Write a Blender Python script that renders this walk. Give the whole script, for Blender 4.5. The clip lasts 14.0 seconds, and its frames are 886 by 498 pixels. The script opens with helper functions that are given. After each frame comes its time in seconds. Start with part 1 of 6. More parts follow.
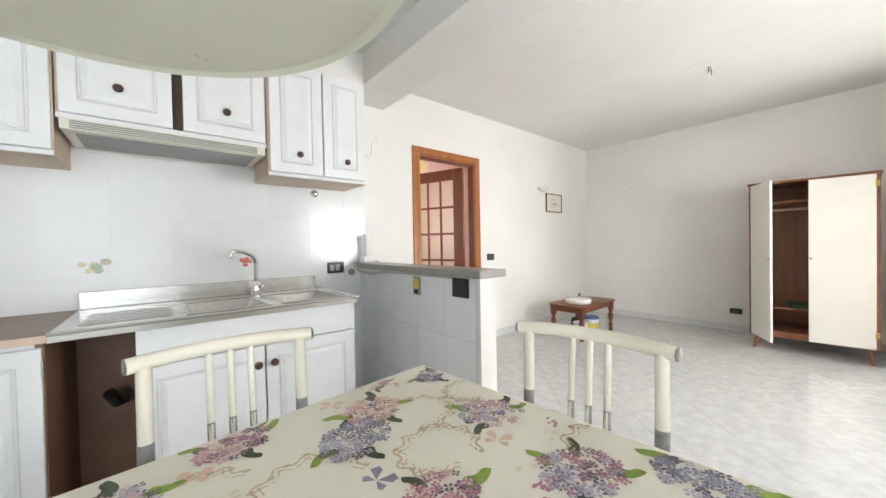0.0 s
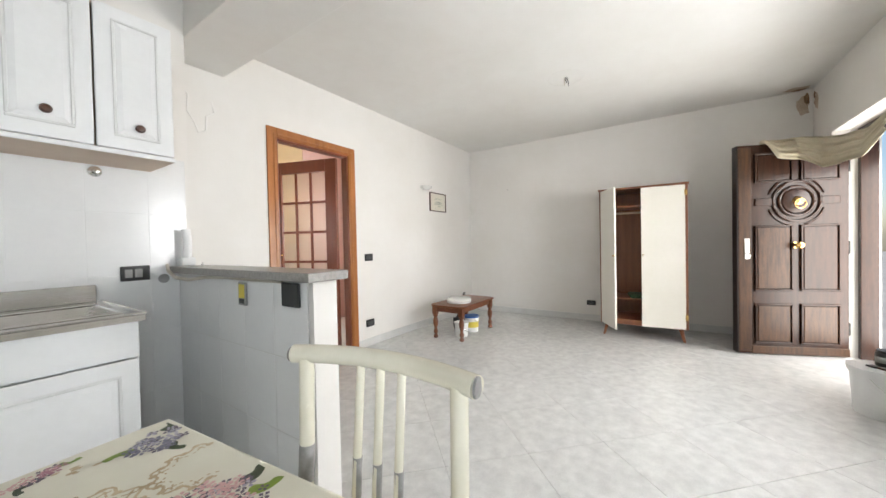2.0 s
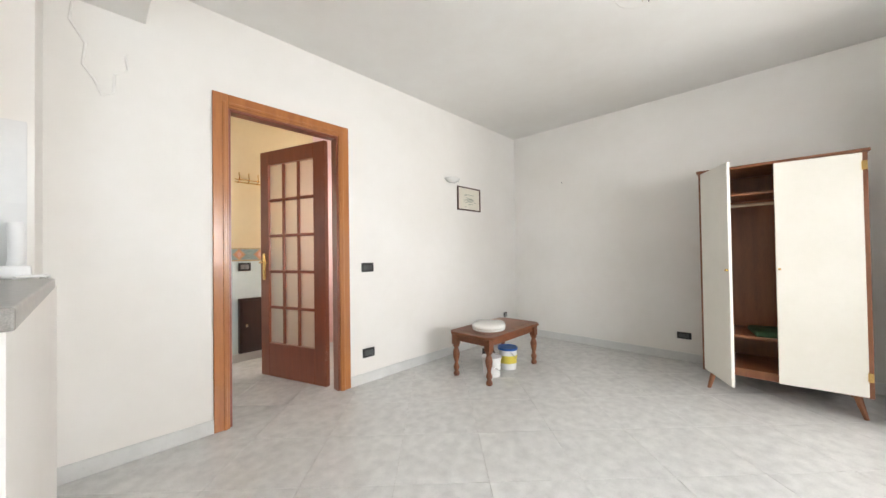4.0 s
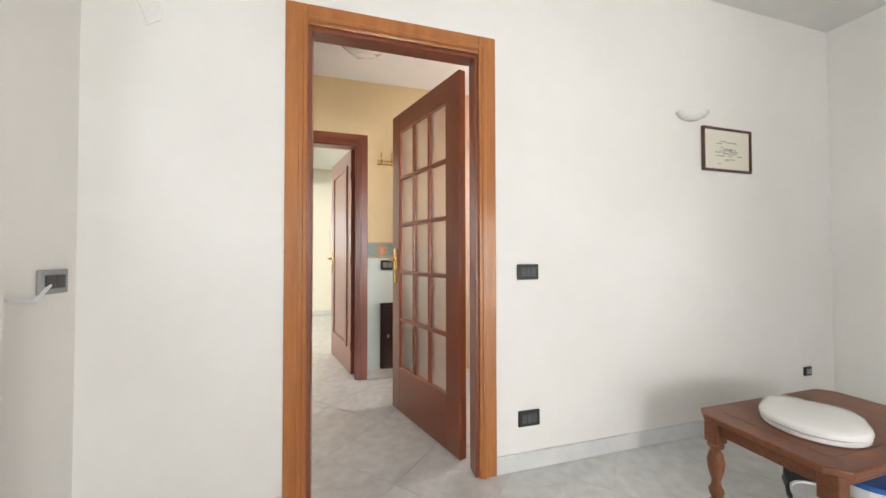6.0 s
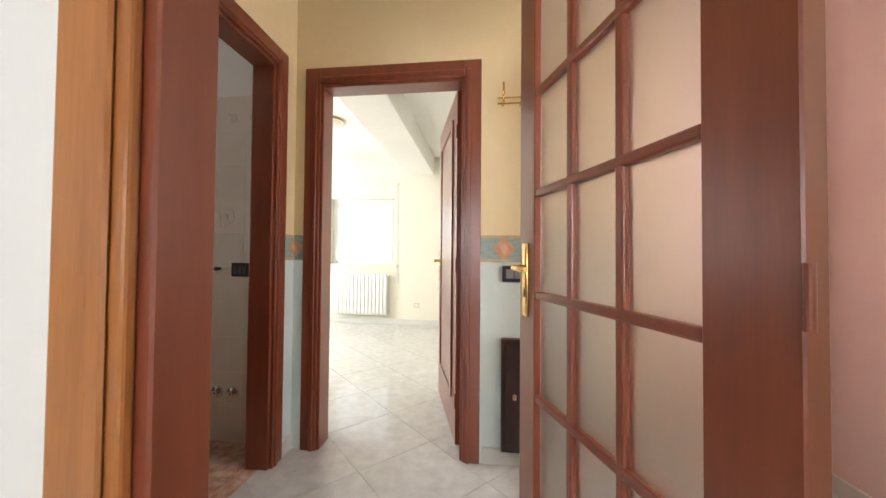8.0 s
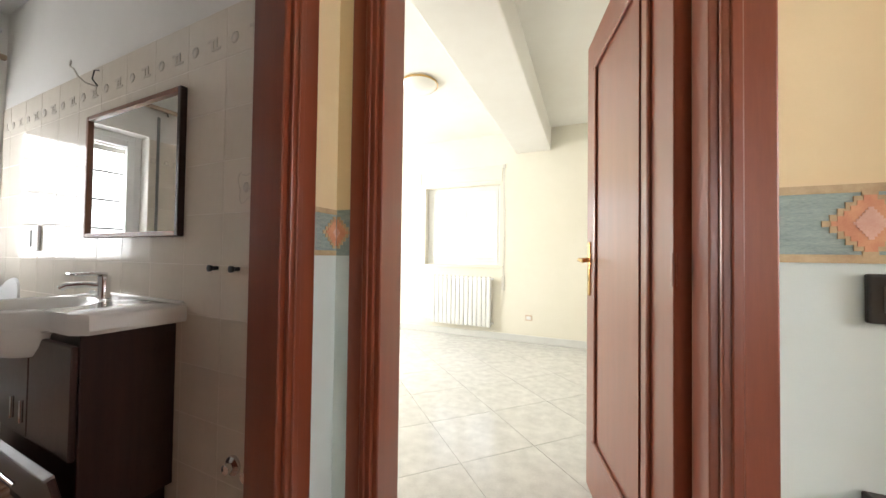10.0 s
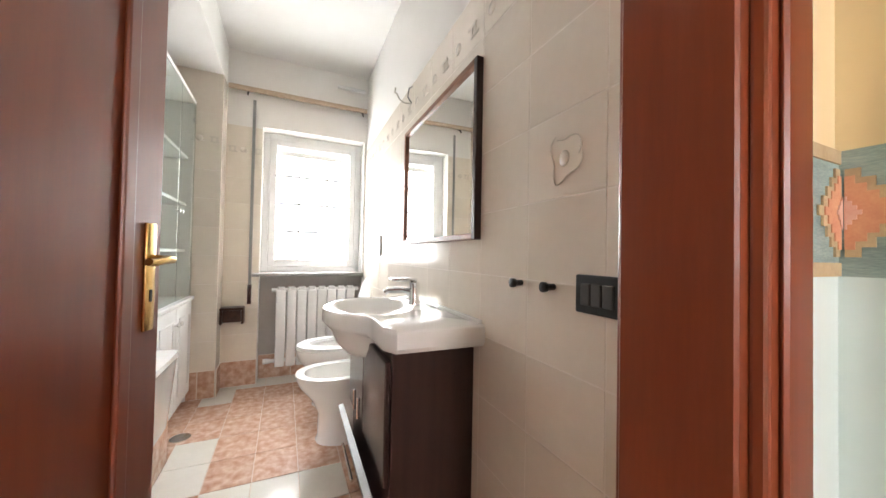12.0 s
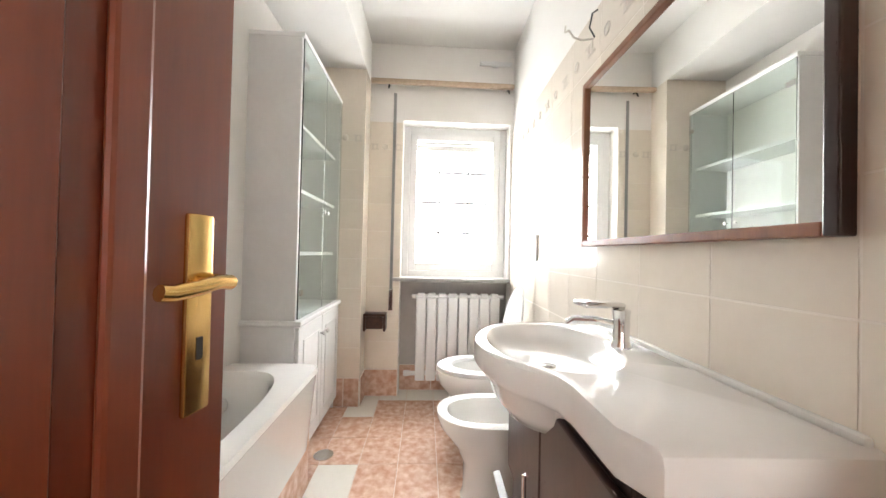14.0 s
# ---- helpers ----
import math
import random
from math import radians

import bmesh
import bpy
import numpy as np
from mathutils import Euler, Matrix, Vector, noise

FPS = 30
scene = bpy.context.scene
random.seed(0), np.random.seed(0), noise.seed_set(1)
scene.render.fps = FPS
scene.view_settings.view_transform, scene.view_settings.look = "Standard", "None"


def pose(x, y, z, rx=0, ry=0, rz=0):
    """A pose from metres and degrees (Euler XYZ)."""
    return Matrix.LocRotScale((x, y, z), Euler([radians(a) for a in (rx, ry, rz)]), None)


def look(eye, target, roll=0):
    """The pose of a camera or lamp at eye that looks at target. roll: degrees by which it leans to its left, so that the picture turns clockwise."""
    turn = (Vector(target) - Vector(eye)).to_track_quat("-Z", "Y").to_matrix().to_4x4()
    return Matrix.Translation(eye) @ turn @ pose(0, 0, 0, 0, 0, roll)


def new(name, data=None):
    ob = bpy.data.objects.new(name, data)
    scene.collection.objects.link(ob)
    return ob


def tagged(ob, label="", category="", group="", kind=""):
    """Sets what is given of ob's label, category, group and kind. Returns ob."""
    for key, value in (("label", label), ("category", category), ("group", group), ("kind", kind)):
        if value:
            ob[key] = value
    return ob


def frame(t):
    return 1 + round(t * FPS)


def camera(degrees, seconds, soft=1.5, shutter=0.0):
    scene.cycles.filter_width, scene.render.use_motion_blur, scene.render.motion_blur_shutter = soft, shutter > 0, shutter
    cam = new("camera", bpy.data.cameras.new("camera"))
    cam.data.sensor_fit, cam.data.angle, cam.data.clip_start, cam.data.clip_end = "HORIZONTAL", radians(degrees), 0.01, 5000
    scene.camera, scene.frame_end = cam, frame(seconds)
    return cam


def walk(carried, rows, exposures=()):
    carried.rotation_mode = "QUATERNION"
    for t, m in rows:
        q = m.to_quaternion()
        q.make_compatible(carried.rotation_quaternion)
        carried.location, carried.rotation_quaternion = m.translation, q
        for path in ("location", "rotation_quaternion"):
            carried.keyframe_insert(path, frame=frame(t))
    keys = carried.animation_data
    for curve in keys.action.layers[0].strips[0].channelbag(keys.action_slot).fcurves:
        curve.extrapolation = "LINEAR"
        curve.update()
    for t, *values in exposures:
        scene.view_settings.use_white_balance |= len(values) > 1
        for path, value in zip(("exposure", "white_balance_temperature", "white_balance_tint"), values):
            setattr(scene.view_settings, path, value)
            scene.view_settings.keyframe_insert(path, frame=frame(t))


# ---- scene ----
cam = camera(105.1, 14.0)
PATH = [
    (0, (0.236, 0.087, 1.154), (1.522, 1.618, 1.124), -1.1),
    (0.5, (0.286, 0.069, 1.152), (1.73, 1.452, 1.121), -1.1),
    (1, (0.35, 0.052, 1.15), (1.918, 1.292, 1.119), -1.0),
    (1.5, (0.448, 0.052, 1.132), (2.103, 1.174, 1.099), -1.0),
    (2, (0.616, 0.085, 1.122), (2.285, 1.186, 1.09), -1.2),
    (2.2, (0.715, 0.089, 1.133), (2.386, 1.187, 1.102), -1.2),
    (4.3, (1.786, 0.504, 1.086), (3.124, 1.99, 1.111), -0.7),
    (4.5, (1.868, 0.617, 1.083), (3.119, 2.178, 1.103), -0.6),
    (5, (2.066, 0.862, 1.095), (3.064, 2.595, 1.123), -0.4),
    (5.5, (2.285, 1.071, 1.083), (3.042, 2.922, 1.12), -0.5),
    (6, (2.433, 1.329, 1.069), (2.985, 3.251, 1.107), -0.1),
    (6.5, (2.574, 1.63, 1.093), (2.953, 3.593, 1.131), -0.0),
    (7, (2.643, 1.907, 1.095), (2.81, 3.887, 1.133), 0.2),
    (7.5, (2.648, 2.224, 1.098), (2.562, 4.222, 1.135), 0.4),
    (8, (2.626, 2.558, 1.075), (2.396, 4.545, 1.116), 0.5),
    (8.2, (2.631, 2.663, 1.067), (2.356, 4.644, 1.101), 0.5),
    (10.3, (2.21, 3.616, 1.049), (1.276, 5.384, 1.084), 0.7),
    (10.5, (2.157, 3.665, 1.059), (1.113, 5.37, 1.086), 0.6),
    (11, (2.008, 3.769, 1.056), (0.674, 5.258, 1.095), 0.9),
    (11.5, (1.847, 3.809, 1.056), (0.247, 5.008, 1.1), 1.4),
    (12, (1.731, 3.794, 1.06), (-0.081, 4.638, 1.097), 1.1),
    (12.5, (1.652, 3.814, 1.059), (-0.294, 4.274, 1.098), 1.1),
    (13, (1.582, 3.839, 1.072), (-0.406, 4.057, 1.109), 1.0),
    (13.5, (1.403, 3.805, 1.064), (-0.593, 3.932, 1.092), 1.2),
    (14, (1.19, 3.795, 1.079), (-0.807, 3.9, 1.103), 1.3),
]
EXPOSURES = [(0.0, 0.33), (1.0, 0.23), (2.2, 0.22), (4.5, 0.33), (5.5, 0.25), (6.5, 0.2), (8.0, 0.25), (10.5, 0.2), (11.0, 0.15), (11.5, 0.5), (12.0, 1.35), (12.5, 1.75), (13.0, 1.65), (14.0, 1.5)]
walk(cam, [(t, look(eye, target, roll)) for t, eye, target, roll in PATH], EXPOSURES)

# ---- world and light ----
def setup_world():
    w = bpy.data.worlds.new("sky")
    scene.world = w
    w.use_nodes = True
    nt = w.node_tree
    sky = nt.nodes.new("ShaderNodeTexSky")
    sky.sky_type, sky.sun_disc = "NISHITA", False
    sky.sun_elevation, sky.sun_rotation = radians(80), radians(90)
    nt.links.new(sky.outputs[0], nt.nodes["Background"].inputs[0])
    nt.nodes["Background"].inputs[1].default_value = 0.12


setup_world()


def window_light(name, m, sx, sy, watts, colour=(1, 1, 1)):
    d = bpy.data.lights.new(name, "AREA")
    d.shape, d.size, d.size_y, d.energy, d.color = "RECTANGLE", sx, sy, watts, colour
    ob = new(name, d)
    ob.matrix_world = m
    return ob


sun = bpy.data.lights.new("sun", "SUN")
sun.energy, sun.angle, sun.color = 2.5, radians(0.6), (1, 0.95, 0.88)
new("sun", sun).matrix_world = look((3.5, 0, 20), (0, 0, 0))

window_light("daylight_south_window", pose(2.95, -1.46, 1.4, 90), 1.2, 1.1, 62, (0.98, 0.985, 1))
window_light("daylight_entrance", pose(4.76, -1.58, 0.92, 90), 0.85, 1.7, 38, (1, 0.97, 0.92))
# Added kitchen fill, shining in through an assumed terrace door out of view.
window_light("fill_kitchen_south", pose(-0.35, -1.46, 1.15, 90), 1.4, 2.1, 33, (0.86, 0.93, 1))
window_light("daylight_bath_sky", look((-2.25, 4.0, 2.8), (-0.3, 3.85, 0.9)), 1.5, 0.7, 40, (0.93, 0.96, 1))
window_light("daylight_bath_window", pose(-1.75, 4.02, 1.48, 0, -90, 0), 1.1, 0.74, 15, (0.95, 0.97, 1))
window_light("daylight_bedroom_window", pose(0.72, 7.98, 1.45, -90), 1.05, 1.05, 6, (1, 0.99, 0.95))
# Added bedroom fill from the west, where no window is known.
window_light("fill_bedroom_west", pose(-1.52, 6.2, 1.4, 0, -90, 0), 1.2, 1.3, 165, (1, 0.99, 0.95))
# Added hall fill; its window at the east end is assumed.
window_light("fill_hall_east", pose(4.40, 3.65, 1.5, 0, 90, 0), 1.1, 0.7, 19, (1, 0.95, 0.94))


# ---- materials ----
def mat(name, a, b=None, rough=0.5, metal=0.0, scale=6.0, bump=0.0, bscale=60.0, stretch=(1, 1, 1), fine=0.25, coat=0.0, vary=0.0, detail=6.0):
    """Principled surface whose colour runs between a and b by large and fine noise."""
    m = bpy.data.materials.new(name)
    m.use_nodes = True
    nt = m.node_tree
    p = nt.nodes["Principled BSDF"]
    p.inputs["Metallic"].default_value = metal
    p.inputs["Coat Weight"].default_value = coat
    p.inputs["Coat Roughness"].default_value = 0.12
    b = b or tuple(v * 0.9 for v in a)
    tc = nt.nodes.new("ShaderNodeTexCoord")
    mp = nt.nodes.new("ShaderNodeMapping")
    mp.inputs["Scale"].default_value = stretch
    nt.links.new(tc.outputs["Object"], mp.inputs[0])
    n1 = nt.nodes.new("ShaderNodeTexNoise")
    n1.inputs["Scale"].default_value, n1.inputs["Detail"].default_value = scale, detail
    n2 = nt.nodes.new("ShaderNodeTexNoise")
    n2.inputs["Scale"].default_value, n2.inputs["Detail"].default_value = scale * 9, 4
    nt.links.new(mp.outputs[0], n1.inputs[0])
    nt.links.new(mp.outputs[0], n2.inputs[0])
    if vary:
        oi = nt.nodes.new("ShaderNodeObjectInfo")
        ad = nt.nodes.new("ShaderNodeVectorMath")
        ad.operation = "MULTIPLY_ADD"
        ad.inputs[1].default_value = (37, 53, 11)
        nt.links.new(oi.outputs["Random"], ad.inputs[0])
        nt.links.new(mp.outputs[0], ad.inputs[2])
        nt.links.new(ad.outputs[0], n1.inputs[0])
    mx = nt.nodes.new("ShaderNodeMix")
    mx.inputs["Factor"].default_value = fine
    nt.links.new(n1.outputs[0], mx.inputs["A"])
    nt.links.new(n2.outputs[0], mx.inputs["B"])
    rp = nt.nodes.new("ShaderNodeValToRGB")
    rp.color_ramp.elements[0].position, rp.color_ramp.elements[1].position = 0.35, 0.65
    rp.color_ramp.elements[0].color, rp.color_ramp.elements[1].color = (*b, 1), (*a, 1)
    nt.links.new(mx.outputs["Result"], rp.inputs[0])
    out = rp.outputs[0]
    if vary:
        hs = nt.nodes.new("ShaderNodeHueSaturation")
        mr = nt.nodes.new("ShaderNodeMapRange")
        mr.inputs["To Min"].default_value, mr.inputs["To Max"].default_value = 1 - vary, 1 + vary
        nt.links.new(oi.outputs["Random"], mr.inputs[0])
        nt.links.new(mr.outputs[0], hs.inputs["Value"])
        nt.links.new(out, hs.inputs["Color"])
        out = hs.outputs[0]
    nt.links.new(out, p.inputs["Base Color"])
    rr = nt.nodes.new("ShaderNodeMapRange")
    rr.inputs["To Min"].default_value, rr.inputs["To Max"].default_value = max(0.02, rough * 0.8), min(1, rough * 1.2)
    nt.links.new(n2.outputs[0], rr.inputs[0])
    nt.links.new(rr.outputs[0], p.inputs["Roughness"])
    if bump:
        nb = nt.nodes.new("ShaderNodeTexNoise")
        nb.inputs["Scale"].default_value, nb.inputs["Detail"].default_value = bscale, 5
        nt.links.new(mp.outputs[0], nb.inputs[0])
        bp = nt.nodes.new("ShaderNodeBump")
        bp.inputs["Strength"].default_value, bp.inputs["Distance"].default_value = bump, 0.004
        nt.links.new(nb.outputs[0], bp.inputs["Height"])
        nt.links.new(bp.outputs[0], p.inputs["Normal"])
    return m


def glass_mat(name, colour, rough, ior=1.45):
    m = bpy.data.materials.new(name)
    m.use_nodes = True
    p = m.node_tree.nodes["Principled BSDF"]
    p.inputs["Base Color"].default_value = (*colour, 1)
    p.inputs["Roughness"].default_value = rough
    p.inputs["Transmission Weight"].default_value = 1
    p.inputs["IOR"].default_value = ior
    return m


PLASTER = mat("white_plaster", (0.83, 0.81, 0.775), (0.78, 0.755, 0.71), 0.75, scale=1.2, bump=0.12, bscale=45, fine=0.2)
CEIL = mat("ceiling_paint", (0.78, 0.77, 0.74), (0.72, 0.70, 0.66), 0.85, scale=0.9, bump=0.1, bscale=40)
BEDWALL = mat("cream_plaster", (0.80, 0.77, 0.68), (0.76, 0.73, 0.63), 0.75, scale=1.2, bump=0.1, bscale=45)
YELLOW = mat("yellow_wall_paint", (0.78, 0.65, 0.40), (0.73, 0.59, 0.35), 0.7, scale=2, bump=0.1)
MINT = mat("mint_wall_paint", (0.66, 0.75, 0.73), (0.60, 0.70, 0.68), 0.65, scale=2, bump=0.1)
PINK = mat("pink_wall_paint", (0.82, 0.60, 0.58), (0.75, 0.54, 0.52), 0.7, scale=2)
WHITE_TILE = mat("white_glazed_tile", (0.80, 0.80, 0.79), (0.76, 0.76, 0.755), 0.18, scale=5, bump=0.02, bscale=12, vary=0.015)
GROUT = mat("pale_grout", (0.80, 0.74, 0.66), (0.74, 0.68, 0.60), 0.7, scale=20)
MARBLE = mat("grey_marble_floor_tile", (0.68, 0.68, 0.66), (0.54, 0.54, 0.53), 0.13, scale=15, bump=0.01, bscale=20, fine=0.3, vary=0.015, detail=9)
JOINT = mat("floor_joint", (0.62, 0.61, 0.59), (0.56, 0.55, 0.53), 0.7, scale=20)
SKIRT = mat("grey_white_skirting", (0.68, 0.68, 0.66), (0.60, 0.60, 0.58), 0.3, scale=5)
BATH_TILE = mat("cream_glazed_tile", (0.80, 0.73, 0.63), (0.75, 0.68, 0.58), 0.12, scale=4, bump=0.05, bscale=10, vary=0.02)
BATH_WHITE = mat("off_white_floor_tile", (0.76, 0.73, 0.67), (0.70, 0.67, 0.60), 0.15, scale=5, vary=0.02)
TERRA = mat("mottled_terracotta_tile", (0.72, 0.52, 0.41), (0.48, 0.26, 0.17), 0.18, scale=26, fine=0.2, vary=0.04)
# Orange copy of the frame wood, with bright light on the casings toned in.
CHERRY_LIT = mat("lit_cherry_wood", (0.43, 0.165, 0.042), (0.32, 0.11, 0.028), 0.3, scale=3, stretch=(9, 9, 0.7), fine=0.35, coat=0.25)
CHERRY_D = mat("mahogany_wood", (0.225, 0.052, 0.020), (0.175, 0.037, 0.014), 0.36, scale=3, stretch=(9, 9, 0.7), fine=0.3, coat=0.6)
CHERRY_D.node_tree.nodes["Principled BSDF"].inputs["Coat Roughness"].default_value = 0.28
OLD_WOOD = mat("worn_dark_walnut", (0.055, 0.022, 0.012), (0.025, 0.011, 0.007), 0.25, scale=4, stretch=(10, 10, 0.8), fine=0.5, bump=0.15, bscale=30)
WORN = mat("worn_bare_wood", (0.11, 0.05, 0.022), (0.028, 0.013, 0.007), 0.32, scale=6, stretch=(9, 9, 0.9), fine=0.5, bump=0.2, bscale=30)
BLACKWOOD = mat("black_edge", (0.02, 0.014, 0.012), None, 0.35)
TEAK = mat("wardrobe_teak", (0.26, 0.10, 0.04), (0.18, 0.065, 0.028), 0.4, scale=3, stretch=(8, 8, 0.8), fine=0.4)
TABLE_WOOD = mat("turned_walnut", (0.22, 0.068, 0.020), (0.11, 0.032, 0.011), 0.4, scale=7, fine=0.5, coat=0.05)
CREAM_LAM = mat("cream_laminate", (0.80, 0.77, 0.70), (0.76, 0.73, 0.65), 0.35, scale=3)
LACQ = mat("white_lacquered_wood", (0.80, 0.80, 0.79), (0.74, 0.74, 0.73), 0.33, scale=4, bump=0.04, bscale=50)
# Darker copy of the white lacquer: shade along the door beads, put into colour.
LACQ_SHADE = mat("shaded_bead_lacquer", (0.72, 0.72, 0.70), (0.66, 0.66, 0.64), 0.5, scale=10)
BEIGE_LAM = mat("beige_laminate", (0.66, 0.52, 0.40), (0.58, 0.44, 0.33), 0.5, scale=4)
BROWN_LAM = mat("brown_side_panel", (0.26, 0.14, 0.08), (0.20, 0.10, 0.06), 0.5, scale=4)
STEEL = mat("brushed_steel", (0.62, 0.60, 0.57), (0.57, 0.55, 0.52), 0.24, 1.0, scale=3, stretch=(1, 30, 30))
CHROME = mat("chrome", (0.80, 0.80, 0.80), (0.74, 0.74, 0.74), 0.07, 1.0)
BRASS = mat("brass", (0.78, 0.52, 0.20), (0.66, 0.42, 0.15), 0.22, 1.0, scale=12)
KNOB = mat("dark_wood_knob", (0.10, 0.04, 0.022), (0.05, 0.02, 0.012), 0.3, scale=30)
BLACK = mat("black_plastic", (0.022, 0.022, 0.022), (0.014, 0.014, 0.014), 0.35)
GREYP = mat("grey_plastic", (0.30, 0.30, 0.29), (0.24, 0.24, 0.23), 0.4)
DARKP = mat("dark_grey_plastic", (0.075, 0.08, 0.078), (0.055, 0.058, 0.056), 0.4)
WHITE_PL = mat("white_plastic", (0.80, 0.80, 0.79), (0.75, 0.75, 0.74), 0.3, scale=6)
CABLE = mat("beige_cable", (0.55, 0.50, 0.42), None, 0.5)
STONE = mat("grey_granite_slab", (0.34, 0.32, 0.29), (0.20, 0.19, 0.18), 0.3, scale=60, fine=0.5)
SILL = mat("grey_stone_sill", (0.36, 0.35, 0.33), (0.26, 0.25, 0.24), 0.4, scale=40, fine=0.5)
CERAMIC = mat("white_ceramic", (0.80, 0.79, 0.76), (0.78, 0.77, 0.74), 0.07, scale=2, coat=0.3)
WENGE = mat("wenge_veneer", (0.045, 0.02, 0.016), (0.028, 0.013, 0.011), 0.3, scale=4, stretch=(9, 9, 0.8))
ENAMEL = mat("white_enamel_tube", (0.76, 0.72, 0.60), (0.70, 0.66, 0.53), 0.25, scale=9)
CHIP = mat("grey_worn_metal", (0.30, 0.29, 0.28), (0.20, 0.19, 0.18), 0.5, scale=60)
LAMPSHADE = mat("cream_enamel_shade", (0.74, 0.72, 0.60), (0.70, 0.68, 0.56), 0.3, scale=2)
CLOTH = mat("cream_printed_oilcloth", (0.77, 0.74, 0.62), (0.72, 0.68, 0.55), 0.35, scale=5, bump=0.06, bscale=300)
SCROLL = mat("tan_print", (0.46, 0.34, 0.19), (0.62, 0.50, 0.32), 0.4, scale=40)
TANPALE = mat("pale_tan_print", (0.68, 0.62, 0.46), (0.62, 0.55, 0.40), 0.4, scale=40)
LEAFG = mat("leaf_green_print", (0.30, 0.40, 0.05), (0.16, 0.26, 0.03), 0.4, scale=40)
LEAFD = mat("dark_leaf_print", (0.03, 0.045, 0.015), (0.05, 0.08, 0.02), 0.4, scale=40)
PET = [mat("pink_petal_print", (0.62, 0.33, 0.32), (0.72, 0.50, 0.46), 0.4, scale=120), mat("plum_petal_print", (0.36, 0.13, 0.18), (0.5, 0.25, 0.3), 0.4, scale=120),
       mat("lilac_petal_print", (0.36, 0.33, 0.42), (0.5, 0.47, 0.52), 0.4, scale=120), mat("slate_petal_print", (0.18, 0.17, 0.23), (0.28, 0.27, 0.33), 0.4, scale=120),
       mat("shadow_petal_print", (0.10, 0.08, 0.11), (0.16, 0.12, 0.15), 0.4, scale=120), mat("peach_petal_print", (0.72, 0.45, 0.30), (0.72, 0.55, 0.42), 0.4, scale=120)]
CURTAIN = mat("ivory_curtain_cloth", (0.60, 0.54, 0.41), (0.52, 0.46, 0.33), 0.8, scale=4, bump=0.15, bscale=200)
MOULD = mat("mould_stain", (0.34, 0.20, 0.10), (0.07, 0.05, 0.035), 0.9, scale=9, fine=0.5)
MOULD_PALE = mat("damp_stain", (0.62, 0.52, 0.42), (0.44, 0.32, 0.22), 0.9, scale=9, fine=0.5)
BLUE = mat("blue_plastic", (0.02, 0.10, 0.36), None, 0.35)
YEL = mat("yellow_label", (0.72, 0.58, 0.08), None, 0.5)
REDP = mat("red_print", (0.5, 0.05, 0.05), (0.65, 0.2, 0.15), 0.4)
GREENP = mat("sage_print", (0.35, 0.45, 0.28), (0.5, 0.55, 0.4), 0.4)
BORDER = mat("teal_woven_border", (0.36, 0.45, 0.42), (0.20, 0.28, 0.27), 0.7, scale=14, stretch=(1, 1, 6), fine=0.5)
BORDER2 = mat("ochre_border_edge", (0.56, 0.44, 0.26), (0.42, 0.30, 0.17), 0.7, scale=30)
PETALPINK = mat("salmon_diamond", (0.62, 0.36, 0.28), (0.70, 0.48, 0.38), 0.7, scale=40)
RUST = mat("rust_diamond", (0.56, 0.24, 0.14), (0.66, 0.36, 0.20), 0.7, scale=40)
GREYDECO = mat("grey_tile_motif", (0.66, 0.60, 0.52), (0.71, 0.65, 0.56), 0.2, scale=20)
PAPER = mat("print_paper", (0.74, 0.70, 0.60), (0.70, 0.66, 0.55), 0.8, scale=5)
INK = mat("grey_green_ink", (0.30, 0.31, 0.25), (0.5, 0.5, 0.42), 0.8, scale=40)
WOODRAIL = mat("pale_wood_rail", (0.55, 0.42, 0.30), (0.44, 0.32, 0.22), 0.4, scale=5, stretch=(1, 8, 8))
SHUTTER = mat("ivory_roller_shutter", (0.70, 0.68, 0.62), (0.64, 0.62, 0.56), 0.5)
CLEAR = glass_mat("window_glass", (1, 1, 1), 0.0, 1.1)
FROST = glass_mat("frosted_amber_glass", (0.72, 0.66, 0.60), 0.42)
CABGLASS = glass_mat("pale_green_glass", (0.86, 0.92, 0.88), 0.05, 1.2)
MIRROR = mat("mirror_silver", (0.88, 0.89, 0.88), (0.88, 0.89, 0.88), 0.0, 1.0)
MIRROR.node_tree.nodes["Principled BSDF"].inputs["Roughness"].default_value = 0
for lk in list(MIRROR.node_tree.links):
    if lk.to_socket.name == "Roughness":
        MIRROR.node_tree.links.remove(lk)
TERRA_GROUT = mat("pinkish_grout", (0.70, 0.58, 0.48), (0.62, 0.50, 0.41), 0.8, scale=20)
for dull in (OLD_WOOD, WORN):
    dull.node_tree.nodes["Principled BSDF"].inputs["Specular IOR Level"].default_value = 0.45
# Emits light itself, standing in for the bright outdoors behind the bathroom window.
BACKDROP_GLOW = mat("glowing_bath_backdrop", (0.80, 0.78, 0.72), (0.74, 0.72, 0.66), 0.9, scale=2)
BACKDROP_GLOW.node_tree.nodes["Principled BSDF"].inputs["Emission Color"].default_value = (1, 1, 0.98, 1)
BACKDROP_GLOW.node_tree.nodes["Principled BSDF"].inputs["Emission Strength"].default_value = 1.0
NICHE = mat("grey_niche_paint", (0.50, 0.47, 0.44), (0.43, 0.40, 0.37), 0.8, scale=3, bump=0.1)
GROUND = mat("outdoor_paving", (0.42, 0.40, 0.36), (0.34, 0.32, 0.29), 0.8, scale=2)


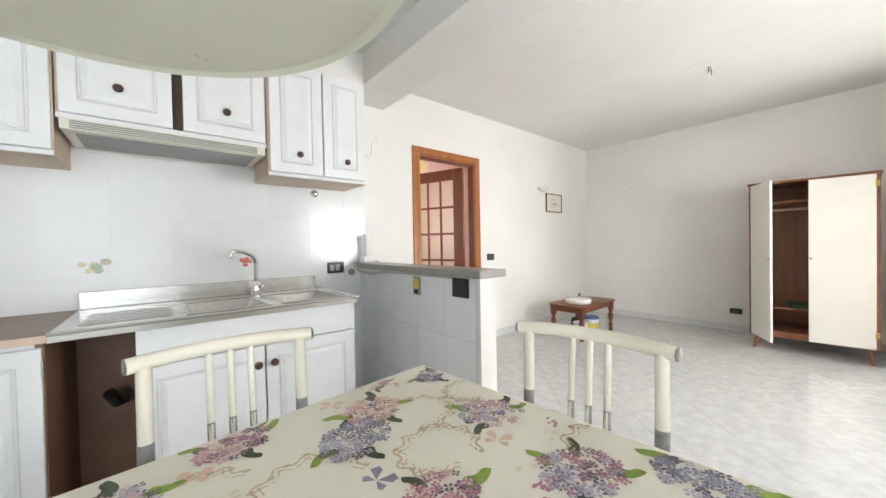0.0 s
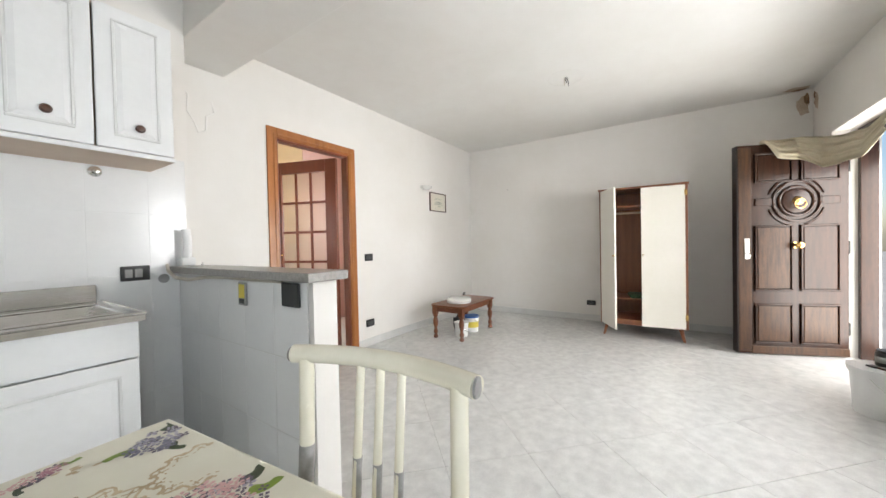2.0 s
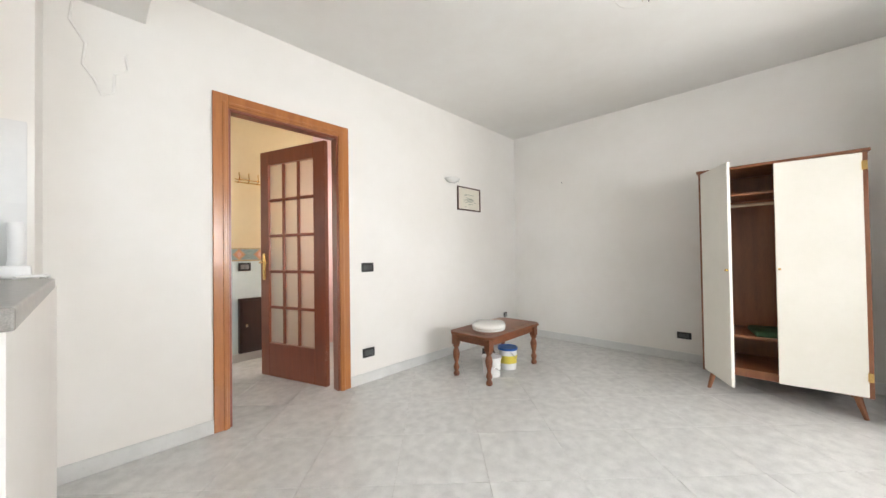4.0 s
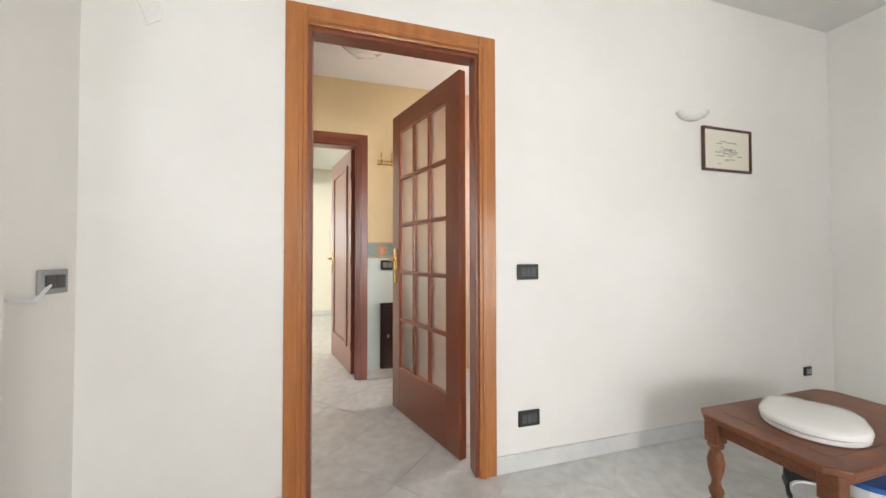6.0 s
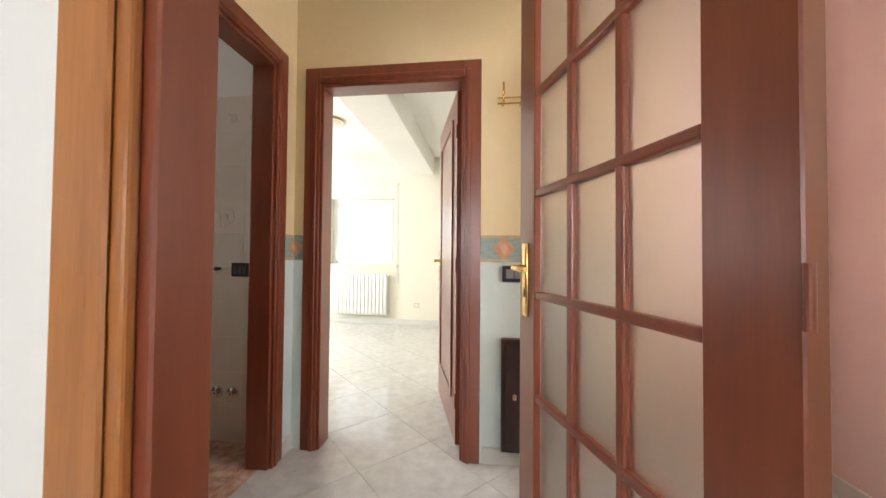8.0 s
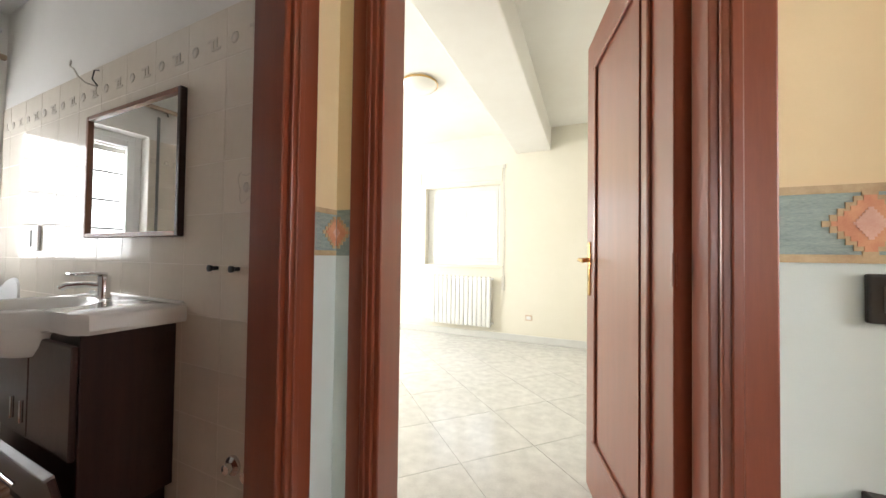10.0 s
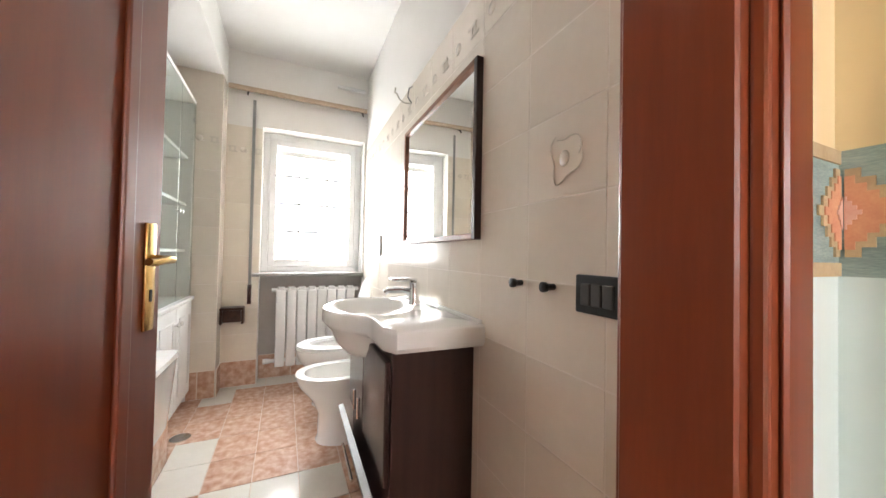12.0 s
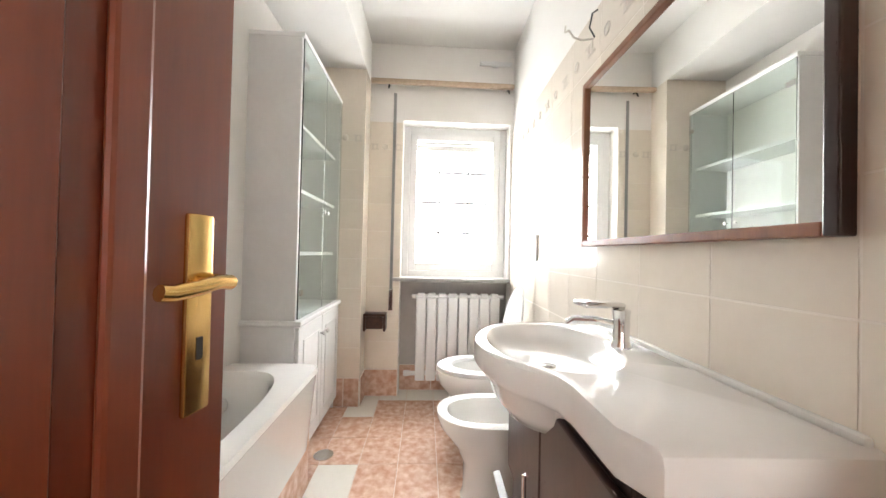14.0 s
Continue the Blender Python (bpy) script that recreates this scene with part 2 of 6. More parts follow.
# ---- building helpers ----
def finish(ob_name, bm, material, smooth=False):
    me = bpy.data.meshes.new(ob_name)
    bmesh.ops.recalc_face_normals(bm, faces=bm.faces)
    if smooth:
        for f in bm.faces:
            f.smooth = True
    bm.to_mesh(me)
    if smooth:
        me.set_sharp_from_angle(angle=radians(38))
    bm.free()
    for m in material if isinstance(material, (list, tuple)) else [material]:
        me.materials.append(m)
    return me


def setting(name, bm, material, label, smooth=False, category=""):
    return tagged(new(name, finish(name, bm, material, smooth)), label, category or name.split("_")[0], "", "structure")


def thing(name, m, label, category, group="", kind=""):
    ob = new(name)
    ob.empty_display_size = 0.1
    ob.matrix_basis = m
    return tagged(ob, label, category, group, kind)


def part(name, bm, material, parent, label="", smooth=False, kind=""):
    ob = new(name, finish(name, bm, material, smooth))
    ob.parent = parent
    return tagged(ob, label, "", "", kind)


def box(lo, hi, bevel=0.0, bm=None, seg=2, mi=0):
    tmp = bmesh.new()
    bmesh.ops.create_cube(tmp, size=1)
    c = [(a + b) / 2 for a, b in zip(lo, hi)]
    s = [abs(b - a) for a, b in zip(lo, hi)]
    for v in tmp.verts:
        v.co = Vector([c[i] + v.co[i] * s[i] for i in range(3)])
    if bevel:
        bmesh.ops.bevel(tmp, geom=tmp.edges[:], offset=min(bevel, min(s) * 0.45), segments=seg, affect="EDGES", profile=0.5)
    return join(bm, tmp, mi)


def join(bm, tmp, mi=0):
    """Adds tmp's geometry to bm, or returns tmp where there is no bm yet."""
    for f in tmp.faces:
        f.material_index = mi
    if bm is None:
        return tmp
    vs = {v: bm.verts.new(v.co) for v in tmp.verts}
    for f in tmp.faces:
        nf = bm.faces.new([vs[v] for v in f.verts])
        nf.material_index, nf.smooth = mi, f.smooth
    tmp.free()
    return bm


def rod(p0, p1, r0, r1=None, seg=14, bm=None, caps=True, mi=0):
    p0, p1 = Vector(p0), Vector(p1)
    tmp = bmesh.new()
    bmesh.ops.create_cone(tmp, cap_ends=caps, segments=seg, radius1=r0, radius2=r0 if r1 is None else r1, depth=(p1 - p0).length)
    m = Matrix.Translation((p0 + p1) / 2) @ (p1 - p0).to_track_quat("Z", "Y").to_matrix().to_4x4()
    bmesh.ops.transform(tmp, matrix=m, verts=tmp.verts)
    return join(bm, tmp, mi)


def lathe(profile, m=None, seg=24, bm=None, sx=1, sy=1, mi=0):
    """A surface turned about z from (radius, height) pairs."""
    tmp = bmesh.new()
    rings = []
    for r, z in profile:
        rings.append([tmp.verts.new((sx * r * math.cos(2 * math.pi * i / seg), sy * r * math.sin(2 * math.pi * i / seg), z)) for i in range(seg)])
    for a, b in zip(rings, rings[1:]):
        for i in range(seg):
            tmp.faces.new((a[i], a[(i + 1) % seg], b[(i + 1) % seg], b[i])).smooth = True
    tmp.faces.new(rings[0])
    tmp.faces.new(rings[-1])
    if m:
        bmesh.ops.transform(tmp, matrix=m, verts=tmp.verts)
    bmesh.ops.recalc_face_normals(tmp, faces=tmp.faces)
    return join(bm, tmp, mi)


def pipe(points, r, seg=8, bm=None, mi=0):
    """A tube along a line of points."""
    tmp = bmesh.new()
    pts = [Vector(p) for p in points]
    rings = []
    up = Vector((0.13, 0.21, 0.97))
    for i, p in enumerate(pts):
        d = (pts[min(i + 1, len(pts) - 1)] - pts[max(i - 1, 0)]).normalized()
        a = d.cross(up).normalized()
        b = d.cross(a)
        rings.append([tmp.verts.new(p + r * (math.cos(2 * math.pi * k / seg) * a + math.sin(2 * math.pi * k / seg) * b)) for k in range(seg)])
    for u, v in zip(rings, rings[1:]):
        for k in range(seg):
            tmp.faces.new((u[k], u[(k + 1) % seg], v[(k + 1) % seg], v[k])).smooth = True
    tmp.faces.new(rings[0])
    tmp.faces.new(rings[-1])
    return join(bm, tmp, mi)


def arc(c, r, a0, a1, n, plane="xz"):
    out = []
    for i in range(n + 1):
        a = radians(a0 + (a1 - a0) * i / n)
        u, v = r * math.cos(a), r * math.sin(a)
        out.append((c[0] + u, c[1], c[2] + v) if plane == "xz" else (c[0], c[1] + u, c[2] + v) if plane == "yz" else (c[0] + u, c[1] + v, c[2]))
    return out


def prism(outline, z0, z1, bm=None, bevel=0.0, mi=0, seg=2):
    """An upright slab over an outline of (x, y)."""
    tmp = bmesh.new()
    lo = [tmp.verts.new((x, y, z0)) for x, y in outline]
    hi = [tmp.verts.new((x, y, z1)) for x, y in outline]
    tmp.faces.new(lo)
    tmp.faces.new(hi)
    n = len(lo)
    for i in range(n):
        tmp.faces.new((lo[i], lo[(i + 1) % n], hi[(i + 1) % n], hi[i]))
    bmesh.ops.recalc_face_normals(tmp, faces=tmp.faces)
    if bevel:
        es = [e for e in tmp.edges if len(e.link_faces) == 2 and e.calc_face_angle() > 0.6]
        bmesh.ops.bevel(tmp, geom=es, offset=bevel, segments=seg, affect="EDGES", profile=0.5)
    return join(bm, tmp, mi)


def wall_with_holes(axis, face, back, u0, u1, z0, z1, holes):
    """A wall slab along 'x' or 'y' with rectangular holes (u0, u1, z0, z1), as butted blocks in one mesh."""
    us = sorted({u0, u1, *[h[0] for h in holes], *[h[1] for h in holes]})
    zs = sorted({z0, z1, *[h[2] for h in holes], *[h[3] for h in holes]})
    tmp = bmesh.new()
    cache = {}

    def vert(u, d, z):
        k = (round(u, 5), d, round(z, 5))
        if k not in cache:
            w = face if d == 0 else back
            cache[k] = tmp.verts.new((u, w, z) if axis == "x" else (w, u, z))
        return cache[k]

    def solid(i, j):
        if not (0 <= i < len(us) - 1 and 0 <= j < len(zs) - 1):
            return False
        cu, cz = (us[i] + us[i + 1]) / 2, (zs[j] + zs[j + 1]) / 2
        return not any(h[0] < cu < h[1] and h[2] < cz < h[3] for h in holes)

    for i in range(len(us) - 1):
        for j in range(len(zs) - 1):
            if not solid(i, j):
                continue
            a, b, c, d = us[i], us[i + 1], zs[j], zs[j + 1]
            for s in (0, 1):
                tmp.faces.new((vert(a, s, c), vert(b, s, c), vert(b, s, d), vert(a, s, d)))
            if not solid(i - 1, j):
                tmp.faces.new((vert(a, 0, c), vert(a, 1, c), vert(a, 1, d), vert(a, 0, d)))
            if not solid(i + 1, j):
                tmp.faces.new((vert(b, 0, c), vert(b, 1, c), vert(b, 1, d), vert(b, 0, d)))
            if not solid(i, j - 1):
                tmp.faces.new((vert(a, 0, c), vert(b, 0, c), vert(b, 1, c), vert(a, 1, c)))
            if not solid(i, j + 1):
                tmp.faces.new((vert(a, 0, d), vert(b, 0, d), vert(b, 1, d), vert(a, 1, d)))
    return tmp


def raised_panel(x0, x1, z0, z1, y, depth=0.008, margin=0.02, bm=None, mi=0):
    """A bevelled field standing proud towards -y of the plane y."""
    tmp = bmesh.new()
    a = [tmp.verts.new(p) for p in ((x0, y, z0), (x1, y, z0), (x1, y, z1), (x0, y, z1))]
    b = [tmp.verts.new(p) for p in ((x0 + margin, y - depth, z0 + margin), (x1 - margin, y - depth, z0 + margin), (x1 - margin, y - depth, z1 - margin), (x0 + margin, y - depth, z1 - margin))]
    tmp.faces.new(b)
    for i in range(4):
        tmp.faces.new((a[i], a[(i + 1) % 4], b[(i + 1) % 4], b[i]))
    return join(bm, tmp, mi)


def moulding(x0, x1, z0, z1, y, w=0.014, d=0.008, bm=None, mi=0):
    """A thin rectangular bead on the plane y, standing towards -y (or +y where d is negative)."""
    for lo, hi in (((x0, z0), (x1, z0 + w)), ((x0, z1 - w), (x1, z1)), ((x0, z0 + w), (x0 + w, z1 - w)), ((x1 - w, z0 + w), (x1, z1 - w))):
        bm = box((lo[0], y - d, lo[1]), (hi[0], y, hi[1]), 0.003, bm, 1, mi)
    return bm



# ---- large structure ----
Y_D, Y_K, X_E, Y_S, CEIL_Z = 2.87, 2.52, 5.72, -1.20, 2.65
X_W, X_JOG, X_BEAM, BEAM_Z = -1.60, 1.50, 1.875, 2.41
H0, H1, HW, HE = 2.935, 4.36, 1.57, 4.25
B0, B1, BW, BE = 4.46, 7.78, -1.45, 2.66

setting("ground", box((-40, -40, -0.5), (40, 40, -0.16)), GROUND, "pale outdoor paving around the house")
setting("wall_north_living", wall_with_holes("x", Y_D, H0, X_JOG, X_E + 0.12, 0, CEIL_Z, [(2.27, 3.06, -1, 2.065)]), PLASTER, "white plastered wall with a cherry door frame")
setting("wall_kitchen", box((X_W - 0.12, Y_K, 0), (X_JOG, H0, CEIL_Z)), PLASTER, "white plastered kitchen wall behind the cabinets")
setting("wall_east", wall_with_holes("y", X_E, X_E + 0.12, Y_S - 0.3, Y_D, 0, CEIL_Z, []), PLASTER, "plain white plastered wall behind the wardrobe")
setting("wall_south", wall_with_holes("x", Y_S, Y_S - 0.3, X_W - 0.12, X_E, 0, CEIL_Z, [(2.35, 3.55, 0.86, 1.9), (4.30, 5.25, -1, 2.08), (-1.05, 0.35, -1, 2.2)]), PLASTER, "white plastered outer wall with window and entrance")
setting("wall_west", box((X_W - 0.12, Y_S, 0), (X_W, Y_K, CEIL_Z)), PLASTER, "plain white plastered wall")
setting("ceiling", box((X_W - 0.12, Y_S - 0.3, CEIL_Z), (X_E + 0.12, H0, CEIL_Z + 0.12)), CEIL, "white painted living room ceiling")
setting("ceiling_beam", box((X_JOG, Y_S, BEAM_Z), (X_BEAM, Y_D, CEIL_Z - 0.001), 0.004), CEIL, "white plastered ceiling beam between kitchen and living room")

setting("wall_hall_west", wall_with_holes("y", HW, HW - 0.1, H0, H1, 0, 2.6, [(3.36, 4.175, -1, 2.07)]), YELLOW, "hall wall, yellow above and mint below a border")
setting("wall_hall_north", wall_with_holes("x", H1, B0, HW - 0.1, HE, 0, 2.65, [(1.715, 2.535, -1, 2.05)]), YELLOW, "hall wall, yellow above and mint below a border")
setting("wall_hall_east", wall_with_holes("y", HE, HE + 0.1, H0, B0, 0, 2.65, [(3.3, 4.0, 0.9, 2.1)]), PINK, "pink painted wall at the hall's end")
setting("wall_hall_pink", wall_with_holes("x", H1 - 0.006, H1 - 0.0005, 3.55, HE, 0, 2.6, []), PINK, "pink painted stretch of the hall wall")
setting("wall_hall_south", wall_with_holes("x", H0 + 0.001, H0 + 0.014, HW, HE, 0, 2.6, [(2.20, 3.13, -1, 2.14)]), YELLOW, "yellow hall side of the living room wall")
setting("ceiling_hall", box((HW - 0.1, H0, 2.6), (HE + 0.1, H1, 2.7)), CEIL, "white painted hall ceiling")

setting("wall_bedroom_north", wall_with_holes("x", B1, B1 + 0.3, BW - 0.12, BE + 0.12, 0, 2.62, [(0.19, 1.25, 0.93, 1.98)]), BEDWALL, "cream bedroom wall with the window")
setting("wall_bedroom_east", box((BE, B0, 0), (BE + 0.12, B1, 2.62)), BEDWALL, "cream bedroom wall")
setting("wall_bedroom_west", wall_with_holes("y", BW, BW - 0.12, B0, B1, 0, 2.62, [(5.6, 6.8, 0.8, 2.1)]), BEDWALL, "cream bedroom wall with an assumed side window")
setting("wall_bedroom_south", wall_with_holes("x", B0 + 0.001, B0 + 0.016, HW, BE, 0, 2.62, [(1.65, 2.60, -1, 2.12)]), BEDWALL, "cream bedroom side of the hall wall")
setting("wall_bedroom_south_west", box((BW, B0 + 0.09, 0), (HW, B0 + 0.19, 2.62)), BEDWALL, "cream wall between bedroom and bathroom")
setting("ceiling_bedroom", box((BW - 0.12, B0, 2.62), (BE + 0.12, B1 + 0.3, 2.72)), CEIL, "white painted bedroom ceiling")
setting("ceiling_bedroom_beam", box((1.45, B0 + 0.02, 2.34), (1.87, B1 - 0.001, 2.619), 0.01), CEIL, "white plastered ceiling beam")

# the bathroom's long wall runs slightly out of square
def bath_y(x):
    return 4.372 + (1.47 - x) * 0.029


SKEW = math.degrees(math.atan(-0.029))
setting("wall_bath_north", prism([(1.47, bath_y(1.47)), (-1.75, bath_y(-1.75)), (-1.75, 4.545), (1.47, 4.545)], 0, 2.66), PLASTER, "bathroom wall, cream tiles below white paint")
setting("wall_bath_west", wall_with_holes("y", -1.39, -1.70, 3.357, 4.47, 0, 2.66, [(3.61, 4.43, 0.89, 2.08), (3.61, 4.45, -1, 0.862)]), PLASTER, "bathroom outer wall with the window")
setting("wall_bath_niche", box((-1.70, 3.611, 0), (-1.50, 4.449, 0.861)), NICHE, "grey painted radiator niche under the window")
setting("wall_bath_pillar", box((-1.70, 2.4, 0), (-1.21, 3.357, 2.36)), BATH_TILE, "cream tiled pillar beside the window")
setting("wall_bath_south", box((-1.21, 2.55, 0), (1.47, 2.63, 2.66)), PLASTER, "plain white bathroom wall behind the tub")
setting("wall_bath_east", wall_with_holes("y", HW - 0.1, HW - 0.115, 2.63, 4.37, 0, 2.66, [(3.29, 4.21, -1, 2.14)]), BATH_TILE, "cream bathroom side of the hall wall")
setting("ceiling_bath", box((-1.75, 2.5, 2.66), (1.57, 4.55, 2.76)), CEIL, "white painted bathroom ceiling")
setting("ceiling_bath_soffit", box((-1.75, 2.63, 2.36), (1.45, 3.357, 2.659)), CEIL, "lowered white soffit over the tub")

# hall colours: mint dado and woven border
def hall_band(name, z0, z1, material, label, t):
    """A painted or papered band round the hall, one strip for each stretch of wall."""
    runs = [((2.616, H1 - t), (3.3, H1)), ((HW, H0 + 0.015), (HW + t, 3.28)), ((HW, 4.22), (HW + t, H1)), ((HW + t, H1 - t), (1.636, H1))]
    base = None
    for lo, hi in runs:
        bm = box((lo[0], lo[1], z0), (hi[0], hi[1], z1))
        if base is None:
            base = setting(name, bm, material, label)
        else:
            part("strip", bm, material, base)
    return base


hall_band("wall_hall_dado", 0.0, 1.045, MINT, "mint green painted dado", 0.003)
BAND = hall_band("trim_hall_border", 1.045, 1.185, BORDER, "woven-look wall border with rust diamonds", 0.004)
part("edge_strip", None or box((2.616, H1 - 0.006, 1.045), (3.3, H1 - 0.004, 1.06), 0, box((2.616, H1 - 0.006, 1.17), (3.3, H1 - 0.004, 1.185), 0, box((HW + 0.004, 4.22, 1.045), (HW + 0.006, H1 - 0.004, 1.06), 0, box((HW + 0.004, 4.22, 1.17), (HW + 0.006, H1 - 0.004, 1.185))))), BORDER2, BAND, "ochre border edge")


def stepped_diamond(cx, plane, w, h, material, lift, half=0):
    """A woven diamond built up from stepped bars; half keeps the side towards + or - only."""
    bm, n = None, 5
    for k in range(-n, n + 1):
        u = w * (1 - abs(k) / (n + 1))
        a, b = (0.009 if half > 0 else -u), (-0.009 if half < 0 else u)
        if b - a < 0.002:
            continue
        z0, z1 = 1.115 + (k - 0.5) * h / n, 1.115 + (k + 0.5) * h / n
        if plane == "x":
            bm = box((cx + a, H1 - lift, z0), (cx + b, H1 - lift + 0.002, z1), 0, bm)
        else:
            bm = box((HW + lift - 0.002, cx + a, z0), (HW + lift, cx + b, z1), 0, bm)
    part("diamond", bm, material, BAND)


for c, plane, half in ((2.74, "x", 0), (2.94, "x", 0), (3.14, "x", 0), (H1, "y", -1), (HW, "x", 1)):
    stepped_diamond(c, plane, 0.062, 0.054, BORDER2, 0.0065, half)
    stepped_diamond(c, plane, 0.050, 0.045, RUST, 0.0075, half)
    stepped_diamond(c, plane, 0.022, 0.026, PETALPINK, 0.0085, half)


def skirting(name, runs, h=0.085, t=0.012, material=SKIRT, label="pale grey marble skirting board"):
    bm = None
    for lo, hi in runs:
        bm = box((lo[0], lo[1], 0), (hi[0], hi[1], h), 0.003, bm, 1)
    return setting(name, bm, material, label)


skirting("baseboard_living", [((X_JOG, Y_D - 0.012), (2.19, Y_D)), ((3.14, Y_D - 0.012), (X_E, Y_D)), ((X_E - 0.012, Y_S), (X_E, Y_D - 0.012)), ((0.4, Y_S), (4.28, Y_S + 0.012)), ((X_JOG, 2.53), (X_JOG + 0.012, Y_D - 0.012))])
skirting("baseboard_hall", [((HW, 4.24), (HW + 0.012, H1)), ((2.63, H1 - 0.012), (3.29, H1)), ((HE - 0.012, H0 + 0.02), (HE, H1 - 0.012))])
skirting("baseboard_bedroom", [((BW, B1 - 0.012), (BE, B1)), ((BE - 0.012, 5.2), (BE, B1 - 0.012))])


# ---- doors ----
def door_frame(name, m, w_in, h_in, casing, depth, label, wood=None):
    """A door lining with casings on both faces; the opening lies along local x from 0 to w_in, the front face at y = 0, the wall behind towards +y."""
    t = thing(name, m, label, "door", "", "structure")
    lap = 0.006
    for nm, y0, y1 in (("casing_front", -0.016, -0.001), ("casing_back", depth + 0.001, depth + 0.016)):
        for lo, hi in (((-casing, 0), (lap, h_in + casing)), ((w_in - lap, 0), (w_in + casing, h_in + casing)), ((lap, h_in - lap), (w_in - lap, h_in + casing))):
            bm = box((lo[0], y0, lo[1]), (hi[0], y1, hi[1]), 0.004, None, 2)
            horizontal = lo[0] == lap
            ys = -1 if "front" in nm else 1
            yb = y0 if ys < 0 else y1
            if horizontal:
                bm = box((lo[0], min(yb, yb + ys * 0.007), lo[1] + 0.015), (hi[0], max(yb, yb + ys * 0.007), lo[1] + 0.035), 0.003, bm, 1)
            else:
                cx = hi[0] - 0.035 if lo[0] < 0 else lo[0] + 0.015
                bm = box((cx, min(yb, yb + ys * 0.007), 0), (cx + 0.02, max(yb, yb + ys * 0.007), h_in + 0.03), 0.003, bm, 1)
            part(nm, bm, wood or CHERRY_LIT, t)
    j = 0.022
    part("jamb", box((-0.001, -0.001, 0), (j, depth + 0.001, h_in), 0.003, None, 1), CHERRY_D, t, "dark reddish door jamb")
    part("jamb", box((w_in - j, -0.001, 0), (w_in + 0.001, depth + 0.001, h_in), 0.003, None, 1), CHERRY_D, t, "dark reddish door jamb")
    part("head", box((j, -0.001, h_in - j), (w_in - j, depth + 0.001, h_in + 0.001), 0.003, None, 1), CHERRY_D, t, "dark reddish door head")
    return t


def lever_handle(parent, x, y, z, side, toward):
    """A brass plate with a lever on one face; side is -1 or 1 along y, toward the lever's direction along x."""
    bm = box((x - 0.019, y, z - 0.16), (x + 0.019, y + side * 0.008, z + 0.082), 0.006)
    pl = part("handle_plate", bm, BRASS, parent, "brass handle plate", True)
    y1 = y + side * 0.008
    bm = rod((x, y1, z), (x, y1 + side * 0.04, z), 0.011, 0.009)
    bm = pipe([(x, y1 + side * 0.04, z), (x + toward * 0.025, y1 + side * 0.043, z + 0.002), (x + toward * 0.05, y1 + side * 0.043, z - 0.002), (x + toward * 0.078, y1 + side * 0.041, z - 0.005), (x + toward * 0.09, y1 + side * 0.039, z - 0.003)], 0.0085, 10, bm)
    part("lever", bm, BRASS, pl, "", True)
    part("keyhole", box((x - 0.004, y1 - 0.001 * side, z - 0.095), (x + 0.004, y1 + side * 0.0015, z - 0.068)), BLACK, pl)


def door_leaf(name, m, w, h, kind, label, handle_z=1.03):
    """A leaf in local x from the hinge at 0 to w, thickness along y from 0 to 0.042."""
    t = thing(name, m, label, "door")
    th = 0.042
    if kind == "glazed":
        x0, x1, z0, z1 = 0.13, w - 0.105, 0.30, h - 0.13
        for nm, lo, hi in (("stile", (0, 0), (x0, h)), ("stile", (x1, 0), (w, h)), ("rail", (x0, 0), (x1, z0)), ("rail", (x0, z1), (x1, h))):
            part(nm, box((lo[0], 0, lo[1]), (hi[0], th, hi[1]), 0.003, None, 1), CHERRY_D, t)
        cols, rws = 3, 5
        cw, ch = (x1 - x0) / cols, (z1 - z0) / rws
        for i in range(1, cols):
            part("muntin", box((x0 + i * cw - 0.013, 0.004, z0), (x0 + i * cw + 0.013, th - 0.004, z1), 0.006), CHERRY_D, t)
        for k in range(1, rws):
            part("muntin", box((x0, 0.003, z0 + k * ch - 0.013), (x1, th - 0.003, z0 + k * ch + 0.013), 0.006), CHERRY_D, t)
        for i in range(cols):
            for k in range(rws):
                g = part("pane", box((x0 + i * cw + 0.006, 0.018, z0 + k * ch + 0.006), (x0 + (i + 1) * cw - 0.006, 0.023, z0 + (k + 1) * ch - 0.006)), FROST, t, "frosted glass pane")
                g.visible_shadow = False
    else:
        part("slab", box((0, 0, 0), (w, th, h), 0.003, None, 1), CHERRY_D, t)
        for side, y in ((-1, 0.0), (1, th)):
            bm = None
            for lo, hi in (((0.12, 0.22), (w - 0.12, 0.26)), ((0.12, h - 0.17), (w - 0.12, h - 0.13)), ((0.12, 0.26), (0.16, h - 0.17)), ((w - 0.16, 0.26), (w - 0.12, h - 0.17))):
                bm = box((lo[0], min(y, y + side * 0.012), lo[1]), (hi[0], max(y, y + side * 0.012), hi[1]), 0.006, bm, 2)
            part("panel_moulding", bm, CHERRY_D, t, "raised moulding")
            part("panel", box((0.19, min(y, y + side * 0.005), 0.29), (w - 0.19, max(y, y + side * 0.005), h - 0.20), 0.004, None, 1), CHERRY_D, t)
    for side, y in ((-1, 0.0), (1, th)):
        lever_handle(t, w - 0.052, y, handle_z, side, -1)
    for z in (0.25, h / 2, h - 0.25):
        part("hinge", rod((-0.006, th + 0.002, z - 0.04), (-0.006, th + 0.002, z + 0.04), 0.006), CHERRY_D, t)
    return t


door_frame("door_frame_living", pose(2.27, Y_D, 0), 0.79, 2.06, 0.082, H0 + 0.014 - Y_D, "cherry wood door frame between living room and hall, casings toned as brightly lit")
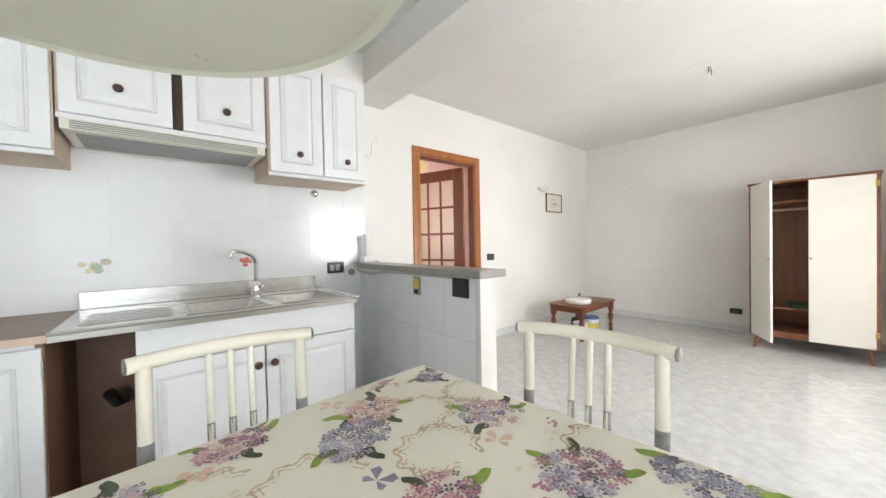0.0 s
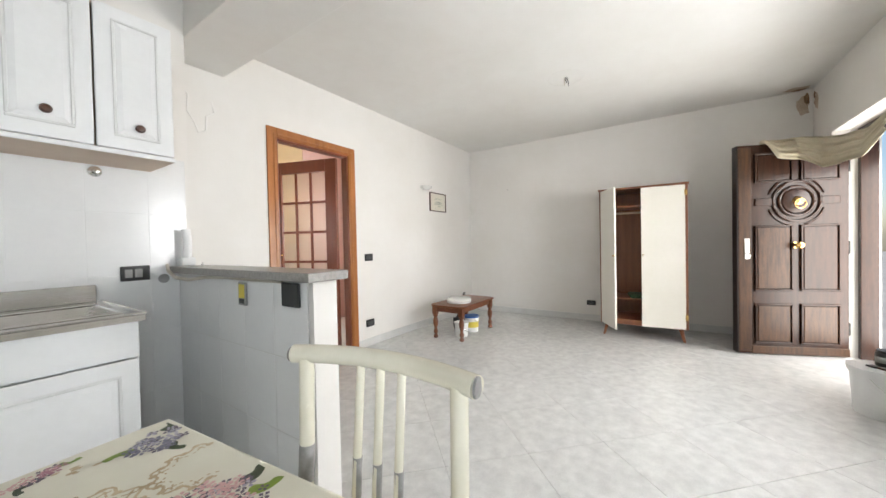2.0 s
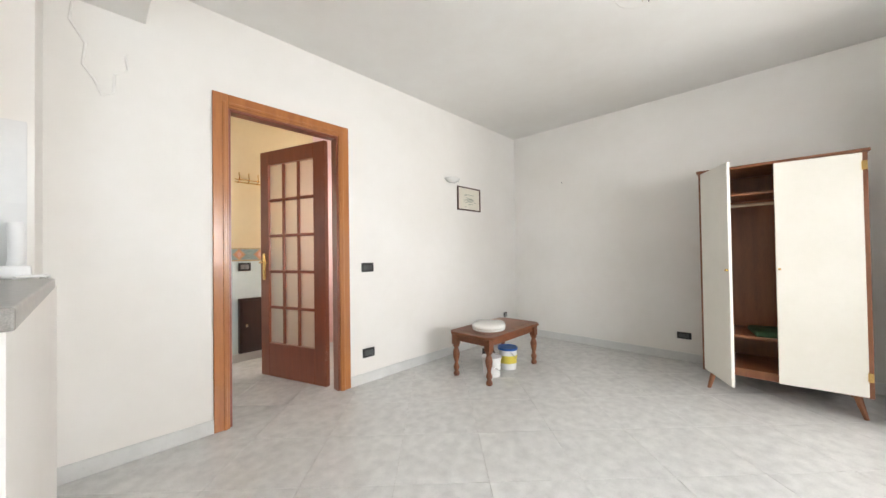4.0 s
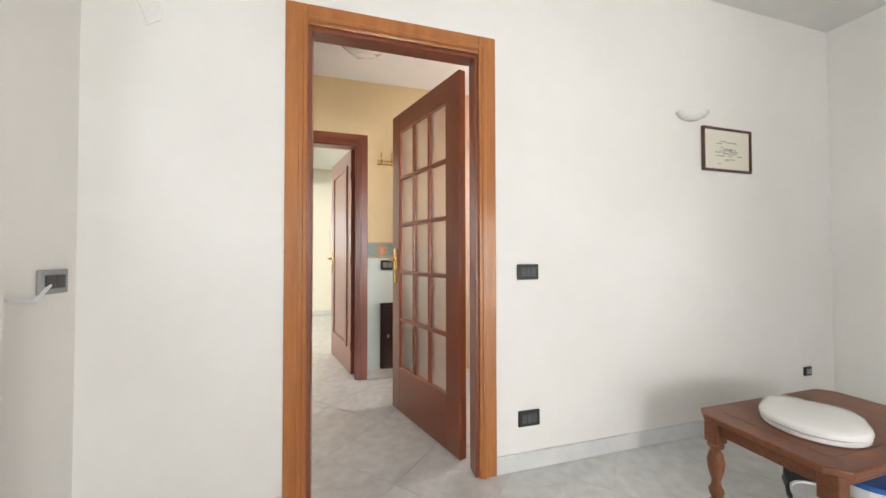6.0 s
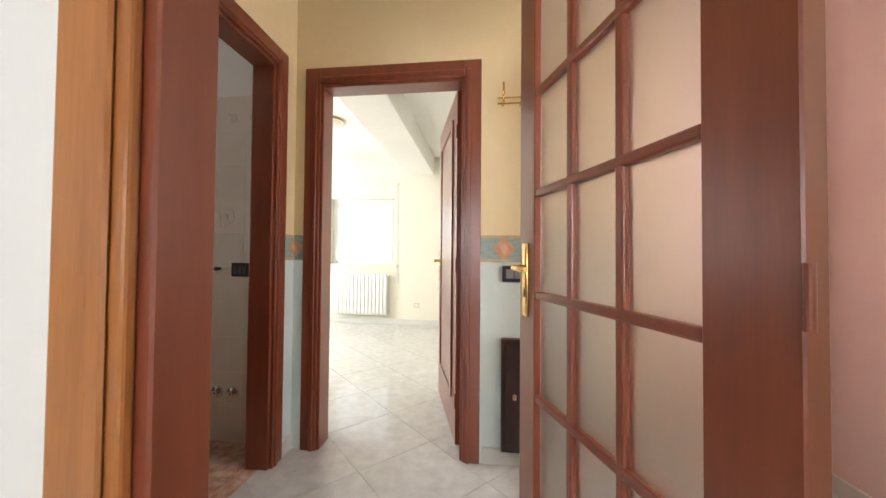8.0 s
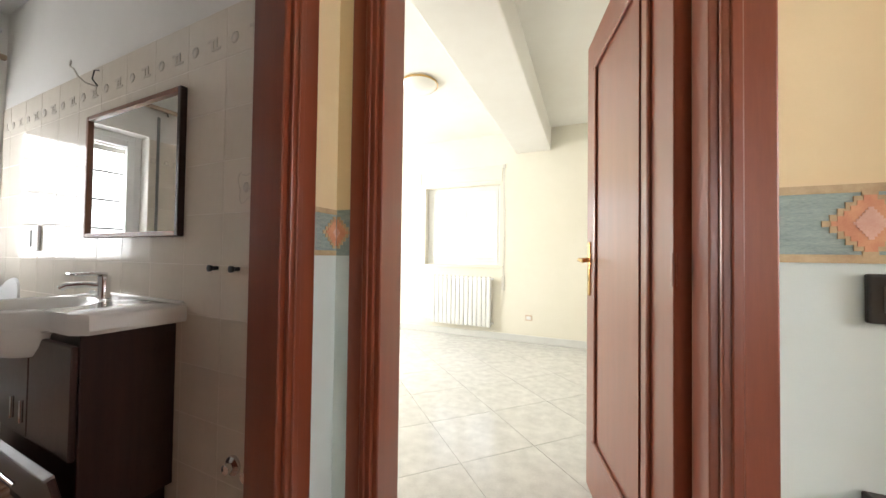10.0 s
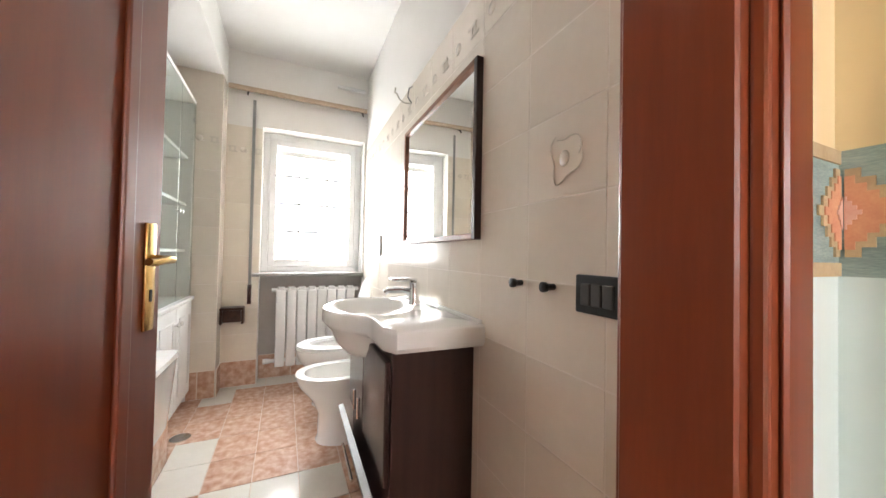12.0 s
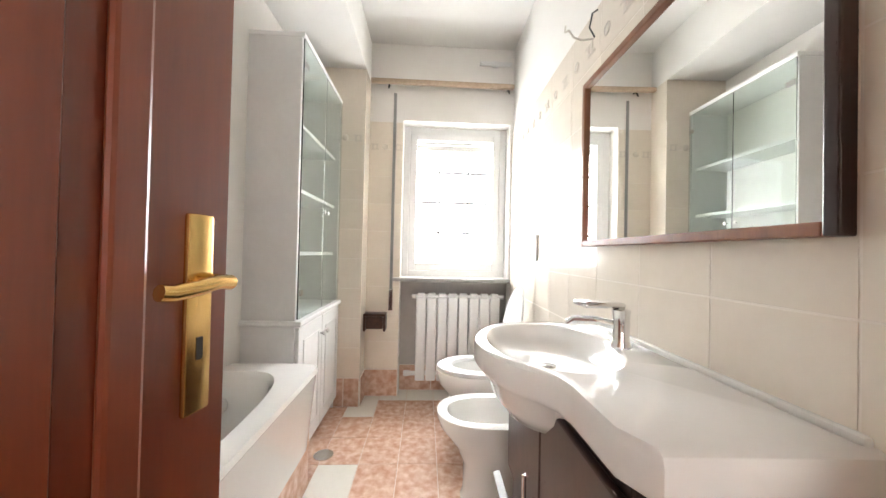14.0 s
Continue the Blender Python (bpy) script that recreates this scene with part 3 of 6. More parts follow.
door_frame("door_frame_bedroom", pose(1.715, H1, 0), 0.82, 2.04, 0.082, B0 + 0.016 - H1, "reddish mahogany door frame to the bedroom", CHERRY_D)
door_frame("door_frame_bath", pose(HW, 3.36, 0, 0, 0, 90), 0.815, 2.06, 0.082, 0.115, "reddish mahogany door frame to the bathroom", CHERRY_D)


def hinge_pose(x, y, ex, ey):
    return pose(x, y, 0.008, 0, 0, math.degrees(math.atan2(ey - y, ex - x)))


door_leaf("glazed_door", hinge_pose(3.045, 3.02, 2.795, 3.772), 0.79, 2.045, "glazed", "open mahogany door with fifteen frosted glass panes")
door_leaf("bedroom_door", hinge_pose(2.52, 4.50, 2.325, 5.27), 0.79, 2.03, "panel", "open mahogany panelled bedroom door with brass handle")
door_leaf("bathroom_door", hinge_pose(1.445, 3.39, 0.70, 3.525), 0.75, 2.045, "panel", "open mahogany panelled bathroom door with brass handle")


# ---- windows ----
def window(name, m, w, h, sashes, label, bars=0, shutter=0.0):
    """A white window in local x from 0 to w and z from 0 to h, frame depth towards +y."""
    t = thing(name, m, label, "window", "", "structure")
    f = 0.05
    for lo, hi in (((0, 0), (f, h)), ((w - f, 0), (w, h)), ((f, 0), (w - f, f)), ((f, h - f), (w - f, h))):
        part("window_frame", box((lo[0], 0, lo[1]), (hi[0], 0.06, hi[1]), 0.004, None, 1), WHITE_PL, t)
    sw = (w - 2 * f) / sashes
    for i in range(sashes):
        x = f + i * sw
        for lo, hi in (((x, f), (x + 0.055, h - f)), ((x + sw - 0.055, f), (x + sw, h - f)), ((x + 0.055, f), (x + sw - 0.055, f + 0.06)), ((x + 0.055, h - f - 0.055), (x + sw - 0.055, h - f))):
            part("sash", box((lo[0], -0.012, lo[1]), (hi[0], 0.04, hi[1]), 0.006), WHITE_PL, t)
        g = part("pane", box((x + 0.05, 0.012, f + 0.05), (x + sw - 0.05, 0.018, h - f - 0.05)), CLEAR, t, "clear glass")
        g.visible_shadow = False
    for k in range(bars):
        z = f + 0.06 + (k + 1) * (h - 0.2) / (bars + 1)
        part("grille_bar", rod((f, 0.10, z), (w - f, 0.10, z), 0.011, None, 8), GREYP, t)
    if bars:
        for k in (1, 2):
            x = f + k * (w - 2 * f) / 3
            part("grille_bar", rod((x, 0.10, f), (x, 0.10, h - f), 0.006, None, 8), GREYP, t)
    if shutter:
        n = max(2, int(shutter / 0.045))
        for k in range(n):
            part("shutter_slat", box((f, 0.085, h - (k + 1) * shutter / n), (w - f, 0.097, h - k * shutter / n - 0.003), 0.004, None, 1), SHUTTER, t)
    return t


window("window_bath", pose(-1.52, 3.61, 0.89, 0, 0, 90), 0.82, 1.19, 1, "white bathroom window with a grille outside", 3, 0.16)
window("window_bedroom", pose(0.19, B1 + 0.10, 0.93), 1.06, 1.05, 2, "white double bedroom window")
# Made-up side window that lets the bedroom fill in.
window("window_bedroom_side_assumed", pose(BW - 0.06, 5.6, 0.8, 0, 0, 90), 1.2, 1.3, 2, "assumed white double bedroom side window, out of view")
window("window_living", pose(3.55, Y_S - 0.12, 0.86, 0, 0, 180), 1.2, 1.04, 2, "white double living room window")
# Assumed opening, never in view, for the kitchen fill light.
window("window_terrace_assumed", pose(0.35, Y_S - 0.12, 0.0, 0, 0, 180), 1.4, 2.2, 2, "assumed white double terrace door, out of view")
# Unseen window, placed so that the hall fill has an opening.
window("window_hall_assumed", pose(HE + 0.03, 4.0, 0.9, 0, 0, -90), 0.7, 1.2, 1, "assumed white hall window, out of view")
setting("window_sill_bath", box((-1.53, 3.56, 0.862), (-1.34, 4.44, 0.888), 0.004), SILL, "grey stone window sill")
setting("window_sill_bedroom", box((0.13, B1 - 0.04, 0.90), (1.30, B1 + 0.16, 0.928), 0.004), BEDWALL, "pale stone window sill")
# Added plain backdrop; its brightness is emission, not sunlight.
setting("backdrop_bath", box((-3.2, 2.5, 0.3), (-3.18, 5.6, 3.2)), BACKDROP_GLOW, "pale glowing backdrop outside the bathroom window")


# ---- kitchen things ----
setting("wall_bar", prism([(1.447, 1.25), (1.56, 1.25), (1.56, 2.52), (1.447, 2.52)], 0, 0.985), PLASTER, "white half wall carrying the stone bar top")
setting("trim_bar_top", prism([(1.385, 1.19), (1.575, 1.19), (1.565, 2.30), (1.50, 2.42), (1.495, 2.512), (1.385, 2.512)], 0.985, 1.022, None, 0.004), STONE, "grey granite bar top on the half wall")


def round_knob(parent, x, y, z, r=0.018):
    part("knob", lathe([(r * 0.5, 0), (r * 0.5, 0.01), (r, 0.016), (r * 1.02, 0.024), (r * 0.7, 0.032), (0.001, 0.034)], Matrix.Translation((x, y, z)) @ pose(0, 0, 0, 90), 18), KNOB, parent, "dark wooden knob", True)


def panel_door(parent, x0, x1, z0, z1, y, knob=None, tilt=0.0):
    """A white door with a bevelled frame and raised field; its back lies at y."""
    d = part("door", box((x0, y - 0.02, z0), (x1, y, z1), 0.004), LACQ, parent)
    m = 0.055
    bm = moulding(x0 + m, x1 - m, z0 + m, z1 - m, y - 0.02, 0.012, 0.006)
    part("frame_bead", bm, LACQ_SHADE, d, "profile bead with shade toned into its lacquer")
    part("raised_field", raised_panel(x0 + m + 0.014, x1 - m - 0.014, z0 + m + 0.014, z1 - m - 0.014, y - 0.0205, 0.007, 0.018), LACQ, d)
    if knob:
        round_knob(d, knob[0], y - 0.02, knob[1])
    return d


YF = 2.17


def upper_unit(x0, x1, z0, z1, doors, label):
    t = thing("upper_cabinet", pose(0, 0, 0), label, "cabinet", "kitchen upper cabinets")
    yb = Y_K - 0.008
    part("side_panel", box((x0, YF, z0), (x0 + 0.018, yb, z1)), BEIGE_LAM, t, "beige laminate side")
    part("side_panel", box((x1 - 0.018, YF, z0), (x1, yb, z1)), BEIGE_LAM, t, "beige laminate side")
    part("bottom_panel", box((x0 + 0.018, YF, z0), (x1 - 0.018, yb, z0 + 0.018)), BEIGE_LAM, t, "beige laminate underside")
    part("top_panel", box((x0 + 0.018, YF, z1 - 0.018), (x1 - 0.018, yb, z1)), BEIGE_LAM, t)
    part("back_panel", box((x0 + 0.018, yb - 0.006, z0 + 0.018), (x1 - 0.018, yb, z1 - 0.018)), BEIGE_LAM, t)
    part("front_rail", box((x0, YF - 0.012, z0), (x1, YF - 0.001, z0 + 0.02), 0.002), LACQ, t)
    for a, b, k in doors:
        panel_door(t, a, b, z0 + 0.022, z1 - 0.004, YF - 0.001, k)
    return t


upper_unit(-0.72, -0.078, 1.545, 2.22, [(-0.715, -0.402, None), (-0.396, -0.083, (-0.36, 1.66))], "white panelled wall cabinet with beige sides")
hood_unit = upper_unit(-0.072, 0.712, 1.705, 2.22, [(-0.062, 0.305, (0.12, 1.86)), (0.345, 0.704, (0.525, 1.85))], "white panelled cabinet above the cooker hood")
upper_unit(0.718, 1.315, 1.56, 2.22, [(0.728, 1.024, (0.885, 1.69)), (1.032, 1.31, (1.175, 1.685))], "white panelled wall cabinet with dark knobs")
hd = thing("cooker_hood", pose(0, 0, 0), "slim cream cooker hood with dark grille slats", "cooker hood")
part("body", box((-0.06, YF - 0.03, 1.655), (0.70, Y_K - 0.01, 1.702), 0.005), LAMPSHADE, hd)
for i in range(4):
    part("slat", box((-0.03, YF - 0.036, 1.661 + i * 0.009), (0.66, YF - 0.03, 1.665 + i * 0.009)), GREYP, hd)
part("filter", box((-0.02, YF + 0.02, 1.650), (0.66, Y_K - 0.06, 1.656)), GREYP, hd)

LF = 1.90
bc = thing("sink_cabinet", pose(0, 0, 0), "white sink cabinet with two panelled doors", "cabinet")
# Dark side and back sheet stand in for the shade inside the open bay.
part("side_panel", box((0.16, LF, 0.0), (0.178, 2.49, 0.84)), BROWN_LAM, bc, "dark brown side panel")
part("bay_shade_back", box((-0.076, 2.47, 0.0), (0.159, 2.49, 0.835)), BROWN_LAM, bc, "dark sheet standing in for shade in the open bay")
part("side_panel", box((1.062, LF, 0.0), (1.08, 2.49, 0.84)), LACQ, bc)
part("bottom_panel", box((0.178, LF, 0.09), (1.062, 2.49, 0.11)), LACQ, bc)
part("plinth", box((0.178, LF + 0.04, 0.0), (1.062, LF + 0.055, 0.09)), LACQ, bc)
part("front_rail", box((0.16, LF - 0.018, 0.69), (1.08, LF - 0.001, 0.835), 0.003), LACQ, bc)
panel_door(bc, 0.164, 0.617, 0.10, 0.685, LF - 0.001, (0.585, 0.60))
panel_door(bc, 0.623, 1.077, 0.10, 0.685, LF - 0.001, (0.655, 0.60))

bd = thing("base_cabinet", pose(0, 0, 0), "white panelled base cabinet with a brown side", "cabinet")
part("body", box((-0.90, LF, 0.0), (-0.10, 2.49, 0.835)), LACQ, bd)
part("side_panel", box((-0.10, LF, 0.0), (-0.078, 2.49, 0.835)), BROWN_LAM, bd, "dark brown side panel")
panel_door(bd, -0.49, -0.082, 0.10, 0.82, LF - 0.001, None)
panel_door(bd, -0.895, -0.495, 0.10, 0.82, LF - 0.001, None)
for z in (0.2, 0.72):
    part("hinge", box((-0.084, LF - 0.026, z), (-0.076, LF - 0.004, z + 0.05), 0.002), CHROME, bd)
wt = thing("worktop", pose(0, 0, 0), "brown wood-look worktop with a pale edge", "worktop")
part("top", box((-0.92, LF - 0.03, 0.836), (-0.062, 2.505, 0.866), 0.004), mat("grey_brown_worktop", (0.30, 0.22, 0.16), (0.22, 0.16, 0.12), 0.4, scale=5, stretch=(1, 8, 8)), wt)
part("edge", box((-0.92, LF - 0.034, 0.838), (-0.062, LF - 0.03, 0.864)), BEIGE_LAM, wt)
ps = thing("waste_pipe", pose(0, 0, 0), "black waste pipe in the open bay under the sink", "pipe")
part("pipe", pipe([(0.10, 2.49, 0.42), (0.09, 2.38, 0.42), (0.07, 2.30, 0.44), (0.05, 2.26, 0.50)], 0.024, 12), BLACK, ps, "", True)
part("flange", rod((0.10, 2.50, 0.42), (0.10, 2.47, 0.42), 0.05), BLACK, ps)


def sink():
    t = thing("kitchen_sink", pose(0, 0, 0), "brushed steel double sink with drainer and upstand", "sink")
    x0, x1, y0, y1, z = -0.066, 1.098, LF - 0.035, 2.505, 0.866
    bowls = [(0.33, 0.66), (0.72, 1.04)]
    by0, by1, bz = y0 + 0.07, y1 - 0.17, z - 0.15
    bm = bmesh.new()

    def quad(*p):
        bm.faces.new([bm.verts.new(q) for q in p])

    xs = [x0] + [v for b in bowls for v in b] + [x1]
    for i in range(len(xs) - 1):
        a, b = xs[i], xs[i + 1]
        hole = (a, b) in bowls
        if hole:
            quad((a, y0, z), (b, y0, z), (b, by0, z), (a, by0, z))
            quad((a, by1, z), (b, by1, z), (b, y1, z), (a, y1, z))
            e = 0.035
            lo = [(a + e, by0 + e, bz), (b - e, by0 + e, bz), (b - e, by1 - e, bz), (a + e, by1 - e, bz)]
            hi = [(a, by0, z), (b, by0, z), (b, by1, z), (a, by1, z)]
            quad(*lo)
            for k in range(4):
                quad(hi[k], hi[(k + 1) % 4], lo[(k + 1) % 4], lo[k])
        else:
            quad((a, y0, z), (b, y0, z), (b, y1, z), (a, y1, z))
    quad((x0, y0, z), (x1, y0, z), (x1, y0, z - 0.03), (x0, y0, z - 0.03))
    quad((x1, y0, z), (x1, y1, z), (x1, y1, z - 0.03), (x1, y0, z - 0.03))
    quad((x0, y0, z), (x0, y1, z), (x0, y1, z - 0.03), (x0, y0, z - 0.03))
    bmesh.ops.remove_doubles(bm, verts=bm.verts, dist=0.0005)
    part("basin", bm, STEEL, t)
    part("rim", pipe([(x0, y0, z), (x1, y0, z), (x1, y1, z)], 0.007, 8), STEEL, t, "", True)
    part("upstand", box((x0, y1 - 0.012, z), (x1 - 0.02, y1, z + 0.085), 0.003), STEEL, t, "steel upstand against the tiles")
    for a, b in bowls:
        part("rim", pipe([(a, by0, z + 0.001), (b, by0, z + 0.001), (b, by1, z + 0.001), (a, by1, z + 0.001), (a, by0, z + 0.001)], 0.006, 6), STEEL, t, "", True)
        part("drain", lathe([(0.04, 0), (0.038, 0.004), (0.001, 0.002)], Matrix.Translation(((a + b) / 2, (by0 + by1) / 2, bz + 0.001)), 20), CHROME, t)
    for i in range(6):
        y = by0 + 0.05 + i * 0.055
        part("drainer_rib", box((x0 + 0.06, y, z), (0.28, y + 0.02, z + 0.004), 0.002), STEEL, t)
    f = thing("kitchen_tap", pose(0.685, 2.385, z), "chrome kitchen tap with a tall swan-neck spout", "tap")
    part("body", lathe([(0.03, 0), (0.03, 0.012), (0.024, 0.018), (0.024, 0.075), (0.018, 0.085), (0.001, 0.088)], None, 20), CHROME, f, "", True)
    pts = [(0, 0, 0.08), (0, -0.005, 0.19), (-0.005, -0.01, 0.22), (-0.03, -0.03, 0.245), (-0.07, -0.05, 0.262), (-0.115, -0.075, 0.272), (-0.135, -0.085, 0.265), (-0.145, -0.09, 0.235)]
    part("spout", pipe(pts, 0.011, 12), CHROME, f, "", True)
    part("lever", box((0.02, -0.05, 0.05), (0.035, 0.01, 0.06), 0.004), CHROME, f, "", True)


sink()
outlet_plate = thing("wall_socket", pose(1.235, Y_K - 0.007, 0.995), "black double wall socket over the sink", "socket")
part("plate", box((-0.062, -0.012, -0.04), (0.062, 0, 0.04), 0.004), BLACK, outlet_plate)
for x in (-0.03, 0.012):
    part("module", box((x - 0.016, -0.016, -0.022), (x + 0.016, -0.011, 0.022), 0.003), GREYP, outlet_plate)
rs = thing("drain_cap", pose(1.36, Y_K - 0.007, 0.955), "round grey cap on the tiles", "cap")
part("cap", lathe([(0.026, 0), (0.026, 0.008), (0.001, 0.012)], pose(0, 0, 0, 90), 20), GREYP, rs, "", True)
gc = thing("gas_cap", pose(1.09, Y_K - 0.007, 1.525), "round chrome valve rosette under the cabinet", "valve")
part("rosette", lathe([(0.028, 0), (0.026, 0.012), (0.014, 0.018), (0.012, 0.03), (0.001, 0.032)], pose(0, 0, 0, 90), 20), CHROME, gc, "", True)
b1 = thing("wall_socket", pose(1.4335, 1.76, 0.905, 0, 0, -90), "grey socket plate with a yellow sticker on the half wall", "socket")
part("plate", box((-0.035, -0.01, -0.055), (0.035, 0, 0.055), 0.004), GREYP, b1)
part("sticker", box((-0.025, -0.0115, -0.02), (0.025, -0.01, 0.045)), YEL, b1)
part("module", box((-0.02, -0.013, -0.045), (0.02, -0.01, -0.022), 0.002), BLACK, b1)
b2 = thing("wall_socket", pose(1.4335, 1.37, 0.925, 0, 0, -90), "black wall socket under the bar top", "socket")
part("plate", box((-0.06, -0.014, -0.05), (0.06, 0, 0.05), 0.006), BLACK, b2)
tp = thing("wall_phone", pose(1.455, 2.46, 1.022, 0, 0, 10), "white telephone standing on the bar top", "telephone")
part("base", box((-0.04, -0.03, 0), (0.04, 0.03, 0.05), 0.01), WHITE_PL, tp, "", True)
part("handset", pipe([(0, 0, 0.03), (0.004, -0.006, 0.08), (0.004, -0.008, 0.15), (0, -0.004, 0.215)], 0.023, 12), WHITE_PL, tp, "", True)
cb = thing("grey_cable", pose(0, 0, 0), "looped cable under the bar top edge", "cable")
part("cable", pipe([(1.375, 2.50, 1.03), (1.36, 2.44, 1.0), (1.365, 2.36, 0.965), (1.385, 2.24, 0.955), (1.41, 2.10, 0.972), (1.425, 1.9, 0.978), (1.43, 1.43, 0.976)], 0.009, 8), CABLE, cb, "", True)


def tile_flowers(x, z, material, s):
    t = thing("tile_decal", pose(x, Y_K - 0.0068, z), "painted flower spray on a white tile", "tile decal", "", "structure")
    rnd = random.Random(int(x * 100) + 7)
    for i in range(9):
        a, r = rnd.uniform(0, 6.28), rnd.uniform(0, s)
        tmp = bmesh.new()
        cx, cz, w = r * math.cos(a), 0.6 * r * math.sin(a), rnd.uniform(0.25, 0.5) * s
        tmp.faces.new([tmp.verts.new((cx + w * math.cos(k * 1.047) * (0.7 if k % 2 else 1), -0.0002 * i, cz + 0.7 * w * math.sin(k * 1.047))) for k in range(6)])
        part("petal", tmp, material if i % 3 else GREENP, t)


tile_flowers(-0.01, 1.08, TANPALE, 0.06)
tile_flowers(0.655, 1.065, REDP, 0.045)


# ---- table, chairs and lamp ----
TAB = pose(0.286, 0.486, 0, 0, 0, 5.3)


def dining_table():
    t = thing("dining_table", TAB, "rectangular kitchen table under a printed oilcloth", "table")
    part("tabletop", box((-0.64, -0.43, 0.728), (0.64, 0.43, 0.758), 0.004), BEIGE_LAM, t)
    for x in (-0.58, 0.58):
        for y in (-0.37, 0.37):
            part("leg", rod((x, y, 0), (x, y, 0.728), 0.022, 0.026), ENAMEL, t)
    for y in (-0.37, 0.36):
        part("apron", box((-0.56, y, 0.65), (0.56, y + 0.015, 0.728)), BEIGE_LAM, t)


dining_table()


def tablecloth():
    t = thing("tablecloth", TAB, "cream oilcloth printed with pink and lilac hydrangeas", "tablecloth")
    hx, hy, z = 0.648, 0.438, 0.7615
    bm = bmesh.new()
    n = 160
    rings = []

    def border(ix, z_, wav, r=0.03):
        ring = []
        for i in range(n):
            a = 2 * math.pi * i / n
            c, s = math.cos(a), math.sin(a)
            k = 1 / max(abs(c) / (hx + ix), abs(s) / (hy + ix))
            w = 1 + wav * math.sin(a * 23) + 0.5 * wav * math.sin(a * 41 + 1)
            x, y = c * k * w, s * k * w
            ring.append(bm.verts.new((x, y, z_)))
        return ring

    rings = [border(-0.006, z, 0), border(-0.001, z - 0.002, 0), border(0.001, z - 0.008, 0.0002), border(0.002, z - 0.05, 0.003), border(0.004, z - 0.12, 0.006), border(0.005, z - 0.19, 0.009)]
    bm.faces.new(rings[0])
    for u, v in zip(rings, rings[1:]):
        for i in range(n):
            bm.faces.new((u[i], u[(i + 1) % n], v[(i + 1) % n], v[i]))
    part("cloth", bm, CLOTH, t, "", False)
    rnd = random.Random(21)

    def leaf(cx, cy, ang, ln, material, zz):
        tmp = bmesh.new()
        pts = []
        for i in range(9):
            u = i / 8
            pts.append((ln * u, 0.24 * ln * math.sin(math.pi * u ** 0.8) + 0.006 * math.sin(u * 9)))
        for i in range(7, 0, -1):
            u = i / 8
            pts.append((ln * u, -0.2 * ln * math.sin(math.pi * u ** 0.8)))
        ca, sa = math.cos(ang), math.sin(ang)
        q = [(cx + ca * x - sa * y, cy + sa * x + ca * y) for x, y in pts]
        q = [p for p in q if abs(p[0]) < hx - 0.008 and abs(p[1]) < hy - 0.008]
        if len(q) > 2:
            tmp.faces.new([tmp.verts.new((x, y, zz)) for x, y in q])
            part("leaf_print", tmp, material, t)
        else:
            tmp.free()

    def hydrangea(cx, cy, r, mats, dark=0.35, ell=0.8, rot=0.0):
        for k in range(4):
            a = rot + 0.9 + k * 1.7 + rnd.uniform(-0.3, 0.3)
            leaf(cx + 0.7 * r * math.cos(a), cy + 0.7 * r * ell * math.sin(a), a + rnd.uniform(-0.5, 0.5), r * rnd.uniform(0.7, 0.95), LEAFG if k % 2 else LEAFD, z + 0.0003 + 0.00012 * k)
        mats = [PET[4]] + mats
        tmp = bmesh.new()
        count = int(210 * (r / 0.1) ** 2)
        for i in range(count):
            d, a = r * math.sqrt(rnd.random()), rnd.uniform(0, 6.283)
            x0, y0 = d * math.cos(a), d * ell * math.sin(a)
            px, py = cx + x0 * math.cos(rot) - y0 * math.sin(rot), cy + x0 * math.sin(rot) + y0 * math.cos(rot)
            if abs(px) > hx - 0.018 or abs(py) > hy - 0.018:
                continue
            f = i / count
            mi = 0 if f < dark else rnd.randrange(1, len(mats))
            if f >= dark and len(mats) > 2 and rnd.random() < 0.55:
                mi = 1 if x0 + 0.3 * y0 < 0 else 2
            s, b = rnd.uniform(0.0068, 0.0105), rnd.uniform(0, 1.57)
            zz = z + 0.0009 + 0.0009 * f
            for w in range(4):
                t0 = b + w * 1.571
                ring = []
                for rr, da in ((0.1, 0), (0.85, -0.5), (1.15, 0), (0.85, 0.5)):
                    ring.append(tmp.verts.new((px + s * rr * math.cos(t0 + da), py + s * rr * math.sin(t0 + da), zz)))
                fc = tmp.faces.new(ring)
                fc.material_index = mi
        part("hydrangea_print", tmp, mats, t, "", False, "stuff")

    def scroll(cx, cy, r, a0, a1):
        pts = []
        m_ = 46
        for i in range(m_ + 1):
            a = radians(a0 + (a1 - a0) * i / m_)
            k = r * (1 + 0.10 * math.sin(11 * a))
            pts.append((cx + k * math.cos(a), cy + 0.85 * k * math.sin(a), z + 0.0004))
        pts = [p for p in pts if abs(p[0]) < hx - 0.01 and abs(p[1]) < hy - 0.01]
        tmp = bmesh.new()
        for off, wd in ((0.0, 0.0022), (0.011, 0.0014)):
            for p, q in zip(pts, pts[1:]):
                if (Vector(p) - Vector(q)).length > 0.05:
                    continue
                d = (Vector(q) - Vector(p)).normalized()
                nrm = Vector((-d.y, d.x, 0))
                o = nrm * off
                tmp.faces.new([tmp.verts.new(Vector(v) + o + s_ * nrm * wd) for v, s_ in ((p, -1), (q, -1), (q, 1), (p, 1))])
        for i, p in enumerate(pts[::4]):
            tmp.faces.new([tmp.verts.new((p[0] + 0.007 * math.cos(k * 1.05 + i), p[1] + 0.005 * math.sin(k * 1.05 + i), p[2] + 0.0002)) for k in range(6)])
        part("scroll_print", tmp, SCROLL, t)

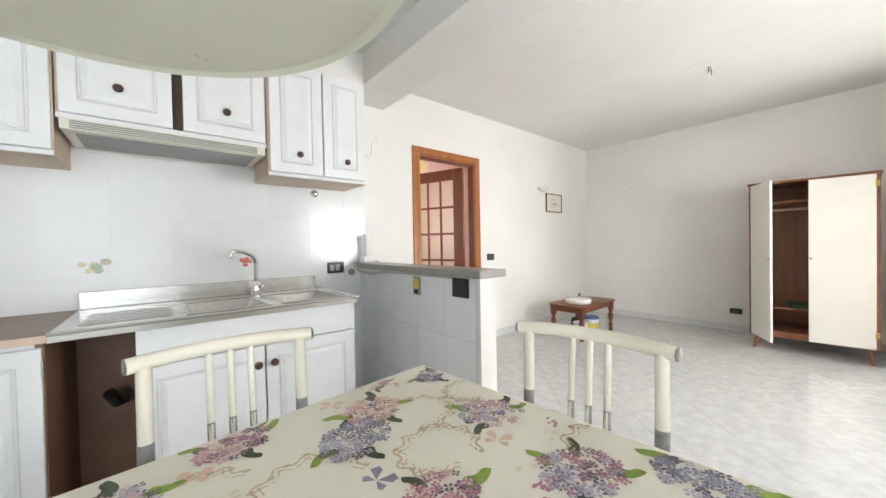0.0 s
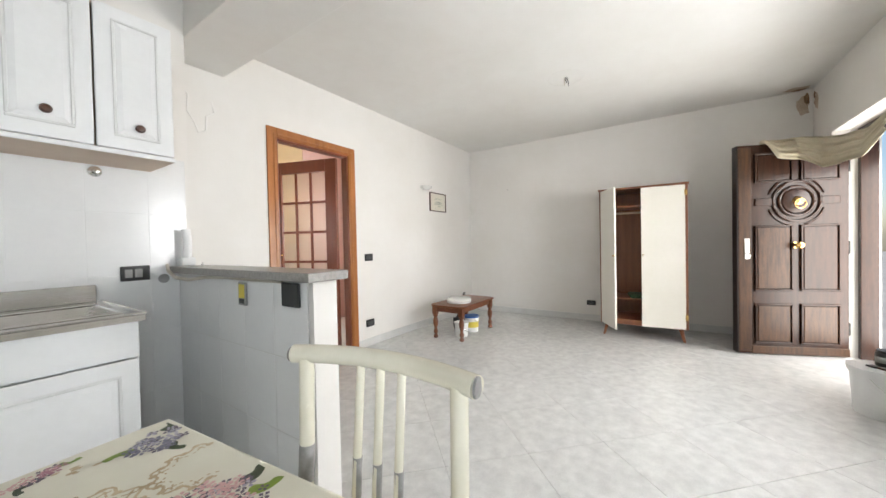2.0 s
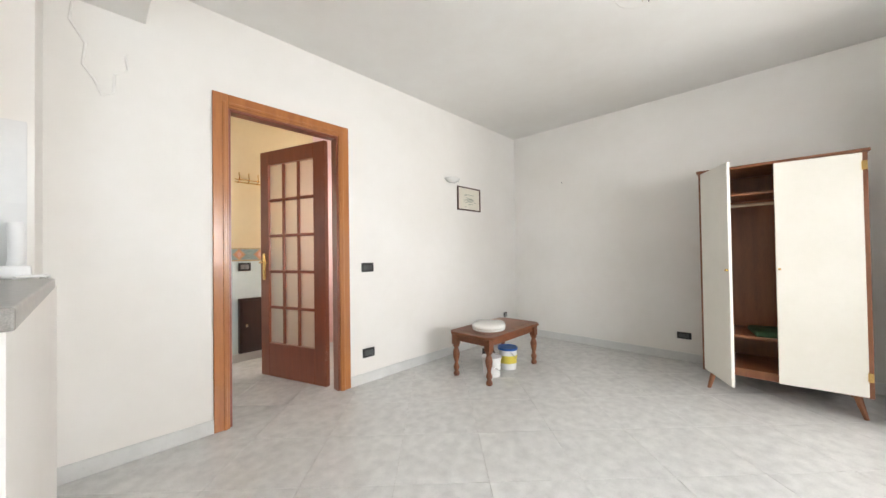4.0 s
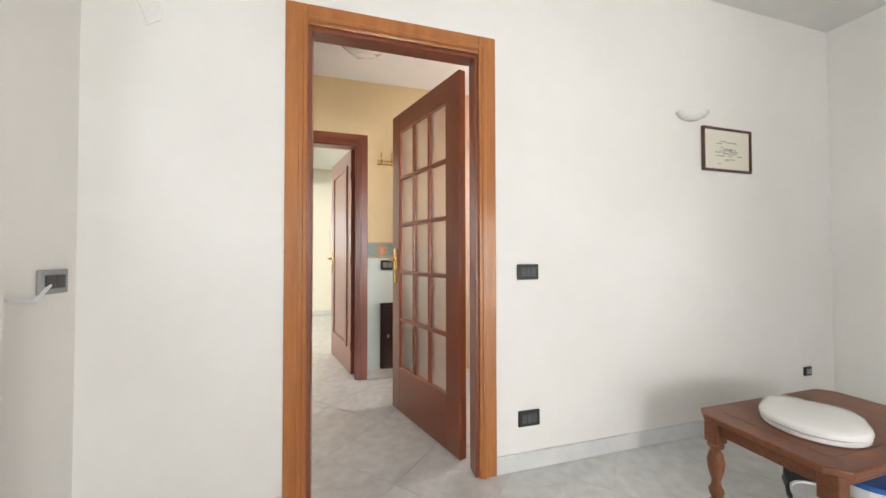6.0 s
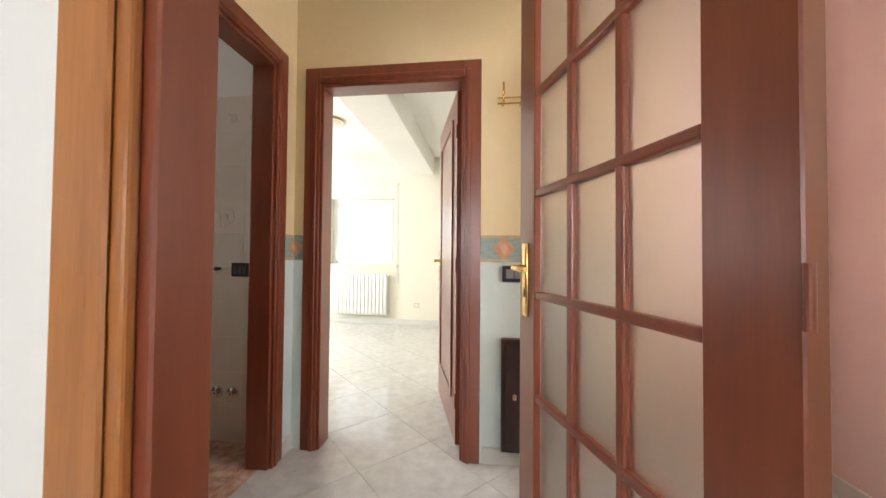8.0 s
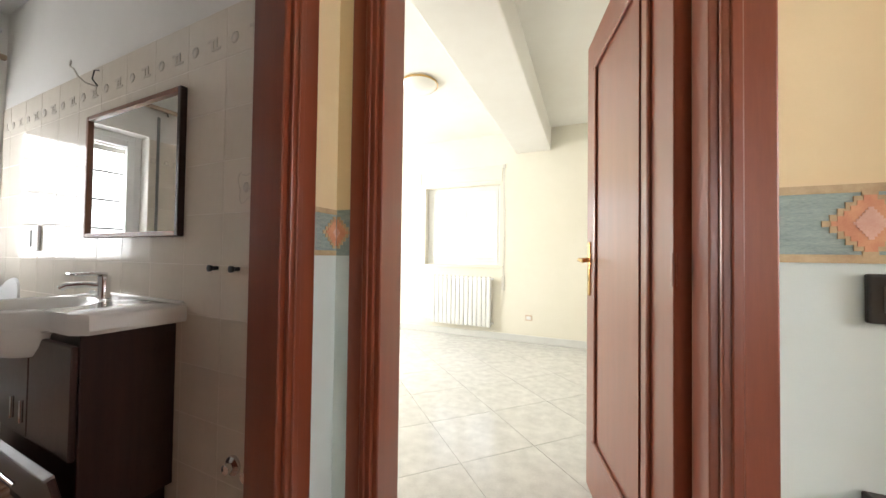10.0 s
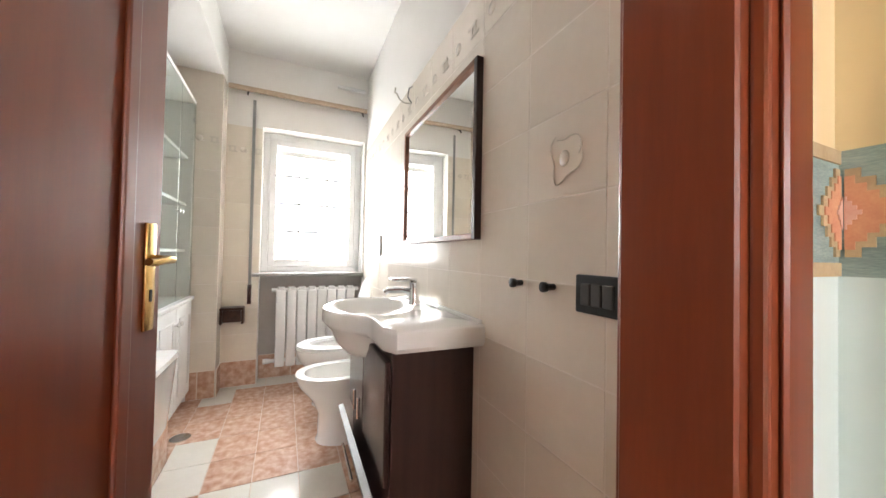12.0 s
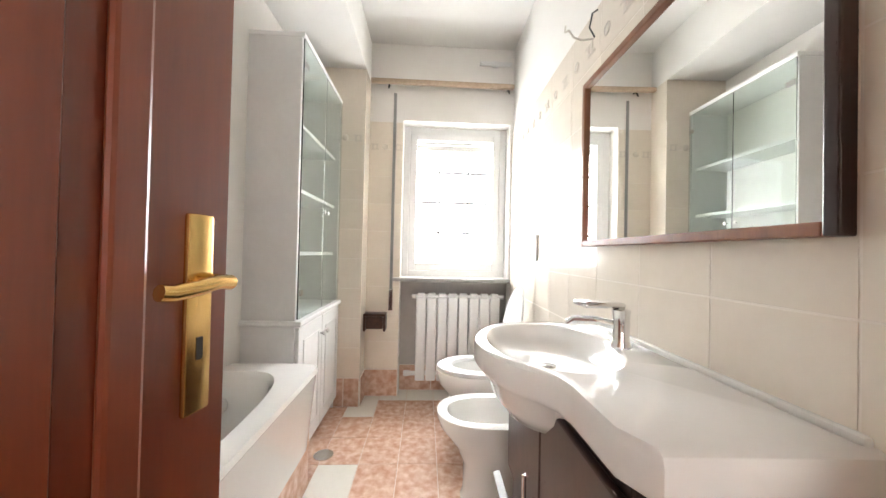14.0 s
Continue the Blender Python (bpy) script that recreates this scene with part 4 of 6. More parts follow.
    def sprig(cx, cy, material, s=0.018):
        tmp = bmesh.new()
        for i in range(7):
            a, d = rnd.uniform(0, 6.28), rnd.uniform(0, s * 1.8)
            x, y, w = cx + d * math.cos(a), cy + d * math.sin(a), rnd.uniform(0.25, 0.45) * s
            tmp.faces.new([tmp.verts.new((x + w * math.cos(k * 1.257), y + 0.6 * w * math.sin(k * 1.257), z + 0.0004 + i * 0.00003)) for k in range(5)])
        part("sprig_print", tmp, material, t)

    def butterfly(cx, cy, a, material):
        tmp = bmesh.new()
        for s_ in (-1, 1):
            for ln, da in ((0.034, 0.75), (0.024, 1.9)):
                d = a + s_ * da
                tmp.faces.new([tmp.verts.new((cx + ln * f * math.cos(d + e), cy + ln * f * math.sin(d + e), z + 0.0005)) for f, e in ((0.05, 0), (0.85, -0.4), (1.1, -0.1), (0.95, 0.35))])
        part("butterfly_print", tmp, material, t)

    pk, pl, li, sl, pe = PET[0], PET[1], PET[2], PET[3], PET[5]
    for cx, cy, r, mats, rot in ((0.362, 0.30, 0.085, [pk, pe], 0.3), (0.272, 0.222, 0.09, [li, sl], 0.3), (0.543, 0.084, 0.085, [li, pk], -0.6), (0.484, -0.153, 0.088, [li, pl, sl], -0.5), (0.265, -0.03, 0.085, [pk, pl], 0.4), (0.096, 0.385, 0.08, [pk, pl], 0.2), (0.60, -0.31, 0.09, [sl, li], -1.2), (0.60, 0.35, 0.06, [sl, li], 0.4), (0.45, 0.42, 0.05, [pk, pl], 0), (0.02, 0.10, 0.085, [sl, li], 0.2), (-0.10, 0.32, 0.085, [pk, li], 0.2), (0.12, -0.22, 0.09, [li, sl], 0.5), (-0.25, 0.08, 0.09, [pk, pe], 0.1), (-0.20, -0.25, 0.09, [li, pl], 0.8), (-0.48, 0.25, 0.09, [sl, li], 0.3), (-0.48, -0.15, 0.09, [pk, pl], 0.3), (0.36, -0.36, 0.08, [pk, pe], 0.3)):
        hydrangea(cx, cy, 0.86 * r, mats, 0.36, 0.8, rot)
    for cx, cy, r, a0, a1 in ((0.365, 0.075, 0.085, -60, 260), (0.585, -0.17, 0.10, -40, 200), (0.43, 0.21, 0.085, -120, 120), (0.15, 0.16, 0.09, -20, 250), (0.60, 0.20, 0.07, 60, 260), (0.0, 0.26, 0.08, 10, 280), (0.3, -0.22, 0.09, -30, 240), (-0.05, -0.1, 0.09, 0, 270), (-0.35, 0.33, 0.08, 0, 270), (-0.32, -0.1, 0.09, -60, 200)):
        scroll(cx, cy, r, a0, a1)
    for i in range(34):
        sprig(rnd.uniform(-0.58, 0.6), rnd.uniform(-0.38, 0.4), (SCROLL, PET[1], TANPALE)[i % 3])
    for cx, cy, a, mm in ((0.459, 0.006, 0.4, PET[5]), (0.015, 0.315, 1.2, PET[5]), (0.228, 0.085, 0.2, PET[3]), (0.30, 0.385, 0.9, PET[5]), (-0.15, 0.1, 0.5, PET[5])):
        butterfly(cx, cy, a, mm)


tablecloth()


def tube_chair(m, label):
    """Local: the back along x at y = 0, the seat towards +y."""
    t = thing("dining_chair", m, label, "chair", "chairs at the kitchen table")
    rail = [(-0.18 + 0.036 * i, -0.028 * (1 - ((i - 5) / 5) ** 2), 0.925 + 0.004 * (1 - ((i - 5) / 5) ** 2)) for i in range(11)]
    part("top_rail", pipe(rail, 0.0165, 14), ENAMEL, t, "thick cream enamelled rail with chipped ends", True)
    for s in (-1, 1):
        part("rail_end", rod((s * 0.18, 0, 0.925), (s * 0.183, 0, 0.925), 0.016, 0.014), CHIP, t)
        part("back_post", pipe([(s * 0.152, -0.004, 0.92), (s * 0.152, 0.0, 0.76), (s * 0.155, 0.02, 0.46), (s * 0.165, -0.005, 0.2), (s * 0.175, -0.03, 0.0)], 0.0135, 12), ENAMEL, t, "", True)
        part("chipped_sleeve", pipe([(s * 0.152, 0.0, 0.765), (s * 0.1525, 0.004, 0.70)], 0.0141, 12), CHIP, t, "chipped grey metal")
        part("front_leg", pipe([(s * 0.17, 0.37, 0.44), (s * 0.18, 0.39, 0.0)], 0.0145, 12), ENAMEL, t, "", True)
        part("side_stretcher", rod((s * 0.175, 0.0, 0.25), (s * 0.175, 0.375, 0.25), 0.009), ENAMEL, t)
    for x in (-0.042, 0.0, 0.042):
        part("back_spindle", pipe([(x, -0.024, 0.925), (x, -0.008, 0.76), (x, 0.015, 0.47)], 0.0075, 10), ENAMEL, t, "", True)
        part("chipped_sleeve", pipe([(x, -0.009, 0.765), (x, -0.004, 0.70)], 0.0081, 10), CHIP, t, "chipped grey metal")
    part("seat", box((-0.19, 0.0, 0.435), (0.19, 0.39, 0.465), 0.015, None, 3), ENAMEL, t, "", True)
    return t


tube_chair(pose(1.003, 0.482, 0, 0, 0, 96.4), "cream tubular metal chair with chipped enamel")
tube_chair(pose(0.36, 0.995, 0, 0, 0, 181), "cream tubular metal chair with chipped enamel")


def pendant_lamp():
    t = thing("pendant_lamp", pose(0.155, 0.465, 1.42), "large round cream enamel pendant lamp over the table", "lamp")
    r = 0.30
    part("shade", lathe([(r - 0.012, 0.004), (r, 0.0), (r + 0.004, 0.006), (r, 0.016), (r * 0.9, 0.05), (r * 0.6, 0.10), (0.05, 0.13), (0.03, 0.13)], None, 64), LAMPSHADE, t, "", True)
    part("diffuser", lathe([(r - 0.012, 0.004), (r * 0.8, 0.0), (r * 0.4, -0.004), (0.001, -0.006)], None, 64), LAMPSHADE, t, "cream diffuser", True)
    part("stem", rod((0, 0, 0.12), (0, 0, 0.2), 0.022), BRASS, t)
    part("cord", rod((0, 0, 0.2), (0, 0, CEIL_Z - 1.42), 0.004), WHITE_PL, t)
    part("ceiling_cup", lathe([(0.05, 0), (0.05, -0.01), (0.01, -0.05)], Matrix.Translation((0, 0, CEIL_Z - 1.42)), 24), WHITE_PL, t, "", True)


pendant_lamp()


# ---- living room things ----
def wardrobe():
    """Local: x across the front, front at y = 0, depth towards +y."""
    w, d, z0, z1 = 0.86, 0.50, 0.14, 1.70
    t = thing("wardrobe", pose(5.045, 0.755, 0, 0, 0, -90), "two-door teak wardrobe with cream doors, one standing open", "wardrobe")
    for x in (0, w - 0.03):
        part("side_panel", box((x, 0, z0), (x + 0.03, d, z1), 0.004), TEAK, t)
    part("top_panel", box((-0.012, -0.012, z1), (w + 0.012, d, z1 + 0.022), 0.006), TEAK, t)
    part("bottom_panel", box((0.03, 0, z0), (w - 0.03, d, z0 + 0.06), 0.004), TEAK, t)
    part("back_panel", box((0.03, d - 0.01, z0), (w - 0.03, d, z1)), TEAK, t)
    part("shelf", box((0.03, 0.03, 1.50), (w - 0.03, d - 0.01, 1.518), 0.003), TEAK, t)
    part("shelf", box((0.03, 0.05, 0.42), (w - 0.03, d - 0.01, 0.438), 0.003), TEAK, t)
    part("hanging_rail", rod((0.03, 0.2, 1.44), (w - 0.03, 0.2, 1.44), 0.012), WOODRAIL, t, "pale wooden hanging rail")
    for x, y in ((0.07, 0.04), (w - 0.07, 0.04), (0.07, d - 0.05), (w - 0.07, d - 0.05)):
        part("leg", rod((x, y, z0 + 0.005), (x + (-0.035 if x < 0.4 else 0.035), y + (-0.03 if y < 0.2 else 0.03), 0.0), 0.022, 0.012), TEAK, t, "splayed tapered leg")
    m = pose(0.03, -0.003, 0, 0, 0, -62)
    dw = 0.395
    bm = box((0, -0.02, z0 + 0.012), (dw, 0, z1 - 0.006), 0.004)
    bmesh.ops.transform(bm, matrix=m, verts=bm.verts)
    dl = part("door", bm, CREAM_LAM, t, "open cream laminate door")
    k = rod((0.38, -0.02, 0.95), (0.38, -0.036, 0.95), 0.008)
    bmesh.ops.transform(k, matrix=m, verts=k.verts)
    part("knob", k, BRASS, dl)
    m2 = pose(w - 0.026, -0.003, 0, 0, 0, 6)
    bm = box((-dw - 0.01, -0.02, z0 + 0.012), (0, 0, z1 - 0.006), 0.004)
    bmesh.ops.transform(bm, matrix=m2, verts=bm.verts)
    dr = part("door", bm, CREAM_LAM, t, "cream laminate door, slightly ajar")
    k = rod((-0.39, -0.02, 0.95), (-0.39, -0.036, 0.95), 0.008)
    bmesh.ops.transform(k, matrix=m2, verts=k.verts)
    part("knob", k, BRASS, dr)
    for z in (0.25, 1.58):
        part("hinge", box((w - 0.03, -0.032, z), (w - 0.005, -0.022, z + 0.06), 0.003), BRASS, t)
    f = thing("folded_cloth", pose(5.24, 0.36, 0.4385, 0, 0, 12), "dark green folded cloth on the wardrobe shelf", "cloth")
    part("cloth", box((-0.14, -0.11, 0), (0.14, 0.11, 0.045), 0.02, None, 3), mat("dark_green_cloth", (0.03, 0.07, 0.03), (0.02, 0.05, 0.02), 0.9, scale=12, bump=0.3, bscale=120), f, "", True)


wardrobe()


def entrance_door():
    """The heavy carved leaf: local x from the hinge to the free edge, room side towards -y."""
    hx, hy, ex, ey = 5.212, -1.296, 4.905, -0.489
    w, h, th = 0.863, 1.985, 0.07
    t = thing("entrance_door", pose(hx, hy, 0.01, 0, 0, math.degrees(math.atan2(ey - hy, ex - hx))), "open carved dark walnut entrance door with worn varnish", "door")
    part("leaf", box((0, -th, 0), (w, 0, h), 0.004), OLD_WOOD, t)
    # the room sees the face at +y
    part("edge_strip", box((w, -th - 0.002, 0), (w + 0.012, 0.004, h), 0.002, None, 1), BLACKWOOD, t, "black leaf edge")
    part("lock_strip", box((w - 0.105, 0.0, 0.02), (w - 0.0, 0.008, h - 0.02), 0.003), WORN, t, "worn lock stile with scratched varnish")
    xa, xb, xm = 0.07, w - 0.13, (0.07 + w - 0.13) / 2

    def field(x0, x1, z0, z1, worn=False):
        p = part("panel", box((x0 + 0.022, 0.0, z0 + 0.022), (x1 - 0.022, 0.014, z1 - 0.022), 0.012, None, 2), WORN if worn else OLD_WOOD, t)
        bm = moulding(x0, x1, z0, z1, 0.0, 0.016, -0.02)
        part("panel_moulding", bm, OLD_WOOD, t)
        return p

    field(xa, xm - 0.03, 0.10, 0.48, True)
    field(xm + 0.03, xb, 0.10, 0.48, True)
    field(xa, xm - 0.03, 0.60, 1.22)
    field(xm + 0.03, xb, 0.60, 1.22, True)
    field(xa, xm - 0.03, 1.62, 1.90)
    field(xm + 0.03, xb, 1.62, 1.90)
    cz = 1.44
    for r, tube in ((0.185, 0.012), (0.135, 0.014), (0.09, 0.008)):
        bm = pipe([(x, 0.006, z) for x, _, z in arc((xm, 0, cz), r, 0, 360, 40)], tube, 8)
        part("ring_moulding", bm, OLD_WOOD, t, "", True)
    part("rosette", lathe([(0.118, 0), (0.11, 0.012), (0.06, 0.022), (0.001, 0.026)], Matrix.Translation((xm, 0.0, cz)) @ pose(0, 0, 0, -90), 32), OLD_WOOD, t, "", True)
    for x0, x1 in ((xa, xm - 0.19), (xm + 0.19, xb)):
        part("panel", box((x0, 0.0, cz - 0.035), (x1, 0.012, cz + 0.035), 0.006), OLD_WOOD, t)
    for s in (-1, 1):
        for u in (-1, 1):
            c = (xm, 0, cz)
            a0 = {(1, 1): 18, (-1, 1): 108, (-1, -1): 198, (1, -1): 288}[(s, u)]
            part("panel_moulding", pipe([(x, 0.006, z) for x, _, z in arc(c, 0.225, a0, a0 + 54, 10)], 0.009, 6), OLD_WOOD, t, "", True)
    kn = part("knocker", lathe([(0.045, 0), (0.04, 0.012), (0.02, 0.022), (0.001, 0.026)], Matrix.Translation((xm, 0.024, cz)) @ pose(0, 0, 0, -90), 24), BRASS, t, "brass lion-ring style door knocker", True)
    part("knocker_ring", pipe([(x, 0.055, z) for x, _, z in arc((xm, 0, cz - 0.03), 0.042, 0, 360, 24)], 0.006, 8), BRASS, kn, "", True)
    part("door_knob", lathe([(0.03, 0), (0.028, 0.006), (0.012, 0.012), (0.012, 0.04), (0.03, 0.05), (0.034, 0.065), (0.024, 0.082), (0.001, 0.088)], Matrix.Translation((xm + 0.012, 0.002, 1.03)) @ pose(0, 0, 0, -90), 24), BRASS, t, "round brass door knob", True)
    part("lock_plate", box((w - 0.085, 0.007, 0.90), (w - 0.045, 0.013, 1.10), 0.004), CHROME, t, "steel lock plate with key")
    part("key", pipe([(w - 0.065, 0.013, 0.96), (w - 0.065, 0.05, 0.955), (w - 0.068, 0.052, 0.92)], 0.004, 6), CHROME, t)
    part("bottom_board", box((0.0, 0.0, 0.0), (w - 0.106, 0.01, 0.075), 0.004), WORN, t, "worn bottom board")
    for z in (0.25, 1.0, 1.75):
        part("hinge", rod((-0.012, -0.02, z - 0.06), (-0.012, -0.02, z + 0.06), 0.011), BLACK, t)


entrance_door()
ef = thing("door_frame_entrance", pose(0, 0, 0), "dark walnut entrance door frame set in the outer wall", "door", "", "structure")
part("jamb", box((5.195, -1.47, 0), (5.249, -1.36, 2.078), 0.004), OLD_WOOD, ef)
part("jamb", box((4.301, -1.47, 0), (4.355, -1.36, 2.078), 0.004), OLD_WOOD, ef)
part("head", box((4.355, -1.47, 2.0), (5.195, -1.36, 2.078), 0.004), OLD_WOOD, ef)


def curtain():
    """Ivory cloth hung across the opening and thrown over the leaf's top."""
    t = thing("curtain", pose(0, 0, 0), "ivory curtain thrown over the open entrance door", "curtain")
    bm = bmesh.new()
    nu, nv = 72, 40
    line = [(4.965, -0.66, 2.015, 0.03, 0.03), (5.0, -0.76, 2.02, 0.16, 0.10), (5.045, -0.90, 2.02, 0.21, 0.10), (4.98, -1.08, 1.985, 0.25, 0.05), (4.78, -1.17, 1.94, 0.24, 0.03), (4.52, -1.20, 1.92, 0.20, 0.03), (4.27, -1.225, 1.98, 0.15, 0.02)]
    grid = []
    for i in range(nu + 1):
        s = i / nu * (len(line) - 1.0001)
        k, f = int(s), s - int(s)
        f = f * f * (3 - 2 * f) * 0.5 + f * 0.5
        x, y, z, drop, over = [a + (b - a) * f for a, b in zip(line[k], line[k + 1])]
        u = i / nu
        # sideways: off the leaf's face first, then off the wall
        w = min(1, max(0, (u - 0.35) / 0.25))
        sx, sy = -0.93 + w * 0.6, -0.30 + w * 1.2
        row = []
        for j in range(nv + 1):
            v = j / nv
            ridge = 0.5 + 0.5 * math.sin(v * 34 + 2.2 * math.sin(u * 4) + 5 * u)
            ridge2 = math.sin(v * 63 - 7 * u)
            puff = 0.020 * ridge + 0.007 * ridge2
            if v < 0.3:
                q = v / 0.3
                off, dz = -over * (1 - q), -0.06 * (1 - q) ** 2 * min(1, over * 12)
            else:
                q = (v - 0.3) / 0.7
                off, dz = 0.055 * math.sin(min(1, q * 1.3) * 1.57), -drop * q ** 1.15
            row.append(bm.verts.new((x + sx * (off + puff), y + sy * (off + puff), z + dz + 0.012 * ridge * (1 - v) + 0.012 * math.sin(u * 19 + 1) * v)))
        grid.append(row)
    for a, b in zip(grid, grid[1:]):
        for j in range(nv):
            bm.faces.new((a[j], a[j + 1], b[j + 1], b[j]))
    ob = part("cloth", bm, CURTAIN, t, "", True)
    so = ob.modifiers.new("thickness", "SOLIDIFY")
    so.thickness = 0.004
    part("curtain_rod", rod((4.25, -1.25, 2.13), (5.35, -1.25, 2.13), 0.011), WOODRAIL, t, "thin wooden curtain rod")
    for x in (4.3, 5.3):
        part("bracket", rod((x, -1.25, 2.13), (x, -1.202, 2.13), 0.008), BLACK, t)


curtain()


def coffee_table():
    t = thing("coffee_table", pose(4.31, 2.225, 0), "low turned-leg walnut coffee table with worn top", "table")
    hw, hd = 0.43, 0.235
    c = 0.05
    out = [(-hw + c, -hd), (hw - c, -hd), (hw, -hd + c), (hw, hd - c), (hw - c, hd), (-hw + c, hd), (-hw, hd - c), (-hw, -hd + c)]
    part("tabletop", prism(out, 0.378, 0.402, None, 0.006), TABLE_WOOD, t)
    part("top_inlay", box((-hw + 0.09, -hd + 0.07, 0.402), (hw - 0.09, hd - 0.07, 0.4035)), TABLE_WOOD, t)
    for y in (-hd + 0.05, hd - 0.065):
        part("apron", box((-hw + 0.07, y, 0.315), (hw - 0.07, y + 0.015, 0.378), 0.003), TABLE_WOOD, t)
    for x in (-hw + 0.05, hw - 0.065):
        part("apron", box((x, -hd + 0.07, 0.315), (x + 0.015, hd - 0.07, 0.378), 0.003), TABLE_WOOD, t)
    prof = [(0.022, 0.0), (0.028, 0.012), (0.026, 0.03), (0.016, 0.045), (0.024, 0.06), (0.028, 0.08), (0.018, 0.10), (0.016, 0.12), (0.027, 0.16), (0.032, 0.20), (0.024, 0.235), (0.017, 0.25), (0.03, 0.262), (0.03, 0.275), (0.02, 0.285)]
    for x in (-hw + 0.06, hw - 0.06):
        for y in (-hd + 0.055, hd - 0.055):
            bm = lathe(prof, Matrix.Translation((x, y, 0)), 18)
            bm = box((x - 0.028, y - 0.028, 0.28), (x + 0.028, y + 0.028, 0.378), 0.004, bm)
            part("leg", bm, TABLE_WOOD, t, "turned leg")


coffee_table()


def toilet_seat():
    """A D-shaped seat and lid: the straight hinge end at -x, the round end at +x."""
    t = thing("toilet_cover", pose(4.18, 2.215, 0.4035, 0, 0, -152), "white plastic toilet seat lying on the coffee table", "toilet cover")
    base = [(-0.19, 0.10), (-0.19, -0.10), (-0.17, -0.135), (-0.10, -0.165)]
    base += [(0.02 + 0.18 * math.cos(radians(a)), 0.175 * math.sin(radians(a))) for a in range(-90, 91, 10)]
    base += [(-0.10, 0.165), (-0.17, 0.135)]
    base = [(0.88 * x, 0.86 * y) for x, y in base]

    def shell(levels):
        bm = bmesh.new()
        rings = [[bm.verts.new((x * k, y * k, z)) for x, y in base] for k, z in levels]
        for a, b in zip(rings, rings[1:]):
            for i in range(len(base)):
                bm.faces.new((a[i], a[(i + 1) % len(base)], b[(i + 1) % len(base)], b[i]))
        bm.faces.new(rings[0])
        bm.faces.new(rings[-1])
        return bm

    part("seat", shell([(0.93, 0.0), (0.975, 0.006), (0.985, 0.016), (0.95, 0.020)]), CERAMIC, t, "white seat ring under the lid", True)
    part("lid", shell([(0.96, 0.021), (1.0, 0.026), (1.005, 0.036), (0.975, 0.046), (0.88, 0.054), (0.6, 0.061), (0.2, 0.064)]), CERAMIC, t, "domed white lid", True)
    for y in (-0.07, 0.07):
        part("hinge", rod((-0.172, y - 0.02, 0.02), (-0.172, y + 0.02, 0.02), 0.011), WHITE_PL, t)


toilet_seat()


def bucket(name, x, y, r, h, label, rim, band=None, rot=0, lid_m=None, body=WHITE_PL):
    t = thing(name, pose(x, y, 0, 0, 0, rot), label, "bucket")
    part("body", lathe([(r * 0.84, 0), (r * 0.86, 0.006), (r * 0.98, h * 0.93), (r * 0.96, h * 0.93), (r * 0.83, 0.012), (0.001, 0.012)], None, 32), body, t, "", True)
    part("rim", lathe([(r * 0.97, h * 0.9), (r * 1.04, h * 0.9), (r * 1.05, h), (r * 0.97, h), (r * 0.965, h * 0.96)], None, 32), rim, t, "", True)
    if lid_m:
        part("lid", lathe([(r * 1.06, h * 0.96), (r * 1.07, h * 1.02), (r * 0.95, h * 1.03), (0.001, h * 1.02)], None, 32), lid_m, t, "", True)
    if band:
        part("label_band", lathe([(r * 0.935, h * 0.3), (r * 0.975, h * 0.66), (r * 0.97, h * 0.66), (r * 0.93, h * 0.3)], None, 32), band, t, "printed label", True)
    pts = [(r * 1.05 * math.cos(a), r * 1.05 * math.sin(a) * 0.98, h * 0.86 - 0.55 * h * math.sin(a)) for a in [math.pi * i / 14 for i in range(15)]]
    part("wire_handle", pipe(pts, 0.0028, 6), CHROME, t, "", True)
    return t


bucket("paint_bucket", 4.15, 2.17, 0.085, 0.17, "white paint bucket under the coffee table", WHITE_PL, None, 200)
bucket("paint_bucket", 4.41, 2.17, 0.09, 0.20, "white paint bucket with blue rim and yellow label", BLUE, YEL, 230)
bk = bucket("paint_bucket", 3.85, -1.03, 0.145, 0.29, "large white paint bucket with tools on its lid", WHITE_PL, None, 140, WHITE_PL)
bl = thing("paint_jar", pose(3.89, -1.06, 0.297), "black plastic jar standing on the bucket", "jar")
part("jar", lathe([(0.05, 0), (0.052, 0.004), (0.052, 0.08), (0.046, 0.085), (0.046, 0.1), (0.001, 0.1)], None, 24), BLACK, bl, "", True)
part("label_band", lathe([(0.0527, 0.025), (0.0527, 0.06), (0.0522, 0.06), (0.0522, 0.025)], None, 24), GREYP, bl)
br = thing("paint_brush", pose(3.78, -1.00, 0.300, 0, 0, 30), "dark paint brush lying on the bucket lid", "brush")
part("handle", box((-0.07, -0.01, 0), (0.02, 0.01, 0.012), 0.004), KNOB, br)
part("bristles", box((0.02, -0.02, 0), (0.07, 0.02, 0.01), 0.003), BLACK, br)


def black_bag():
    t = thing("black_bag", pose(4.27, 2.29, 0.0), "crumpled black plastic bag between the buckets", "bag")
    bm = bmesh.new()
    bmesh.ops.create_icosphere(bm, subdivisions=3, radius=0.06)
    for v in bm.verts:
        k = 1 + 0.35 * noise.noise(v.co * 30)
        v.co = Vector((v.co.x * k, v.co.y * k, max(0.0, (v.co.z + 0.06) * k * 1.9)))
    part("bag", bm, BLACK, t, "", True)


black_bag()


